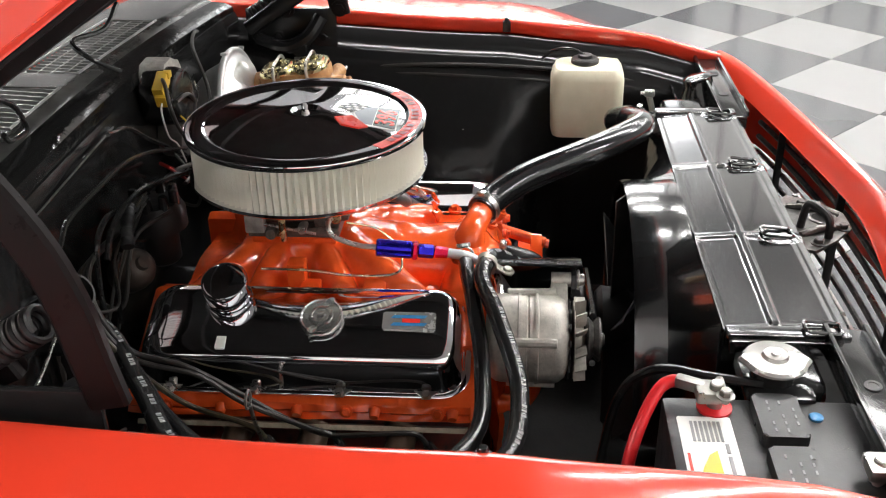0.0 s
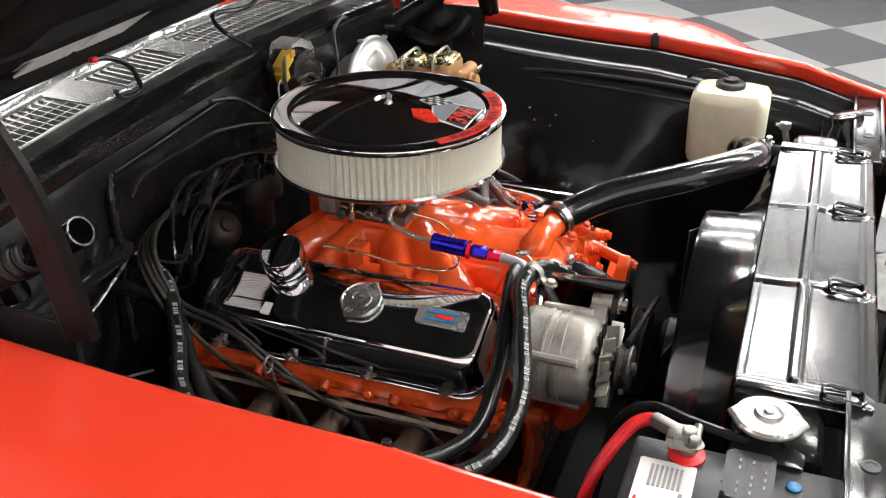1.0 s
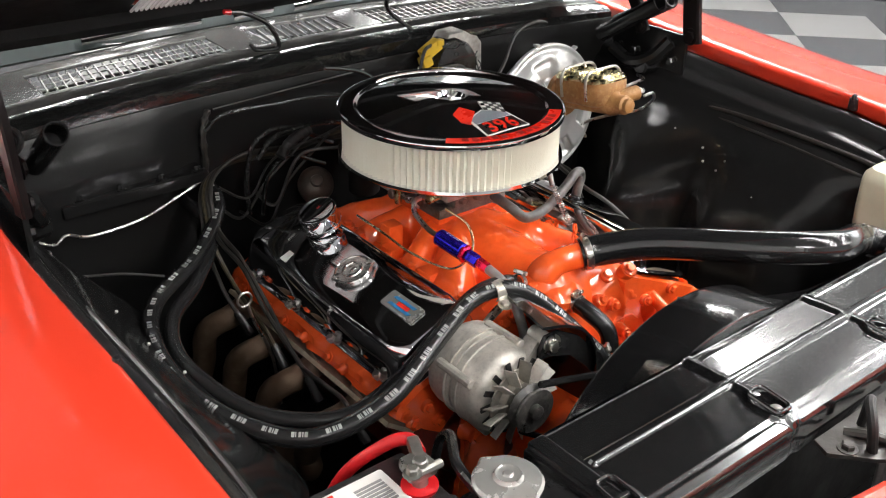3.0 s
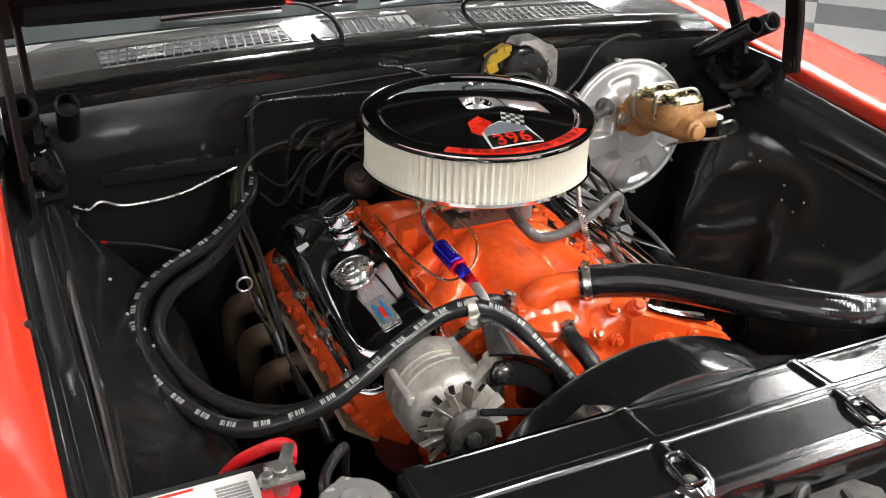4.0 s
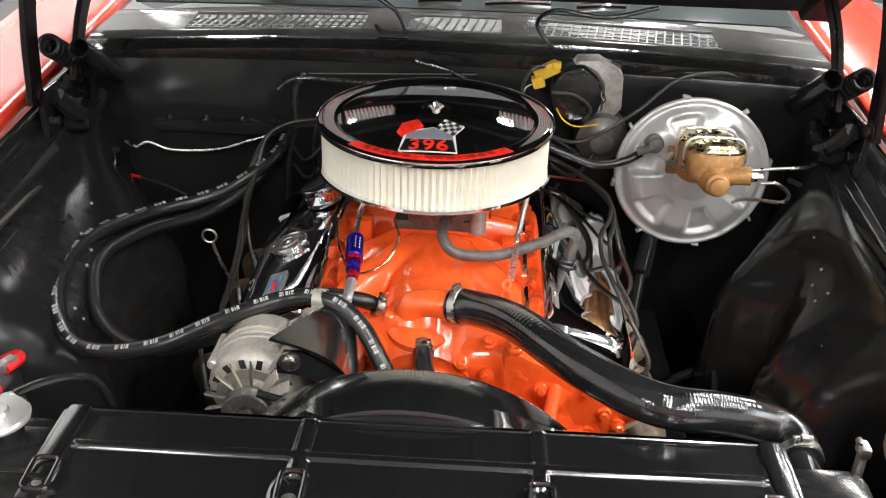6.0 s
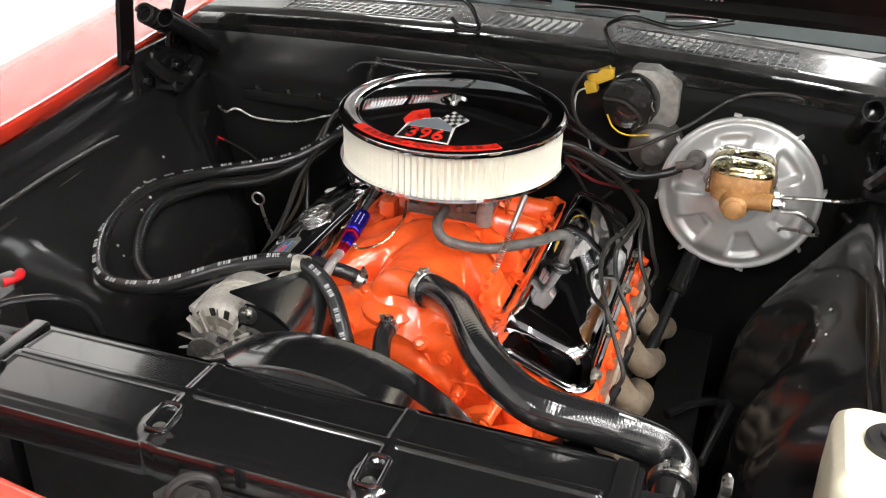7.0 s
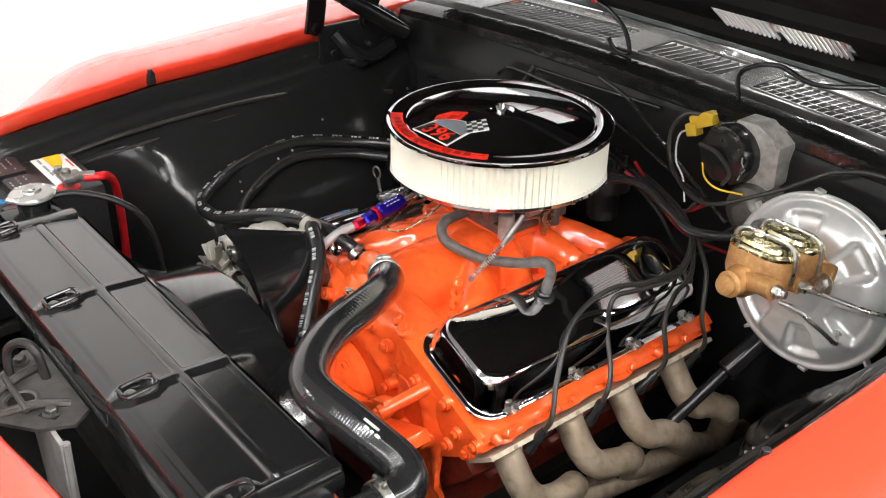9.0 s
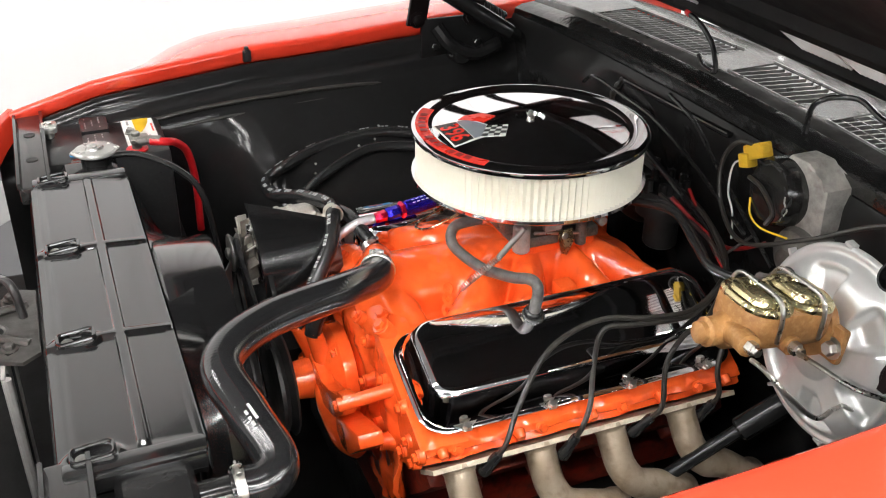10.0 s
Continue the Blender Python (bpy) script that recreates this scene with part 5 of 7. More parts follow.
# ---- radiator, fan shroud and front ----
def radiator_panel():
    """Pressed top cover with recessed fields, ribs and slotted screw tabs."""
    x0, x1, y0, y1, z = -0.345, 0.392, -0.742, -0.590, 0.848
    t = thing("radiator_cover", (0.02, -0.66, 0.80), "satin black pressed radiator top cover with raised ribs", "radiator cover")
    bm = B()
    tabs = (-0.352, -0.099, 0.152, 0.385)
    nx, ny = 210, 84
    grid = []
    for i in range(nx + 1):
        x = x0 + (x1 - x0) * i / nx
        row = []
        for j in range(ny + 1):
            y = y1 + (y0 - y1) * j / ny
            h = 0.0
            # lengthwise rib
            rib = math.exp(-((y + 0.653) / 0.0068) ** 8)
            cross = max(math.exp(-((x - c) / 0.008) ** 8) for c in (-0.099, 0.152))
            edge = 1 - min(1, max(0, min(y1 - y - 0.006, (y - y0) - 0.010, x - x0 - 0.008, x1 - x - 0.008) / 0.003))
            h = max(rib * (1 if x0 + 0.01 < x < x1 - 0.01 else 0), cross, 0.2 * edge)
            for c in tabs:
                d = math.hypot((x - c) / 0.017, (y + 0.708) / 0.028)
                ring = math.exp(-((d - 1.0) / 0.24) ** 4)
                h = max(h, 0.7 * ring)
                if d < 0.8:
                    h = 0.15
            row.append(Vector((x, y, z - 0.0045 + 0.0045 * h - 0.005 * max(0, (y0 + 0.02 - y) / 0.02) - 0.08 * max(0, y + 0.653))))
        grid.append(row)
    sheet(bm, grid)
    body = part("cover_plate", bm, PANEL, t, "", 45)
    bm = B()
    loop = [grid[i][0] for i in range(nx + 1)], [grid[i][-1] for i in range(nx + 1)], grid[0], grid[-1]
    for e, off in zip(loop, (Vector((0, 0.003, 0)), Vector((0, -0.004, 0)), Vector((-0.003, 0, 0)), Vector((0.003, 0, 0)))):
        sheet(bm, [[p for p in e], [p + off + Vector((0, 0, -0.006)) for p in e], [p + off + Vector((0, 0, -0.045)) for p in e]], 0.002)
    part("skirt", bm, PANEL, t, "folded edge")
    for xe, e in ((x0, -1), (x1, 1)):
        bm = B()
        add_box(bm, (xe + e * 0.010, -0.664, z - 0.006), (0.024, 0.150, 0.010), 0.004)
        add_box(bm, (xe + e * 0.024, -0.664, z - 0.016), (0.010, 0.146, 0.020), 0.004)
        part("end_flange", bm, PANEL, t, "folded end flange")
    for c in tabs[0:4]:
        bm = B()
        lathe(bm, (c, -0.717, z - 0.005), (0, 0, 1), [(0.008, 0), (0.008, 0.0015), (0.005, 0.002), (0.005, 0.004), (0.001, 0.0045)], 14)
        part("screw", bm, DULLSTEEL, t, "dull zinc screw")
        bm = B()
        loop = rounded(c - 0.0125, c + 0.0125, -0.728, -0.684, 0.007, 3)
        tube(bm, [(px, py, z + 0.001 + 0.003 * (py > -0.70)) for px, py in loop + loop[:2]], 0.0026, 8, 2)
        part("spring_clip", bm, PANEL, t)


def radiator():
    r = thing("radiator", (0.02, -0.65, 0.36), "black crossflow radiator with side tanks", "radiator")
    bm = B()
    add_box(bm, (0.022, -0.655, 0.58), (0.72, 0.055, 0.44), 0.003)
    part("core", bm, MATTE, r, "black finned core")
    for s, x in ((-1, -0.405), (1, 0.452)):
        bm = B()
        add_box(bm, (x, -0.65, 0.60), (0.10, 0.085, 0.47), 0.02, seg=3)
        part("side_tank", bm, BLACK, r, "black side tank")
    bm = B()
    lathe(bm, (-0.432, -0.630, 0.825), (0, 0, 1), [(0.026, 0), (0.026, 0.02), (0.03, 0.024), (0.03, 0.028)], 24)
    add_box(bm, (-0.425, -0.635, 0.818), (0.10, 0.08, 0.03), 0.012)
    part("filler_neck", bm, BLACK, r, "black filler neck")
    bm = B()
    lathe(bm, (-0.432, -0.630, 0.852), (0, 0, 1), [(0.034, 0), (0.037, 0.002), (0.037, 0.005), (0.034, 0.008), (0.016, 0.0095), (0.014, 0.012), (0.0135, 0.0135), (0.011, 0.0125), (0.006, 0.0125), (0.004, 0.0145), (0.001, 0.0148)], 48,
          wobble=lambda i, q, h: 1 + (0.15 * max(0, math.cos((i % 24) / 24 * 2 * math.pi)) ** 20 if q > 0.03 else 0))
    part("radiator_cap", bm, CAPMETAL, r, "dull steel pressure cap")
    bm = B()
    lathe(bm, (0.448, -0.612, 0.805), (0, 1, 0), [(0.019, 0), (0.019, 0.05), (0.0205, 0.054), (0.0205, 0.058)], 24)
    part("inlet_neck", bm, BLACK, r)
    bm = B()
    rod(bm, (0.50, -0.60, 0.80), (0.505, -0.59, 0.835), 0.006, None, 10)
    add_box(bm, (0.505, -0.59, 0.842), (0.012, 0.02, 0.014), 0.003)
    rod(bm, (0.505, -0.60, 0.842), (0.505, -0.572, 0.842), 0.004, None, 8)
    part("bleed_fitting", bm, STEEL, r, "steel fitting")


def shroud_and_fan():
    c = Vector((0.008, 0, 0.585))
    s = thing("fan_shroud", (0.01, -0.55, 0.42), "black plastic fan shroud behind the radiator", "fan shroud")
    bm = B()
    lathe(bm, c + Vector((0, -0.583, 0)), (0, 1, 0), [(0.235, -0.004), (0.266, -0.003), (0.2715, 0.0), (0.2725, 0.006), (0.2715, 0.035), (0.2695, 0.078), (0.267, 0.084), (0.263, 0.080), (0.265, 0.035), (0.266, 0.006), (0.235, 0.002)], 96, False)
    part("ring", bm, PANEL, s, "round shroud ring", 30)
    bm = B()
    outer = rounded(-0.345, 0.392, 0.33, 0.842, 0.012, 4)
    outer = [(x0 + (x1 - x0) * f, z0 + (z1 - z0) * f) for (x0, z0), (x1, z1) in zip(outer, outer[1:] + outer[:1]) for f in ([k / 14 for k in range(14)] if abs(x1 - x0) + abs(z1 - z0) > 0.1 else (0.0,))]
    rings = [[Vector((x, -0.586, zz)) for x, zz in outer]]
    inner = []
    for x, zz in outer:
        d = Vector((x - c.x, 0, zz - c.z)).normalized()
        inner.append(c + d * 0.271 + Vector((0, -0.545, 0)))
    rings.append(inner)
    ring_loft(bm, rings, True)
    part("shroud_plate", bm, PANEL, s, "", 60)
    f = thing("cooling_fan", (0.008, -0.50, 0.625), "black steel cooling fan inside the shroud", "cooling fan")
    bm = B()
    rod(bm, (0.008, -0.462, 0.625), (0.008, -0.525, 0.625), 0.055, 0.05, 24)
    part("fan_hub", bm, MATTE, f)
    for k in range(6):
        a = radians(60 * k + 14)
        bm = B()
        rows = []
        for r in (0.045, 0.12, 0.215):
            w = 0.03 + 0.12 * r
            rows.append([Vector((0.008 + r * math.cos(a + e * w / max(r, .05)), -0.515 + 0.03 * e, 0.625 + r * math.sin(a + e * w / max(r, .05)))) for e in (-1, -0.4, 0.3, 1)])
        sheet(bm, rows, 0.002)
        part("blade", bm, MATTE, f)


def front_end():
    g = thing("grille", (CX, -0.87, 0.50), "horizontal bright bar grille behind the header panel", "grille")
    for k in range(7):
        bm = B()
        z = 0.77 - 0.032 * k
        pts = []
        for i in range(13):
            x = -0.60 + 1.2 * i / 12
            pts.append((CX + x, -0.905 + 0.06 * abs(x / 0.6) ** 2, z))
        tube(bm, pts, 0.0055 if k else 0.009, 6, 2)
        part("bar", bm, STEEL if k % 3 == 0 else WORN, g)
    for x in (-0.45, -0.15, 0.15, 0.45):
        bm = B()
        add_box(bm, (CX + x, -0.888 + 0.06 * abs(x / 0.6) ** 2, 0.675), (0.008, 0.014, 0.22), 0.002)
        part("upright", bm, MATTE, g)
    l = thing("hood_latch", (0.03, -0.80, 0.55), "grey steel hood latch plate on a drilled upright", "hood latch")
    bm = B()
    prism(bm, [(-0.075, -0.775), (-0.065, -0.752), (0.10, -0.752), (0.118, -0.775), (0.10, -0.815), (0.055, -0.850), (0.005, -0.850), (-0.04, -0.815)], 0.80, 0.806, None, 0.0015)
    for e in (-1, 1):
        tube(bm, [(0.025 + e * 0.05, -0.765, 0.806), (0.025 + e * 0.035, -0.80, 0.812), (0.025 + e * 0.02, -0.84, 0.806)], 0.006, 8, 5)
    rod(bm, (-0.02, -0.815, 0.815), (0.07, -0.815, 0.815), 0.004, None, 8)
    lathe(bm, (0.035, -0.812, 0.806), (0, 0, 1), [(0.021, 0), (0.023, 0.0015), (0.019, 0.003), (0.016, 0.001)], 24, False)
    for x, y in ((-0.05, -0.785), (0.08, -0.79), (0.0, -0.835)):
        bolt(bm, (x, y, 0.806), (0, 0, 1), 0.008, 0.007)
    plate = part("latch_plate", bm, PLATE, l, "grey steel latch plate")
    bm = B()
    lathe(bm, (0.035, -0.812, 0.8062), (0, 0, 1), [(0.0165, 0), (0.0165, 0.0006)], 24)
    prism(bm, [(0.072, -0.800), (0.076, -0.806), (0.096, -0.792), (0.092, -0.786)], 0.8062, 0.8068)
    part("hole", bm, HOODBLACK, plate, "dark punched hole")
    bm = B()
    tube(bm, [(-0.03, -0.805, 0.80), (-0.035, -0.80, 0.838), (-0.02, -0.785, 0.852), (0.0, -0.775, 0.845), (0.005, -0.77, 0.80)], 0.0062, 10, 6)
    part("latch_hook", bm, MATTE, l, "bent black hook")
    bm = B()
    prism(bm, [(-0.058, 0.12), (0.058, 0.12), (0.036, -0.14), (-0.036, -0.14)], -0.003, 0.003, Matrix.Translation((0.08, -0.80, 0.68)) @ Matrix.Rotation(radians(90), 4, "X"), 0.001)
    for e in (-1, 1):
        tube(bm, [(0.08 + e * 0.056, -0.796, 0.798), (0.08 + e * 0.035, -0.796, 0.545)], 0.0055, 8, 2)
    up = part("upright", bm, UPRIGHT, l, "grey drilled steel upright")
    bm = B()
    for z in (0.755, 0.715, 0.66):
        lathe(bm, (0.08, -0.7965, z), (0, 1, 0), [(0.0075, 0), (0.0075, 0.001)], 14)
    part("hole", bm, MATTE, up)
    for e in (-1, 1):
        bm = B()
        tube(bm, [(0.08 + e * 0.041, -0.7965, 0.795), (0.08 + e * 0.024, -0.7965, 0.548)], 0.0028, 6, 2)
        part("groove", bm, MATTE, up, "dark pressed groove")
    b = thing("headlamp_bucket", (CX + 0.58, -0.70, 0.80), "scuffed metal bracket behind the headlamp", "bracket", "headlamp brackets")
    bm = B()
    lathe(bm, (CX + 0.56, -0.71, 0.79), (0.1, 0.25, 1), [(0.05, 0), (0.045, 0.02), (0.03, 0.045), (0.03, 0.06), (0.02, 0.065)], 20)
    part("cup", bm, SCUFF, b)
    bm = B()
    add_box(bm, (CX + 0.60, -0.72, 0.80), (0.05, 0.008, 0.07), 0.003, Matrix.Rotation(radians(20), 3, "Y"))
    part("strap", bm, PLATE, b)


radiator_panel()
radiator()
shroud_and_fan()
front_end()


# ---- accessories ----
def alternator():
    c = Vector((-0.211, 0.018, 0.729))
    a = thing("alternator", (c.x, -0.37, 0.66), "dull cast aluminium alternator with a finned pulley", "alternator")
    R = 0.0640

    bm = B()
    lathe(bm, c + Vector((0, -0.305, 0)), (0, -1, 0), [(0.03, 0), (0.050, 0.002), (R - 0.007, 0.008), (R - 0.002, 0.014), (R, 0.022), (R, 0.045), (R + 0.002, 0.046), (R + 0.002, 0.050)], 72)
    part("rear_frame", bm, ALLOY, a, "cast rear frame")
    bm = B()
    lathe(bm, c + Vector((0, -0.355, 0)), (0, -1, 0), [(R - 0.001, 0), (R - 0.001, 0.008), (R - 0.003, 0.009), (R - 0.003, 0.011), (R - 0.001, 0.012), (R - 0.001, 0.020)], 72, True)
    part("stator", bm, ALLOY, a)
    bm = B()
    lathe(bm, c + Vector((0, -0.375, 0)), (0, -1, 0), [(R + 0.002, 0), (R + 0.002, 0.004), (R, 0.005), (R, 0.026), (R - 0.002, 0.034), (R - 0.008, 0.042), (R - 0.020, 0.047), (0.03, 0.049), (0.02, 0.05)], 72, True)
    front = part("front_frame", bm, ALLOY, a, "cast front frame")
    for k in range(14):
        bm = B()
        t = 2 * math.pi * k / 14
        add_box(bm, c + Vector((0.045 * math.cos(t), -0.4235, 0.045 * math.sin(t))), (0.024, 0.003, 0.008), 0.001, Matrix.Rotation(-t, 3, "Y"))
        part("vent_slot", bm, MATTE, front, "dark vent slot")
    for t in (65, 152, 248, 332):
        bm = B()
        d = Vector((math.cos(radians(t)), 0, math.sin(radians(t))))
        rod(bm, c + d * 0.0645 + Vector((0, -0.335, 0)), c + d * 0.066 + Vector((0, -0.405, 0)), 0.007, None, 10)
        part("through_bolt", bm, ALLOY, a)
    bm = B()
    lathe(bm, c + Vector((0, -0.429, 0)), (0, -1, 0), [(0.012, 0), (0.047, 0.0), (0.048, 0.001), (0.047, 0.0025), (0.034, 0.003), (0.030, 0.012), (0.012, 0.018)], 48)
    fan = part("fan_disc", bm, DIRTYALLOY, a, "stamped cooling fan")
    for k in range(13):
        bm = B()
        t = 2 * math.pi * (k + 0.12 * math.sin(k * 2.3)) / 13
        add_box(bm, c + Vector((0.0455 * math.cos(t), -0.4385, 0.0455 * math.sin(t))), (0.031, 0.0175, 0.0022), 0.0007, Matrix.Rotation(-t, 3, "Y") @ Matrix.Rotation(radians(24), 3, "X"))
        part("fan_blade", bm, ALLOY if k % 3 else DIRTYALLOY, fan)
    bm = B()
    lathe(bm, c + Vector((0, -0.449, 0)), (0, -1, 0), [(0.031, 0), (0.033, 0.002), (0.025, 0.009), (0.033, 0.016), (0.032, 0.019), (0.022, 0.020), (0.014, 0.016), (0.010, 0.016), (0.010, 0.024), (0.006, 0.026)], 32)
    part("pulley", bm, WORN, a, "grooved steel pulley")
    bm = B()
    ear = Vector((-0.157, 0.0, 0.796))
    lathe(bm, ear + Vector((0, -0.37, 0)), (0, -1, 0), [(0.011, 0.010), (0.011, 0.044)], 16)
    add_box(bm, (c + ear) / 2 + Vector((0.006, -0.40, 0.004)), (0.062, 0.026, 0.026), 0.006, Matrix.Rotation(radians(-50), 3, "Y"))
    part("mounting_ear", bm, ALLOY, a)
    bm = B()
    lathe(bm, ear + Vector((0, -0.417, 0)), (0, -1, 0), [(0.0145, 0), (0.0145, 0.003), (0.009, 0.004), (0.009, 0.010), (0.007, 0.011)], 18)
    part("adjusting_bolt", bm, STEEL, a, "steel bolt and washer")
    k = thing("alternator_bracket", (-0.10, -0.35, 0.66), "black steel alternator bracket arched beside the engine", "bracket")
    bm = B()
    front = spline([(-0.180, 0.833, 0), (-0.135, 0.820, 0), (-0.095, 0.796, 0), (-0.066, 0.745, 0), (-0.056, 0.650, 0)], 5)
    back = spline([(-0.128, 0.806, 0), (-0.108, 0.800, 0), (-0.090, 0.780, 0), (-0.074, 0.735, 0), (-0.070, 0.650, 0)], 5)
    rows = [[(p.x + (q.x - p.x) * f, -0.422 + 0.132 * f, p.y + (q.y - p.y) * f) for p, q in zip(front, back)] for f in [i / 8 for i in range(9)]]
    sheet(bm, rows, 0.004)
    part("side_plate", bm, PANEL, k, "glossy black arched plate", 50)
    bm = B()
    prism(bm, [(-0.175, 0.790), (-0.165, 0.808), (-0.140, 0.808), (-0.100, 0.785), (-0.05, 0.735), (-0.03, 0.70), (-0.045, 0.685), (-0.075, 0.722), (-0.115, 0.762), (-0.150, 0.775), (-0.175, 0.775)], -0.004, 0.004,
          Matrix.Translation((0, -0.412, 0)) @ Matrix.Rotation(radians(90), 4, "X"), 0.0015)
    part("slotted_arm", bm, BLACK, k, "curved slotted arm")
    bm = B()
    tube(bm, [(-0.245, -0.315, 0.735), (-0.165, -0.305, 0.785), (-0.13, -0.295, 0.79)], 0.006, 8, 4)
    part("brace", bm, STEEL, k)
    b = thing("drive_belt", (-0.1, -0.458, 0.62), "black rubber drive belt", "belt")
    bm = B()
    p, q = c + Vector((0, -0.458, 0)), Vector((0.008, -0.446, 0.625))
    u = (q - p).normalized()
    n = Vector((u.z, 0, -u.x))
    for sgn in (-1, 1):
        tube(bm, [p + n * (0.034 * sgn), q + n * (0.08 * sgn)], 0.005, 6, 4)
    part("belt_run", bm, RUBBER, b)


def battery():
    x0, x1, y0, y1, z = -0.660, -0.466, -0.735, -0.498, 0.825
    b = thing("battery", ((x0 + x1) / 2, (y0 + y1) / 2, 0.62), "black top-post battery with a white and yellow label", "battery")
    bm = B()
    add_box(bm, ((x0 + x1) / 2, (y0 + y1) / 2, z - 0.10), (x1 - x0, y1 - y0, 0.20), 0.006)
    part("case", bm, BATTERY, b, "black battery case")
    bm = B()
    prism(bm, rounded(-0.645, -0.503, -0.569, -0.510, 0.003), z, z + 0.0012)
    lab = part("label", bm, LABEL, b, "white label with a yellow wedge")
    bm = B()
    prism(bm, [(-0.642, -0.517), (-0.643, -0.548), (-0.561, -0.546), (-0.568, -0.537), (-0.590, -0.527), (-0.615, -0.520)], z + 0.001, z + 0.002)
    part("yellow_wedge", bm, YELLOWINK, lab)
    bm = B()
    for k in range(7):
        prism(bm, [(-0.546, -0.523 - 0.005 * k), (-0.546, -0.526 - 0.005 * k), (-0.512, -0.526 - 0.005 * k), (-0.512, -0.523 - 0.005 * k)], z + 0.001, z + 0.002)
    for x, w in ((-0.63, 0.02), (-0.60, 0.03), (-0.565, 0.015)):
        prism(bm, [(x, -0.556), (x + w, -0.556), (x + w, -0.560), (x, -0.560)], z + 0.001, z + 0.002)
    part("print", bm, INKGREY, lab)
    bm = B()
    prism(bm, [(-0.606, -0.5135), (-0.566, -0.5135), (-0.566, -0.5165), (-0.606, -0.5165)], z + 0.001, z + 0.002)
    part("red_bar", bm, DECALRED, lab)
    for k, (xa, xb) in enumerate(((-0.552, -0.476), (-0.642, -0.567))):
        bm = B()
        prism(bm, rounded(xa, xb, -0.645, -0.595, 0.006), z, z + 0.016, None, 0.003)
        capp = part("vent_cap", bm, BATTERY, b, "ribbed black vent cap")
        bm = B()
        for i in range(5):
            for j in range(3):
                if (i * 7 + j * 3 + k) % 4:
                    xx = xa + 0.008 + i * (xb - xa - 0.016) / 5
                    yy = -0.637 + j * 0.013
                    prism(bm, [(xx, yy), (xx + 0.006, yy), (xx + 0.006, yy + 0.0022), (xx, yy + 0.0022)], z + 0.0155, z + 0.0166)
        part("print", bm, INKGREY, capp)
    bm = B()
    lathe(bm, (-0.468 - 0.03, -0.665, z), (0, 0, 1), [(0.008, 0), (0.008, 0.002), (0.006, 0.003)], 20)
    part("test_eye", bm, DECALBLUE, b, "blue test eye")
    bm = B()
    add_box(bm, (-0.482, -0.548, z + 0.020), (0.030, 0.032, 0.016), 0.005)
    rod(bm, (-0.485, -0.555, z), (-0.485, -0.555, z + 0.036), 0.009, 0.008, 14)
    add_box(bm, (-0.470, -0.528, z + 0.022), (0.014, 0.034, 0.014), 0.004, Matrix.Rotation(radians(-25), 3, "Z"))
    rod(bm, (-0.505, -0.562, z + 0.024), (-0.462, -0.562, z + 0.024), 0.005, None, 8)
    bolt(bm, (-0.500, -0.562, z + 0.028), (0, 0, 1), 0.007, 0.008)
    part("terminal", bm, DULLSTEEL, b, "grey lead clamp terminal")
    bm = B()
    lathe(bm, (-0.485, -0.555, z), (0, 0, 1), [(0.020, 0), (0.020, 0.003), (0.012, 0.004)], 24)
    part("red_washer", bm, REDCABLE, b, "red felt washer")
    bm = B()
    rod(bm, (-0.60, -0.70, z), (-0.60, -0.70, z + 0.032), 0.009, 0.008, 14)
    add_box(bm, (-0.60, -0.70, z + 0.02), (0.034, 0.03, 0.015), 0.005)
    part("terminal", bm, STEEL, b)
    bm = B()
    tube(bm, [(-0.468, -0.532, z + 0.020), (-0.462, -0.506, z + 0.018), (-0.480, -0.486, z + 0.006), (-0.520, -0.462, z - 0.034), (-0.548, -0.450, z - 0.11), (-0.555, -0.45, z - 0.22)], 0.0075, 12, 6)
    single("red_cable", bm, REDCABLE, (-0.472, -0.535, z), "thick red battery cable", "cable")
    bm = B()
    add_box(bm, (-0.565, -0.62, 0.61), (0.22, 0.27, 0.02), 0.004)
    single("battery_tray", bm, MATTE, (-0.565, -0.62, 0.60), "flat black steel battery tray under the battery", "tray")


def washer_bottle():
    c = Vector((0.688, -0.475, 0.012))
    w = thing("washer_bottle", (c.x, c.y, 0.695), "milky white plastic washer bottle", "washer bottle")
    bm = B()
    rings = []
    for e, z in ((0.75, 0.683), (0.92, 0.686), (0.97, 0.70), (1.0, 0.76), (1.0, 0.812), (0.97, 0.826), (0.86, 0.836), (0.5, 0.839)):
        rings.append([Vector((c.x + x * e, c.y + y * e, z + c.z)) for x, y in rounded(-0.076, 0.048, -0.078, 0.078, 0.024, 5)])
    ring_loft(bm, rings, True, True, True)
    part("bottle", bm, PLASTIC, w)
    bm = B()
    lathe(bm, (0.672, -0.470, 0.848), (0, 0, 1), [(0.030, 0), (0.030, 0.010), (0.027, 0.013), (0.016, 0.014), (0.015, 0.020), (0.004, 0.022)], 28)
    part("cap", bm, MATTE, w, "dark brown-black screw cap")
    bm = B()
    tube(bm, [(0.672, -0.470, 0.866), (0.68, -0.44, 0.878), (0.695, -0.40, 0.868), (0.70, -0.37, 0.84)], 0.0032, 8, 6)
    part("hose", bm, RUBBER, w)


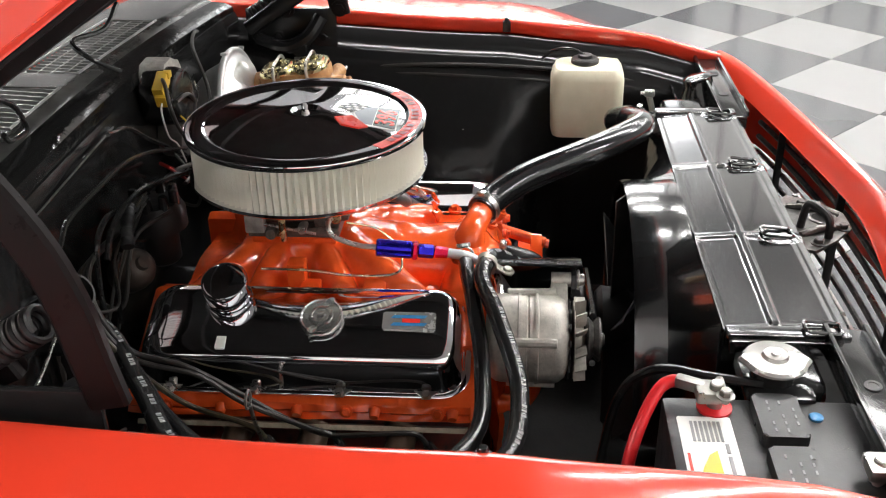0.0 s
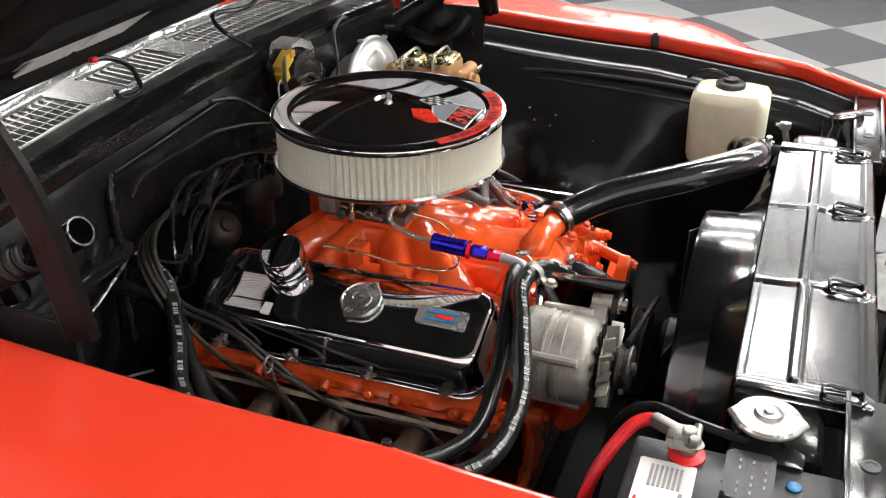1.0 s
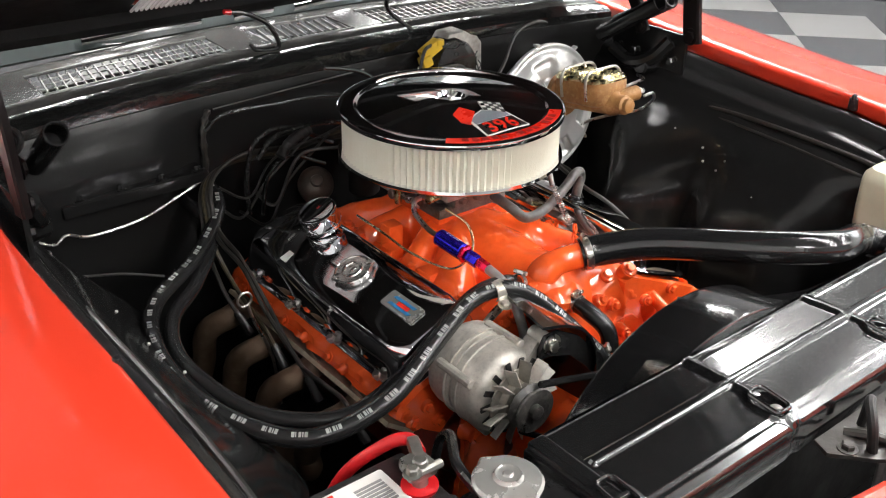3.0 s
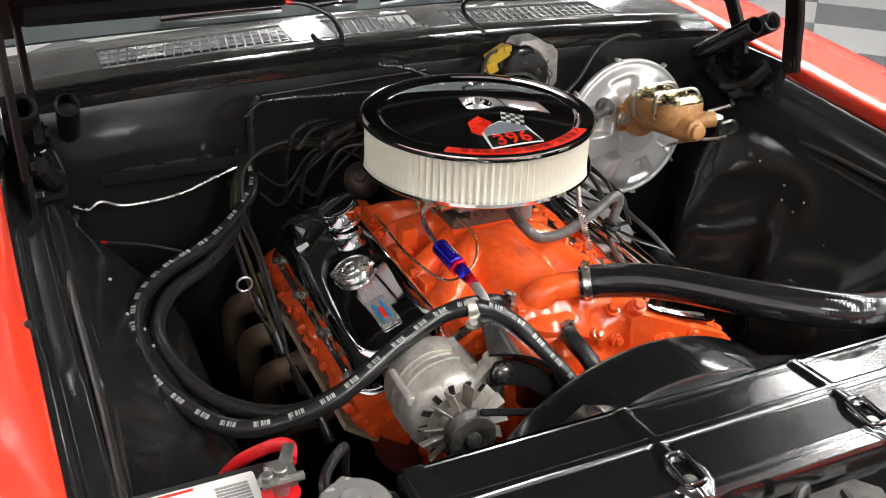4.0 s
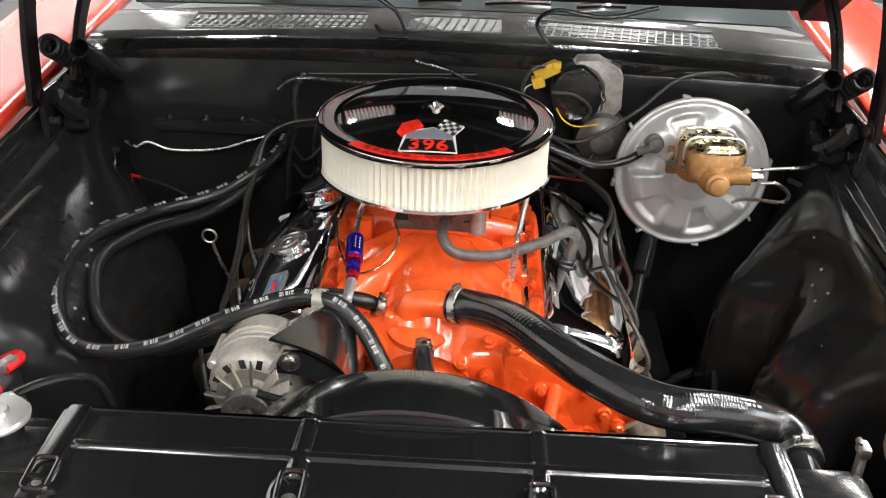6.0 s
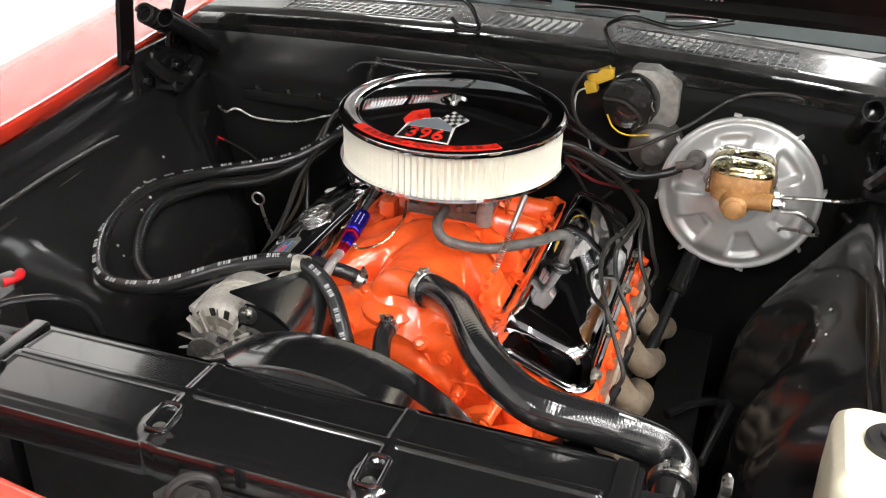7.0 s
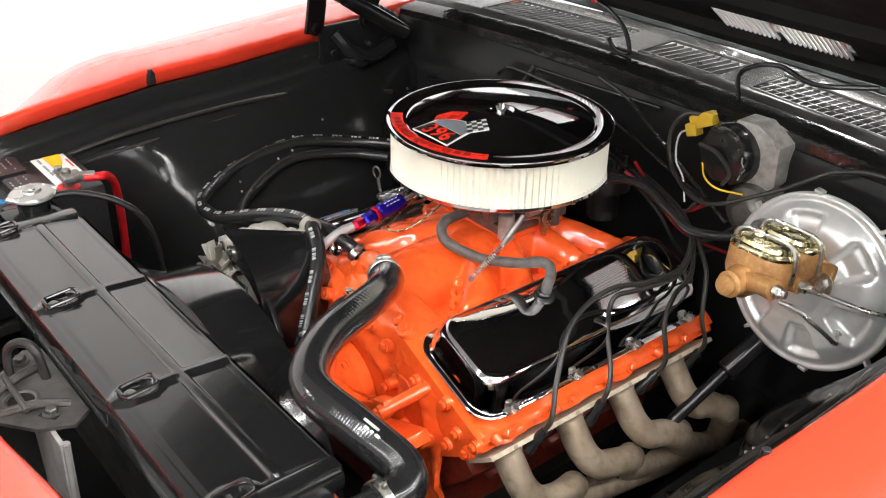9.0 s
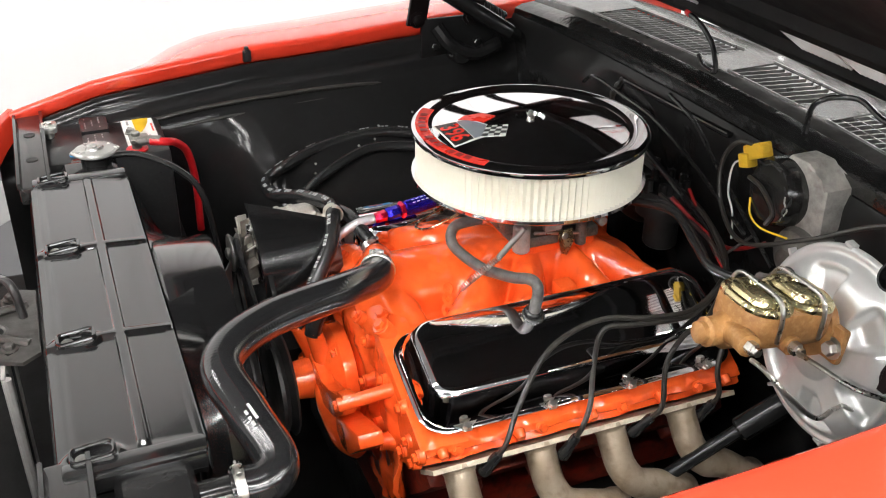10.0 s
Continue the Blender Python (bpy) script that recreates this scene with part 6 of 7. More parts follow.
def brake():
    c = Vector((0.463, 0.228, 0.801))
    ax = Vector((0.0, -1, 0.10)).normalized()
    b = thing("brake_booster", (c.x, 0.33, 0.66), "round silver brake booster on the firewall", "brake booster")
    bm = B()
    R = 0.1395
    rings = []
    x, y, a = basis(ax)
    seg = 180
    prof = [(0.020, -0.085), (0.080, -0.082), (0.101, -0.060), (0.114, -0.030), (R - 0.010, -0.014), (R - 0.002, -0.012), (R + 0.001, -0.008), (R + 0.001, -0.002), (R - 0.002, 0.001), (R - 0.006, 0.0005), (R - 0.009, -0.0015), (R - 0.013, 0.001)]
    prof += [(R - 0.013 - 0.0038 * k, 0.001 + 0.024 * math.sin(min(1.0, k / 9) * math.pi / 2) ** 0.9 + 0.0004 * k) for k in range(1, 24)]
    prof += [(0.036, 0.037), (0.001, 0.037)]
    for r, h in prof:
        ring = []
        for i in range(seg):
            t = 2 * math.pi * i / seg
            hh = h
            if h > 0.004 and r > 0.045:
                # six pressed hollows that widen outward, with raised spokes between them
                half = 0.30 + 1.6 * (r - 0.06)
                d = abs((t + 0.28 + math.pi / 6) % (math.pi / 3) - math.pi / 6)
                side = 1 - step(half * 0.72, half * 1.12, d * 1.35)
                band = step(0.056, 0.074, r) * (1 - step(0.104, 0.118, r))
                hh = h - 0.019 * side * band
            ring.append(c + a * hh + x * (r * math.cos(t)) + y * (r * math.sin(t)))
        rings.append(ring)
    ring_loft(bm, rings, True, True, True)
    part("shell", bm, SILVER, b, "pressed silver shell", 70)
    for t in range(10, 370, 45):
        bm = B()
        p = c + x * ((R + 0.003) * math.cos(radians(t))) + y * ((R + 0.003) * math.sin(radians(t))) - a * 0.006
        add_box(bm, p, (0.005, 0.012, 0.014), 0.001, Matrix.Rotation(radians(t), 3, "Y"))
        part("crimp_tab", bm, SILVER, b)
    v = c + Vector((-0.080, -0.022, 0.066))
    bm = B()
    lathe(bm, v, a, [(0.017, 0), (0.017, 0.012), (0.013, 0.016), (0.013, 0.024), (0.006, 0.026)], 24)
    tube(bm, [v + a * 0.018, v + a * 0.024 + Vector((-0.014, 0, -0.006)), v + a * 0.022 + Vector((-0.03, 0, -0.012))], 0.008, 10, 4)
    part("check_valve", bm, GREYRUBBER, b, "grey vacuum check valve")
    m = thing("master_cylinder", (0.463, 0.10, 0.83), "rusty cast iron master cylinder with gold lids", "master cylinder")
    bm = B()
    rings = []
    for e, z in ((0.80, 0.856), (0.95, 0.862), (1.0, 0.872), (1.0, 0.902), (0.97, 0.905)):
        rings.append([Vector((0.463 + px * e, 0.105 + py * e, z)) for px, py in rounded(-0.046, 0.046, -0.070, 0.070, 0.03, 5)])
    ring_loft(bm, rings, True, True, True)
    lathe(bm, (0.459, 0.185, 0.862), (0, -1, 0), [(0.045, 0), (0.045, 0.012), (0.026, 0.022), (0.024, 0.15), (0.019, 0.155), (0.019, 0.175), (0.014, 0.178), (0.014, 0.186), (0.011, 0.188)], 24)
    tube(bm, [(0.46, 0.04, 0.864), (0.49, 0.035, 0.872), (0.515, 0.03, 0.874)], 0.015, 12, 4)
    tube(bm, [(0.46, 0.10, 0.862), (0.49, 0.10, 0.866), (0.515, 0.10, 0.866)], 0.013, 12, 4)
    add_box(bm, (0.463, 0.182, 0.856), (0.115, 0.012, 0.05), 0.005)
    part("casting", bm, RUST, m, "rusty cast iron body", 45)
    for y0 in (0.072, 0.138):
        bm = B()
        rings = []
        for e, z in ((1.0, 0.903), (1.04, 0.905), (1.04, 0.909), (0.96, 0.913), (0.80, 0.913), (0.74, 0.918), (0.52, 0.919), (0.46, 0.915), (0.1, 0.915)):
            rings.append([Vector((0.463 + px * e, y0 + py * e, z)) for px, py in rounded(-0.046, 0.046, -0.034, 0.034, 0.03, 6)])
        ring_loft(bm, rings, True, True, True)
        part("lid", bm, GOLD, m, "yellow zinc plated lid")
        bm = B()
        tube(bm, [(0.414, y0, 0.870), (0.413, y0, 0.905), (0.425, y0, 0.924), (0.463, y0, 0.926), (0.50, y0, 0.924), (0.513, y0, 0.905), (0.512, y0 + 0.004, 0.870)], 0.003, 8, 6)
        part("bail_wire", bm, STEEL, m, "bent wire bail")
    for p in ((0.515, 0.03, 0.874), (0.515, 0.10, 0.866)):
        bm = B()
        lathe(bm, p, (1, 0, 0.03), [(0.009, 0), (0.009, 0.010), (0.006, 0.012), (0.006, 0.018)], 6)
        part("fitting", bm, STEEL, m)
    for p in ((0.51, 0.175, 0.852), (0.415, 0.175, 0.858)):
        bm = B()
        bolt(bm, p, (0, -1, 0), 0.010, 0.010)
        part("nut", bm, STEEL, m)
    m.rotation_euler.x = -radians(8)
    for pts in ([(0.53, 0.03, 0.875), (0.555, 0.03, 0.876), (0.585, 0.05, 0.85), (0.59, 0.09, 0.815), (0.56, 0.15, 0.79), (0.54, 0.20, 0.76), (0.56, 0.26, 0.70)],
                [(0.53, 0.10, 0.867), (0.57, 0.10, 0.872), (0.62, 0.11, 0.872), (0.66, 0.16, 0.86)]):
        bm = B()
        tube(bm, pts, 0.0032, 8, 8)
        single("brake_line", bm, STEEL, pts[0], "thin bent steel brake line", "brake line", "brake lines")


def wiper_motor():
    w = thing("wiper_motor", (0.26, 0.33, 0.90), "wiper motor with a torn black cover and zinc housing", "wiper motor")
    bm = B()
    prism(bm, [(0.232, 0.900), (0.234, 0.966), (0.246, 0.982), (0.285, 0.984), (0.300, 0.974), (0.312, 0.964), (0.330, 0.957), (0.333, 0.892), (0.322, 0.880), (0.285, 0.878)], -0.008, 0.040,
          Matrix.Translation((0, 0.338, 0)) @ Matrix.Rotation(radians(90), 4, "X"), 0.006)
    part("housing", bm, ZINCGREY, w, "dull zinc gear housing")
    bm = B()
    lathe(bm, (0.250, 0.330, 0.920), (-0.1, -1, 0.1), [(0.052, 0), (0.054, 0.006), (0.051, 0.05), (0.046, 0.060), (0.031, 0.064), (0.001, 0.062)], 44, True,
          lambda i, r, h: 1 + 0.05 * noise.noise((i * 0.35, r * 60, h * 40)))
    can = part("motor_can", bm, SCUFF, w, "black motor can with torn tape")
    rnd = random.Random(9)
    for k in range(4):
        t = rnd.uniform(-2.2, 2.0)
        pts = []
        for i in range(5):
            a = t + 0.22 * i
            r = 0.046 + rnd.uniform(-0.005, 0.005)
            pts.append((0.247 + r * math.cos(a), 0.264 + rnd.uniform(-0.004, 0.008), 0.925 + r * math.sin(a)))
        bm = B()
        tube(bm, pts, 0.0013, 5, 2)
        part("torn_edge", bm, (MATTE, ZINCGREY)[k == 2], can)
    bm = B()
    add_box(bm, (0.188, 0.288, 0.965), (0.046, 0.020, 0.024), 0.004, Matrix.Rotation(radians(-28), 3, "Y"))
    add_box(bm, (0.174, 0.284, 0.945), (0.022, 0.02, 0.022), 0.003, Matrix.Rotation(radians(-20), 3, "Y"))
    add_box(bm, (0.205, 0.282, 0.978), (0.016, 0.014, 0.012), 0.002)
    part("connector", bm, YELLOW, w, "yellow plug connector")
    bm = B()
    lathe(bm, (0.30, 0.335, 0.838), (0, -1, -0.1), [(0.05, 0), (0.05, 0.034), (0.046, 0.044), (0.030, 0.050), (0.022, 0.060), (0.012, 0.062)], 28)
    single("washer_pump", bm, PUMPGREY, (0.30, 0.33, 0.79), "dull grey round housing below the wiper motor", "pump")
    for k, (pts, mat) in enumerate((([(0.18, 0.285, 0.945), (0.150, 0.28, 0.93), (0.152, 0.275, 0.885), (0.175, 0.27, 0.86), (0.19, 0.265, 0.82)], INKWHITE),
                                    ([(0.21, 0.27, 0.90), (0.225, 0.262, 0.88), (0.25, 0.265, 0.868), (0.29, 0.28, 0.868)], YELLOWINK),
                                    ([(0.19, 0.285, 0.975), (0.16, 0.27, 0.97), (0.145, 0.26, 0.93), (0.17, 0.25, 0.875), (0.25, 0.235, 0.850), (0.35, 0.26, 0.90), (0.44, 0.31, 0.955), (0.55, 0.33, 0.95), (0.60, 0.31, 0.85)], WIRE),
                                    ([(0.20, 0.27, 0.93), (0.24, 0.262, 0.93), (0.27, 0.262, 0.905), (0.26, 0.262, 0.88)], WIRE))):
        bm = B()
        tube(bm, pts, 0.0016 if k < 2 else 0.0036, 8, 8)
        single("wire", bm, mat, pts[0], ("white", "yellow", "black", "black")[k] + " insulated wire by the wiper motor", "wire", "wiper wires")


alternator()
battery()
washer_bottle()
brake()
wiper_motor()


# ---- hoses and lines ----
BANDED = material("banded_wire_sleeve", (0.02, 0.018, 0.015), 0.35, 0.0, 0.0, (0.16, 0.12, 0.05), 110, 0.6)
WIREGLOSS = material("glossy_black_wire", (0.012, 0.012, 0.012), 0.2, 0.0, 0.0, (0.02, 0.019, 0.018), 70, 0.7)
CAN = material("dull_brown_metal", (0.10, 0.075, 0.06), 0.5, 0.4, 0.0, (0.05, 0.04, 0.035), 40, 0.8, 0.2)
def printed(parent, S, r, step, up):
    """Pale print bars along a hose, on the side that faces up."""
    F = frames(S)
    acc, last = 0.0, S[0]
    up = Vector(up).normalized()
    bm = B()
    for k in range(2, len(F) - 2):
        p, u, v, t = F[k]
        acc += (p - last).length
        last = p
        if acc < step:
            continue
        acc = 0.0
        n = (up - t * up.dot(t)).normalized()
        w = t.cross(n)
        for j, (off, ln) in enumerate(((-0.0105, 0.0042), (-0.0050, 0.0016), (-0.0022, 0.0034), (0.0040, 0.0012), (0.0062, 0.0040))):
            q = []
            for al, an in ((off, -0.27), (off + ln, -0.27), (off + ln, 0.27), (off, 0.27)):
                q.append(p + t * al + (n * math.cos(an) + w * math.sin(an)) * (r + 0.0006))
            bm.faces.new([bm.verts.new(c) for c in q])
    tagged(part("print", bm, HOSEINK, parent, "pale printed bars"), "pale printed bars", kind="stuff")


def hose(name, pts, r, mat, label, category, group="", seg=16, per=10, ribs=False, bars=None):
    bm = B()
    S = tube(bm, pts, r, seg, per, radius=(lambda k: 1.0 + 0.0018 * math.sin(k * 2 * math.pi * 170)) if ribs else None)
    h = single(name, bm, mat, pts[0], label, category, group)
    if bars:
        printed(h, S, r, *bars)
    return h, S


UPPER = [(0.046, -0.270, 0.801), (0.080, -0.288, 0.808), (0.131, -0.349, 0.828), (0.208, -0.480, 0.853), (0.284, -0.548, 0.858), (0.367, -0.537, 0.840), (0.425, -0.520, 0.815), (0.450, -0.538, 0.806), (0.449, -0.575, 0.805)]
upper, UP = hose("radiator_hose", UPPER, 0.0252, GLOSSRUBBER, "shiny black upper radiator hose", "hose", seg=24, per=96, ribs=True)
k0 = 84 * 6
for off, wide, lift in ((-0.016, 0.022, 0.10), (-0.010, 0.006, 0.36), (-0.001, 0.004, 0.36), (0.006, 0.006, 0.36)):
    p, t = UP[k0], (UP[k0 + 8] - UP[k0 - 8]).normalized()
    n = Vector((0.25, 0.1, 1)) - t * Vector((0.25, 0.1, 1)).dot(t)
    n.normalize()
    w = t.cross(n)
    bm = B()
    sheet(bm, [[p + t * (off + wide * i / 3) + (n * math.cos(a) + w * math.sin(a)) * 0.0259 for a in (lift, lift + 0.07, lift + 0.14)] for i in range(4)])
    part("print", bm, HOSEINK, upper, "pale printed mark")
HEAT_A = [(-0.005, -0.392, 0.690), (-0.040, -0.350, 0.738), (-0.078, -0.310, 0.784), (-0.125, -0.290, 0.811), (-0.180, -0.280, 0.806), (-0.255, -0.305, 0.790), (-0.371, -0.336, 0.748), (-0.485, -0.312, 0.730), (-0.558, -0.190, 0.746), (-0.557, -0.053, 0.760), (-0.499, 0.074, 0.747), (-0.390, 0.158, 0.755), (-0.310, 0.232, 0.795), (-0.296, 0.335, 0.82)]
hose("heater_hose", HEAT_A, 0.0125, RUBBER, "black heater hose with pale printed bars", "hose", "heater hoses", 18, 14, False, (0.036, (-0.2, -0.5, 1)))
HEAT_B = [(-0.056, -0.238, 0.772), (-0.09, -0.250, 0.790), (-0.150, -0.258, 0.797), (-0.22, -0.272, 0.778), (-0.30, -0.285, 0.735), (-0.40, -0.28, 0.705), (-0.49, -0.21, 0.71), (-0.532, -0.09, 0.738), (-0.495, 0.03, 0.735), (-0.41, 0.125, 0.728), (-0.335, 0.21, 0.765), (-0.335, 0.335, 0.78)]
inner_hose, _ = hose("heater_hose", HEAT_B, 0.0115, RUBBER, "plain black inner heater hose", "hose", "heater hoses", 16, 12)
bm = B()
clamp_band(bm, (-0.062, -0.250, 0.780), (-0.8, -0.3, 0.5), 0.0118)
part("clamp", bm, STEEL, inner_hose, "bright worm-drive clamp")
BYPASS = [(0.009, -0.297, 0.746), (0.010, -0.330, 0.742), (0.020, -0.362, 0.722), (0.022, -0.372, 0.69)]
hose("bypass_hose", BYPASS, 0.0135, RUBBER, "short black bypass hose with clamps", "hose", "", 16, 10)
PCV = [(0.024, -0.092, 0.842), (0.024, -0.136, 0.836), (0.046, -0.148, 0.817), (0.103, -0.130, 0.806), (0.145, -0.117, 0.813), (0.180, -0.107, 0.823), (0.206, -0.099, 0.834), (0.223, -0.095, 0.834), (0.228, -0.094, 0.821), (0.223, -0.094, 0.800), (0.219, -0.094, 0.780)]
hose("breather_hose", PCV, 0.0085, GREYRUBBER, "grey rubber crankcase hose to the chrome cover", "hose", "", 14, 10)
bm = B()
for k, (r, h) in enumerate(((0.017, 0.0), (0.014, 0.007), (0.017, 0.011), (0.013, 0.018))):
    lathe(bm, (0.217, -0.094, 0.765 + h), (0.3, 0, 1), [(r - 0.002, 0), (r, 0.002), (r, 0.005), (r - 0.002, 0.007)], 20)
single("grommet", bm, RUBBER, (0.217, -0.094, 0.765), "black rubber grommet in the valve cover", "grommet")

VAC = [(0.36, 0.19, 0.852), (0.33, 0.175, 0.842), (0.28, 0.16, 0.838), (0.23, 0.165, 0.852), (0.16, 0.17, 0.872), (0.08, 0.14, 0.86)]
hose("vacuum_hose", VAC, 0.0075, RUBBER, "black vacuum hose to the brake booster", "hose", "", 12, 8)


def clamps():
    for p, d, r in (((0.055, -0.275, 0.803), (0.9, -0.45, 0.18), 0.0255), ((0.449, -0.566, 0.805), (0, -1, 0), 0.0255), ((0.009, -0.306, 0.746), (0, -1, -0.1), 0.0138),
                    ((-0.01, -0.378, 0.698), (-0.6, 0.6, 0.8), 0.0128)):
        bm = B()
        clamp_band(bm, p, d, r)
        single("hose_clamp", bm, STEEL, p, "bright worm-drive hose clamp", "clamp", "hose clamps")
    # the loop clip that holds the two heater hoses
    bm = B()
    c = Vector((-0.138, -0.286, 0.810))
    prof = []
    for k in range(25):
        t = radians(-75 + 300 * k / 24)
        prof.append((math.cos(t) * 0.0148, math.sin(t) * 0.0148))
    rows = [[c + Vector((e + 0.10 * y, y, z)) for y, z in prof] for e in (-0.009, -0.003, 0.003, 0.009)]
    sheet(bm, rows, 0.0016)
    # the tail runs down past the second hose to a bolt
    sheet(bm, [[c + Vector((e, -0.0145, -0.002)), c + Vector((e - 0.004, -0.020, -0.006)), c + Vector((e - 0.010, -0.028, -0.007)), c + Vector((e - 0.014, -0.036, -0.006))] for e in (-0.009, 0.009)], 0.002)
    bolt(bm, c + Vector((-0.012, -0.030, -0.006)), (0, -0.2, 1), 0.007, 0.005)
    single("hose_clip", bm, CLIPMETAL, c, "tan metal loop clip round the heater hoses", "clip")


clamps()


def fuel_line():
    f = thing("fuel_filter", (-0.103, -0.17, 0.80), "blue and red anodised inline fuel filter", "fuel filter")
    a, b = Vector((-0.1105, -0.118, 0.818)), Vector((-0.102, -0.226, 0.806))
    d = (b - a).normalized()
    L = (b - a).length

    def piece(name, s0, s1, r0, r1, mat, seg=24, label=""):
        bm = B()
        lathe(bm, a + d * (L * s0), d, [(r0 * 0.85, 0), (r0, 0.002), (r1, L * (s1 - s0) - 0.002), (r1 * 0.85, L * (s1 - s0))], seg)
        part(name, bm, mat, f, label)
    piece("blue_body", 0.0, 0.50, 0.0135, 0.0135, BLUE, 28, "blue anodised body")
    piece("red_nut", 0.50, 0.58, 0.0145, 0.0145, REDANO, 6, "red anodised collar")
    piece("blue_nut", 0.58, 0.80, 0.0105, 0.0105, BLUE, 6)
    piece("red_end", 0.80, 1.0, 0.0095, 0.0085, REDANO, 6)
    bm = B()
    for i in range(4):
        x, y, ax = basis(d)
        p = a + d * (0.012 + i * 0.008)
        q = [p + x * (0.0138 * math.cos(t)) + y * (0.0138 * math.sin(t)) + d * e for t, e in ((0.9, 0), (0.9, 0.005), (1.5, 0.005), (1.5, 0))]
        bm.faces.new([bm.verts.new(c) for c in q])
    part("print", bm, INKWHITE, f)
    pts = [(-0.102, -0.226, 0.806), (-0.104, -0.262, 0.799), (-0.108, -0.30, 0.77), (-0.11, -0.325, 0.72), (-0.11, -0.33, 0.66)]
    bm = B()
    tube(bm, pts, 0.0075, 14, 8)
    single("fuel_hose", bm, BRAID, pts[0], "braided stainless fuel hose", "hose")
    pts = [(-0.1105, -0.118, 0.818), (-0.112, -0.09, 0.822), (-0.110, -0.055, 0.835), (-0.10, -0.045, 0.85), (-0.075, -0.05, 0.852)]
    bm = B()
    tube(bm, pts, 0.0042, 10, 8)
    single("fuel_pipe", bm, STEEL, pts[0], "bent steel fuel pipe to the carburetor", "pipe")
    for pts in ([(-0.055, -0.065, 0.83), (-0.045, -0.11, 0.815), (-0.065, -0.145, 0.79), (-0.11, -0.15, 0.775), (-0.14, -0.09, 0.785), (-0.152, -0.02, 0.80), (-0.15, 0.05, 0.80)],):
        bm = B()
        tube(bm, pts, 0.0021, 8, 10)
        single("choke_pipe", bm, GOLD, pts[0], "thin bent metal pipe beside the carburetor", "pipe")


fuel_line()


def plug_wire(pts, r=0.004, label="dark spark plug wire with a rubber boot", mat=None, boot=True):
    bm = B()
    S = tube(bm, pts, r, 8, 8)
    w = single("spark_plug_wire", bm, mat or WIRE, pts[0], label, "wire", "spark plug wires")
    if boot:
        bm = B()
        d = (S[-1] - S[-4]).normalized()
        lathe(bm, S[-1] - d * 0.005, d, [(0.006, 0), (0.0075, 0.004), (0.008, 0.03), (0.0095, 0.034), (0.0095, 0.045)], 12)
        part("boot", bm, RUBBER, w)
    return w


DIST = Vector((0.01, 0.262, 0.845))
BACK_P = [DIST + Vector((-0.03, 0.0, 0.0)), (-0.13, 0.265, 0.85), (-0.24, 0.262, 0.86), (-0.315, 0.235, 0.84)]
for k, tail in enumerate(([(-0.335, 0.19, 0.778), (-0.335, 0.114, 0.752), (-0.334, 0.04, 0.704), (-0.336, -0.01, 0.672), (-0.342, -0.073, 0.648), (-0.346, -0.149, 0.656), (-0.345, -0.195, 0.656), (-0.338, -0.212, 0.630)],
                          [(-0.342, 0.185, 0.770), (-0.340, 0.10, 0.742), (-0.340, 0.041, 0.698), (-0.342, -0.035, 0.664), (-0.343, -0.075, 0.650), (-0.338, -0.086, 0.630)],
                          [(-0.350, 0.182, 0.762), (-0.345, 0.122, 0.698), (-0.344, 0.050, 0.668), (-0.342, 0.028, 0.655), (-0.337, 0.016, 0.632)],
                          [(-0.356, 0.19, 0.750), (-0.352, 0.165, 0.690), (-0.345, 0.145, 0.655), (-0.338, 0.135, 0.635)])):
    plug_wire([p + Vector((0, 0, 0.008 * k)) if isinstance(p, Vector) else (p[0] - 0.004 * k, p[1] + 0.006 * k, p[2] - 0.006 * k) for p in BACK_P] + tail, 0.0038, mat=WIRE if k != 2 else BANDED)
BACK_D = [DIST + Vector((0.03, 0.0, 0.0)), (0.13, 0.255, 0.835), (0.235, 0.225, 0.805)]
for k, tail in enumerate(([(0.300, 0.13, 0.790), (0.298, 0.05, 0.789), (0.279, -0.008, 0.790), (0.276, -0.063, 0.778), (0.292, -0.115, 0.758), (0.325, -0.167, 0.709), (0.346, -0.193, 0.672), (0.340, -0.203, 0.648)],
                          [(0.304, 0.125, 0.784), (0.302, 0.03, 0.785), (0.292, -0.020, 0.782), (0.302, -0.038, 0.735), (0.330, -0.055, 0.690), (0.344, -0.073, 0.664), (0.340, -0.081, 0.642)],
                          [(0.305, 0.15, 0.775), (0.315, 0.10, 0.755), (0.325, 0.07, 0.72), (0.348, 0.055, 0.668), (0.341, 0.042, 0.642)],
                          [(0.300, 0.19, 0.775), (0.318, 0.175, 0.75), (0.335, 0.155, 0.70), (0.348, 0.155, 0.660), (0.341, 0.150, 0.637)])):
    plug_wire(BACK_D + tail, 0.0040)


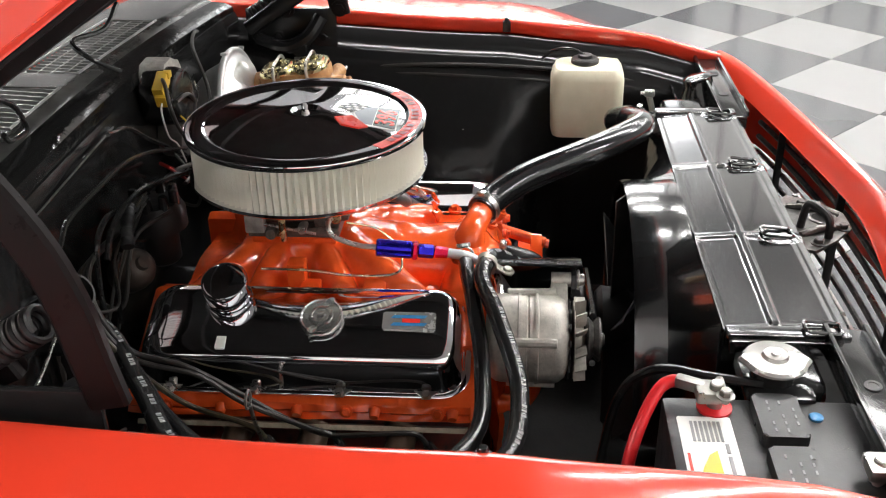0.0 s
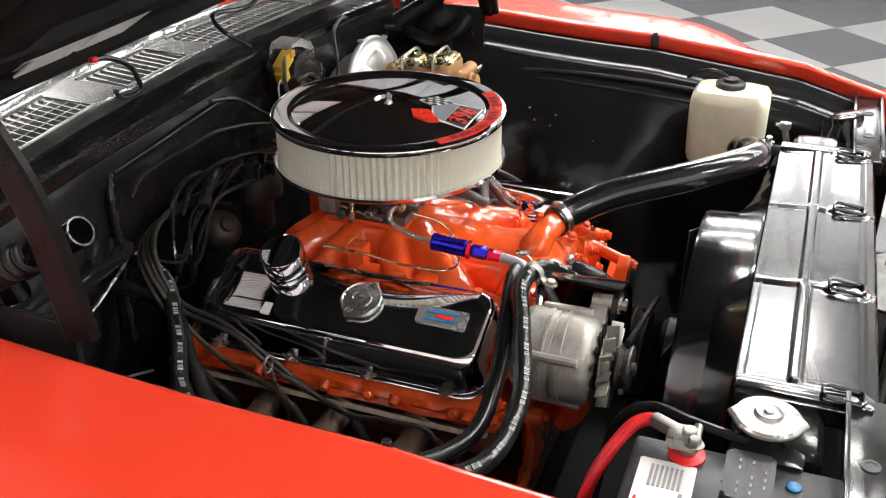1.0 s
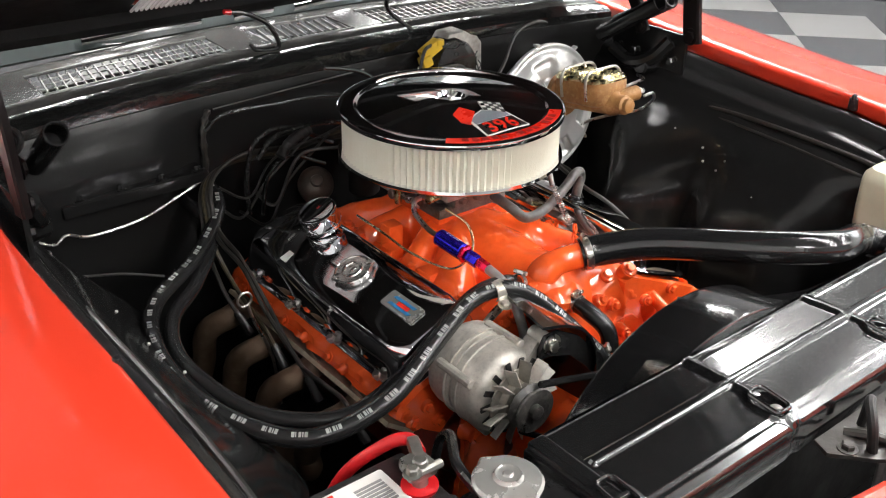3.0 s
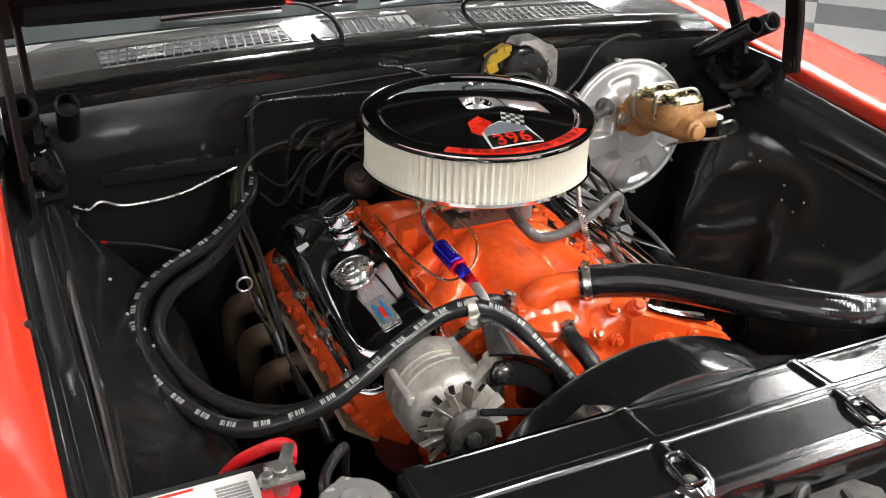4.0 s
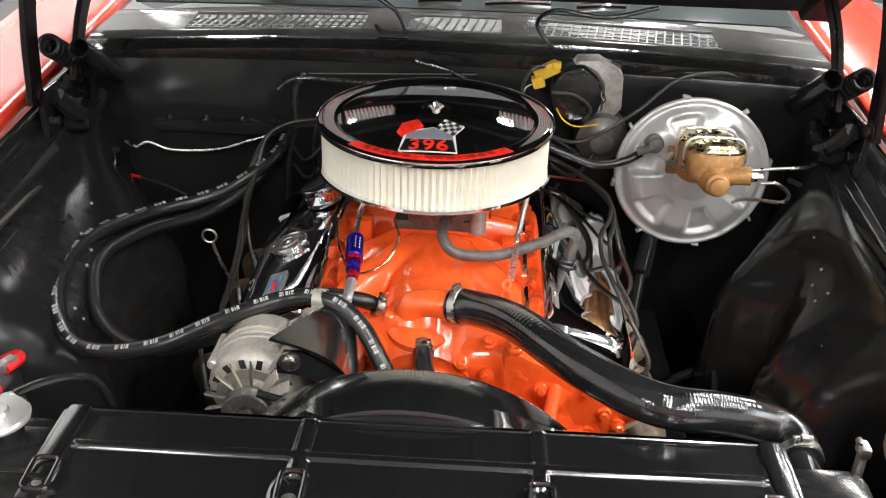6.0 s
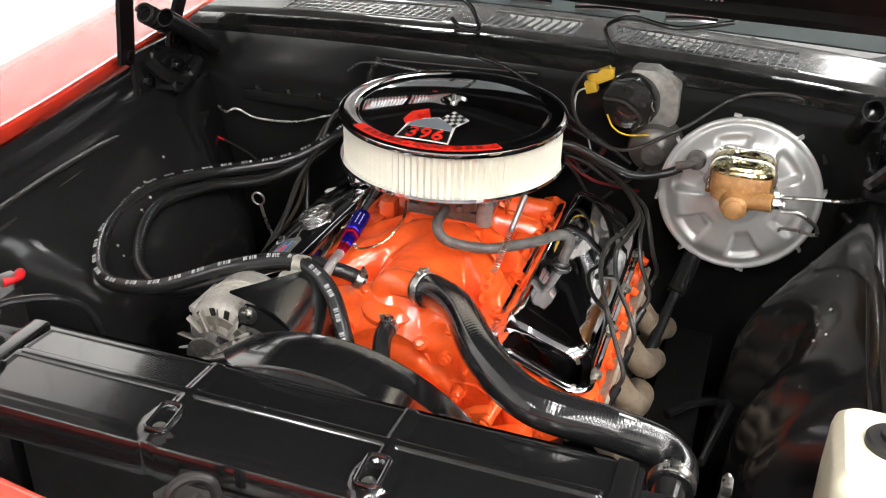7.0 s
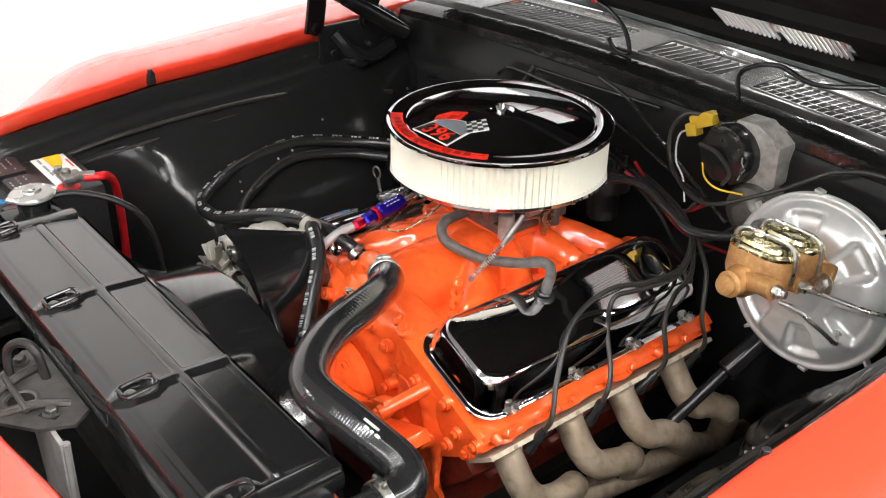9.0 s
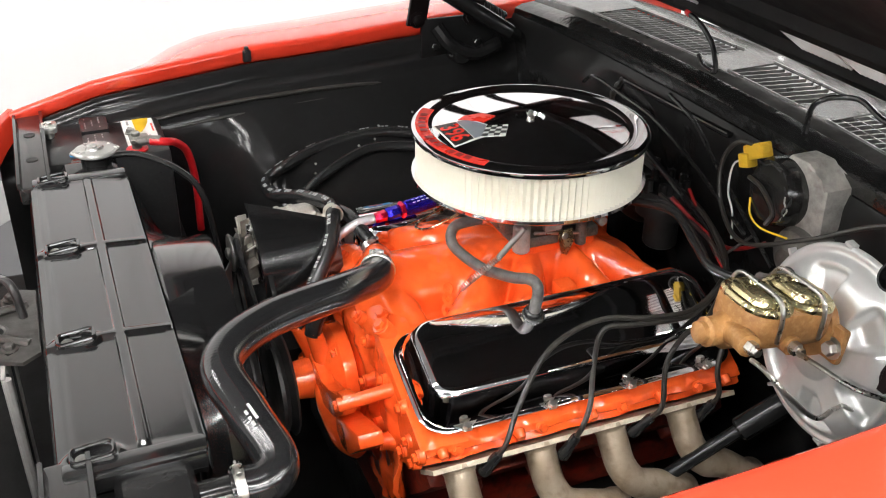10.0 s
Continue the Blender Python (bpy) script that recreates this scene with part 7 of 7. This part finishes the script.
def distributor():
    d = thing("distributor", (0.01, 0.262, 0.76), "black distributor at the back of the engine", "distributor")
    bm = B()
    rod(bm, (0.01, 0.262, 0.72), (0.01, 0.262, 0.79), 0.03, None, 20)
    part("housing", bm, MATTE, d)
    bm = B()
    lathe(bm, (0.01, 0.262, 0.785), (0, 0, 1), [(0.048, 0), (0.048, 0.03), (0.04, 0.045), (0.001, 0.047)], 28)
    dcap = part("cap", bm, MATTE, d)
    for k in range(8):
        bm = B()
        t = 2 * math.pi * k / 8
        rod(bm, (0.01 + 0.034 * math.cos(t), 0.262 + 0.034 * math.sin(t), 0.825), (0.01 + 0.034 * math.cos(t), 0.262 + 0.034 * math.sin(t), 0.850), 0.009, 0.007, 10)
        part("terminal_boot", bm, RUBBER, dcap)
    bm = B()
    tube(bm, [(-0.115, 0.250, 0.880), (-0.14, 0.244, 0.878), (-0.165, 0.238, 0.868), (-0.185, 0.232, 0.852)], 0.0105, 12, 6, lambda k: 0.9 + 0.1 * math.sin(k * 40))
    single("taped_harness", bm, MATTE, (-0.15, 0.24, 0.86), "black taped joint in the wiring behind the engine", "wiring harness")
    # Brown distributor cap, set apart from the hidden black distributor.
    bm = B()
    lathe(bm, (-0.092, 0.272, 0.760), (-0.35, -0.7, 0.6), [(0.02, -0.05), (0.031, -0.03), (0.034, -0.006), (0.033, 0.008), (0.028, 0.019), (0.019, 0.026), (0.012, 0.027), (0.010, 0.034), (0.002, 0.035)], 28)
    single("brown_distributor_cap", bm, CAN, (-0.092, 0.272, 0.735), "dull brown distributor cap behind the engine", "can")


distributor()


def dipstick():
    bm = B()
    c = Vector((-0.381, 0.02, 0.735))
    loop = [c + Vector((0.012 * math.cos(t), 0, 0.012 * math.sin(t))) for t in [2 * math.pi * k / 16 - 1.2 for k in range(17)]]
    tube(bm, loop, 0.002, 6, 2)
    tube(bm, [loop[0], c + Vector((0.012, 0.0, -0.04)), c + Vector((0.04, 0.0, -0.12)), c + Vector((0.05, 0.0, -0.22))], 0.003, 8, 6)
    single("dipstick", bm, STEEL, c, "looped metal dipstick beside the header", "dipstick")


dipstick()


def loose_wiring():
    """Thin wires behind the engine."""
    rnd = random.Random(4)
    for k in range(9):
        s = -1 if k < 4 else 1
        a = Vector((s * rnd.uniform(0.05, 0.12), rnd.uniform(0.20, 0.26), rnd.uniform(0.84, 0.87)))
        b = Vector((s * rnd.uniform(0.20, 0.30), rnd.uniform(0.28, 0.325), rnd.uniform(0.72, 0.86)))
        mid = a.lerp(b, 0.5) + Vector((0, rnd.uniform(-0.04, 0.0), rnd.uniform(-0.03, 0.04)))
        q = a.lerp(b, 0.8) + Vector((0, rnd.uniform(-0.05, 0.0), rnd.uniform(-0.05, 0.0)))
        bm = B()
        tube(bm, [a, mid, q, b], rnd.choice((0.0022, 0.0028, 0.0036)), 8, 8)
        single("wire", bm, DECALDARK if k in (5, 8) else WIRE, a, "thin loose wire behind the engine", "wire", "loose wires")


loose_wiring()


def chassis_bits():
    bm = B()
    rod(bm, (0.50, -0.30, 0.38), (0.33, -0.04, 0.44), 0.011, None, 14)
    S = [(0.318, -0.10, 0.405), (0.345, 0.0, 0.475), (0.385, 0.17, 0.615), (0.41, 0.25, 0.68)]
    rod(bm, S[0], S[2], 0.0105, None, 16)
    rod(bm, S[2], S[3], 0.019, None, 16)
    single("steering_shaft", bm, BLACK, S[0], "black steel steering shaft with a joint", "shaft")
    for s in (-1, 1):
        for pts, r in (([(CX + s * 0.655, -0.62, 0.80), (CX + s * 0.652, -0.40, 0.835), (CX + s * 0.655, -0.10, 0.842), (CX + s * 0.648, 0.10, 0.82), (CX + s * 0.62, 0.22, 0.80)], 0.005),
                       ([(CX + s * 0.65, -0.60, 0.79), (CX + s * 0.640, -0.30, 0.818), (CX + s * 0.645, 0.0, 0.825), (CX + s * 0.63, 0.16, 0.80)], 0.0035)):
            bm = B()
            tube(bm, pts, r, 8, 10)
            single("wiring_loom", bm, WIRE, pts[0], "black taped wiring loom along the inner fender", "wiring", "wiring looms")
    bm = B()
    pts = [(-0.664, 0.190, 0.776), (-0.635, 0.212, 0.762), (-0.606, 0.225, 0.752), (-0.56, 0.210, 0.750), (-0.50, 0.185, 0.746), (-0.447, 0.161, 0.735)]
    tube(bm, pts, 0.0022, 8, 8)
    w = single("wire", bm, WIRE, pts[0], "thin wire with a red end across the inner fender", "wire")
    bm = B()
    tube(bm, pts[:4], 0.0027, 8, 8)
    part("red_sleeve", bm, REDCABLE, w, "red insulation sleeve")
    pts = [(-0.600, 0.262, 0.800), (-0.578, 0.255, 0.793), (-0.556, 0.262, 0.800), (-0.515, 0.272, 0.782), (-0.43, 0.274, 0.786), (-0.36, 0.276, 0.808), (-0.305, 0.285, 0.822)]
    bm = B()
    tube(bm, pts, 0.0025, 8, 8)
    single("cable", bm, STEEL, pts[0], "bare control cable on the heater box", "cable")
    pts = [(-0.265, 0.335, 0.925), (-0.282, 0.325, 0.89), (-0.285, 0.322, 0.82), (-0.30, 0.315, 0.75), (-0.305, 0.31, 0.66)]
    bm = B()
    tube(bm, pts, 0.006, 8, 8, lambda k: 1 + 0.25 * math.sin(k * 60))
    single("wiring_loom", bm, WIRE, pts[0], "black taped wiring loom down the firewall", "wiring", "wiring looms")
    for pts, tip in (([(-0.176, 0.400, 1.067), (-0.150, 0.400, 1.062), (-0.120, 0.400, 1.048), (-0.095, 0.400, 1.028), (-0.080, 0.400, 0.992), (-0.100, 0.402, 0.986), (-0.125, 0.404, 0.990), (-0.138, 0.404, 1.004)], True), ([(0.20, 0.36, 0.985), (0.17, 0.40, 1.02), (0.21, 0.44, 1.035), (0.30, 0.42, 1.03), (0.40, 0.43, 1.05)], False)):
        bm = B()
        tube(bm, pts, 0.0045, 8, 8)
        w = single("washer_hose", bm, RUBBER, pts[0], "loose black rubber hose on the cowl", "hose", "washer hoses")
        if tip:
            bm = B()
            rod(bm, (-0.186, 0.400, 1.069), (-0.172, 0.400, 1.066), 0.005, None, 8)
            part("tip", bm, REDCABLE, w, "red tip")
    pts = [(-0.452, -0.615, 0.835), (-0.44, -0.56, 0.835), (-0.40, -0.50, 0.815), (-0.385, -0.46, 0.76), (-0.38, -0.44, 0.62)]
    bm = B()
    tube(bm, pts, 0.006, 10, 8)
    single("overflow_hose", bm, RUBBER, pts[0], "black overflow hose from the radiator neck", "hose")


chassis_bits()


def firewall_clutter():
    """Hoses and wires that loop behind the engine, and lines low beside the steering."""
    for pts, r in (([(-0.052, 0.29, 0.972), (0.023, 0.29, 0.951), (0.094, 0.29, 0.905), (0.187, 0.29, 0.848), (0.262, 0.29, 0.801)], 0.0042),
                   ([(0.214, 0.27, 0.837), (0.057, 0.27, 0.897), (-0.059, 0.27, 0.927), (-0.156, 0.27, 0.934), (-0.265, 0.27, 0.936), (-0.304, 0.27, 0.914)], 0.0038),
                   ([(0.185, 0.25, 0.807), (0.034, 0.25, 0.856), (-0.085, 0.25, 0.887), (-0.181, 0.25, 0.884), (-0.22, 0.25, 0.85)], 0.005),
                   ([(-0.06, 0.26, 0.84), (-0.157, 0.26, 0.891), (-0.218, 0.26, 0.877), (-0.239, 0.26, 0.81), (-0.238, 0.26, 0.745)], 0.0045),
                   ([(-0.084, 0.25, 0.808), (-0.157, 0.25, 0.841), (-0.202, 0.25, 0.812), (-0.218, 0.25, 0.742)], 0.0036)):
        bm = B()
        tube(bm, pts, r, 8, 8)
        single("wire", bm, WIREGLOSS, pts[0], "glossy black wire looping behind the engine", "wire", "loose wires")
    for pts, r in (([(0.412, 0.021, 0.45), (0.456, 0.072, 0.45), (0.523, 0.115, 0.45), (0.557, 0.136, 0.45)], 0.009),
                   ([(0.539, 0.207, 0.5), (0.52, 0.053, 0.5), (0.5, -0.052, 0.5), (0.482, -0.148, 0.5)], 0.007)):
        bm = B()
        tube(bm, pts, r, 10, 8)
        single("chassis_hose", bm, RUBBER, pts[0], "black hose low beside the steering shaft", "hose", "chassis hoses")


firewall_clutter()


# ---- floor tiles ----
def tiles():
    size, ang = 0.52, radians(45)
    u = Vector((math.cos(ang), -math.sin(ang), 0))
    v = Vector((math.sin(ang), math.cos(ang), 0))
    o = Vector((3.70, -1.47, -0.012))
    meshes = []
    for mat in (TILE_L, TILE_D):
        bm = B()
        h = size / 2 - 0.0015
        prism(bm, [(-h, -h), (h, -h), (h, h), (-h, h)], 0, 0.012)
        meshes.append(to_mesh("tile", bm, mat, Vector((0, 0, 0)), False))
    rot = Matrix.Rotation(-ang, 4, "Z")
    rest = [B(), B()]
    for i in range(-22, 23):
        for j in range(-22, 23):
            p = o + u * ((i + 0.5) * size) - v * ((j + 0.5) * size)
            if not (ROOM[0] + 0.4 < p.x < ROOM[1] - 0.4 and ROOM[2] + 0.4 < p.y < ROOM[3] - 0.4):
                continue
            k = (i + j) % 2
            if 1.0 < p.x < 6.2 and -4.0 < p.y < 3.6:
                ob = new("tile", meshes[k])
                ob.matrix_world = Matrix.Translation(p) @ rot
                ob.parent = floor
            else:
                h = size / 2 - 0.0015
                prism(rest[k], [(-h, -h), (h, -h), (h, h), (-h, h)], 0, 0.012, Matrix.Translation(p) @ rot)
    for k, mat in enumerate((TILE_L, TILE_D)):
        ob = new("tiles", to_mesh("tiles", rest[k], mat, Vector((0, 0, 0)), False))
        ob.parent = floor
        tagged(ob, ("pale grey", "dark grey")[k] + " floor tiles", kind="stuff")


tiles()
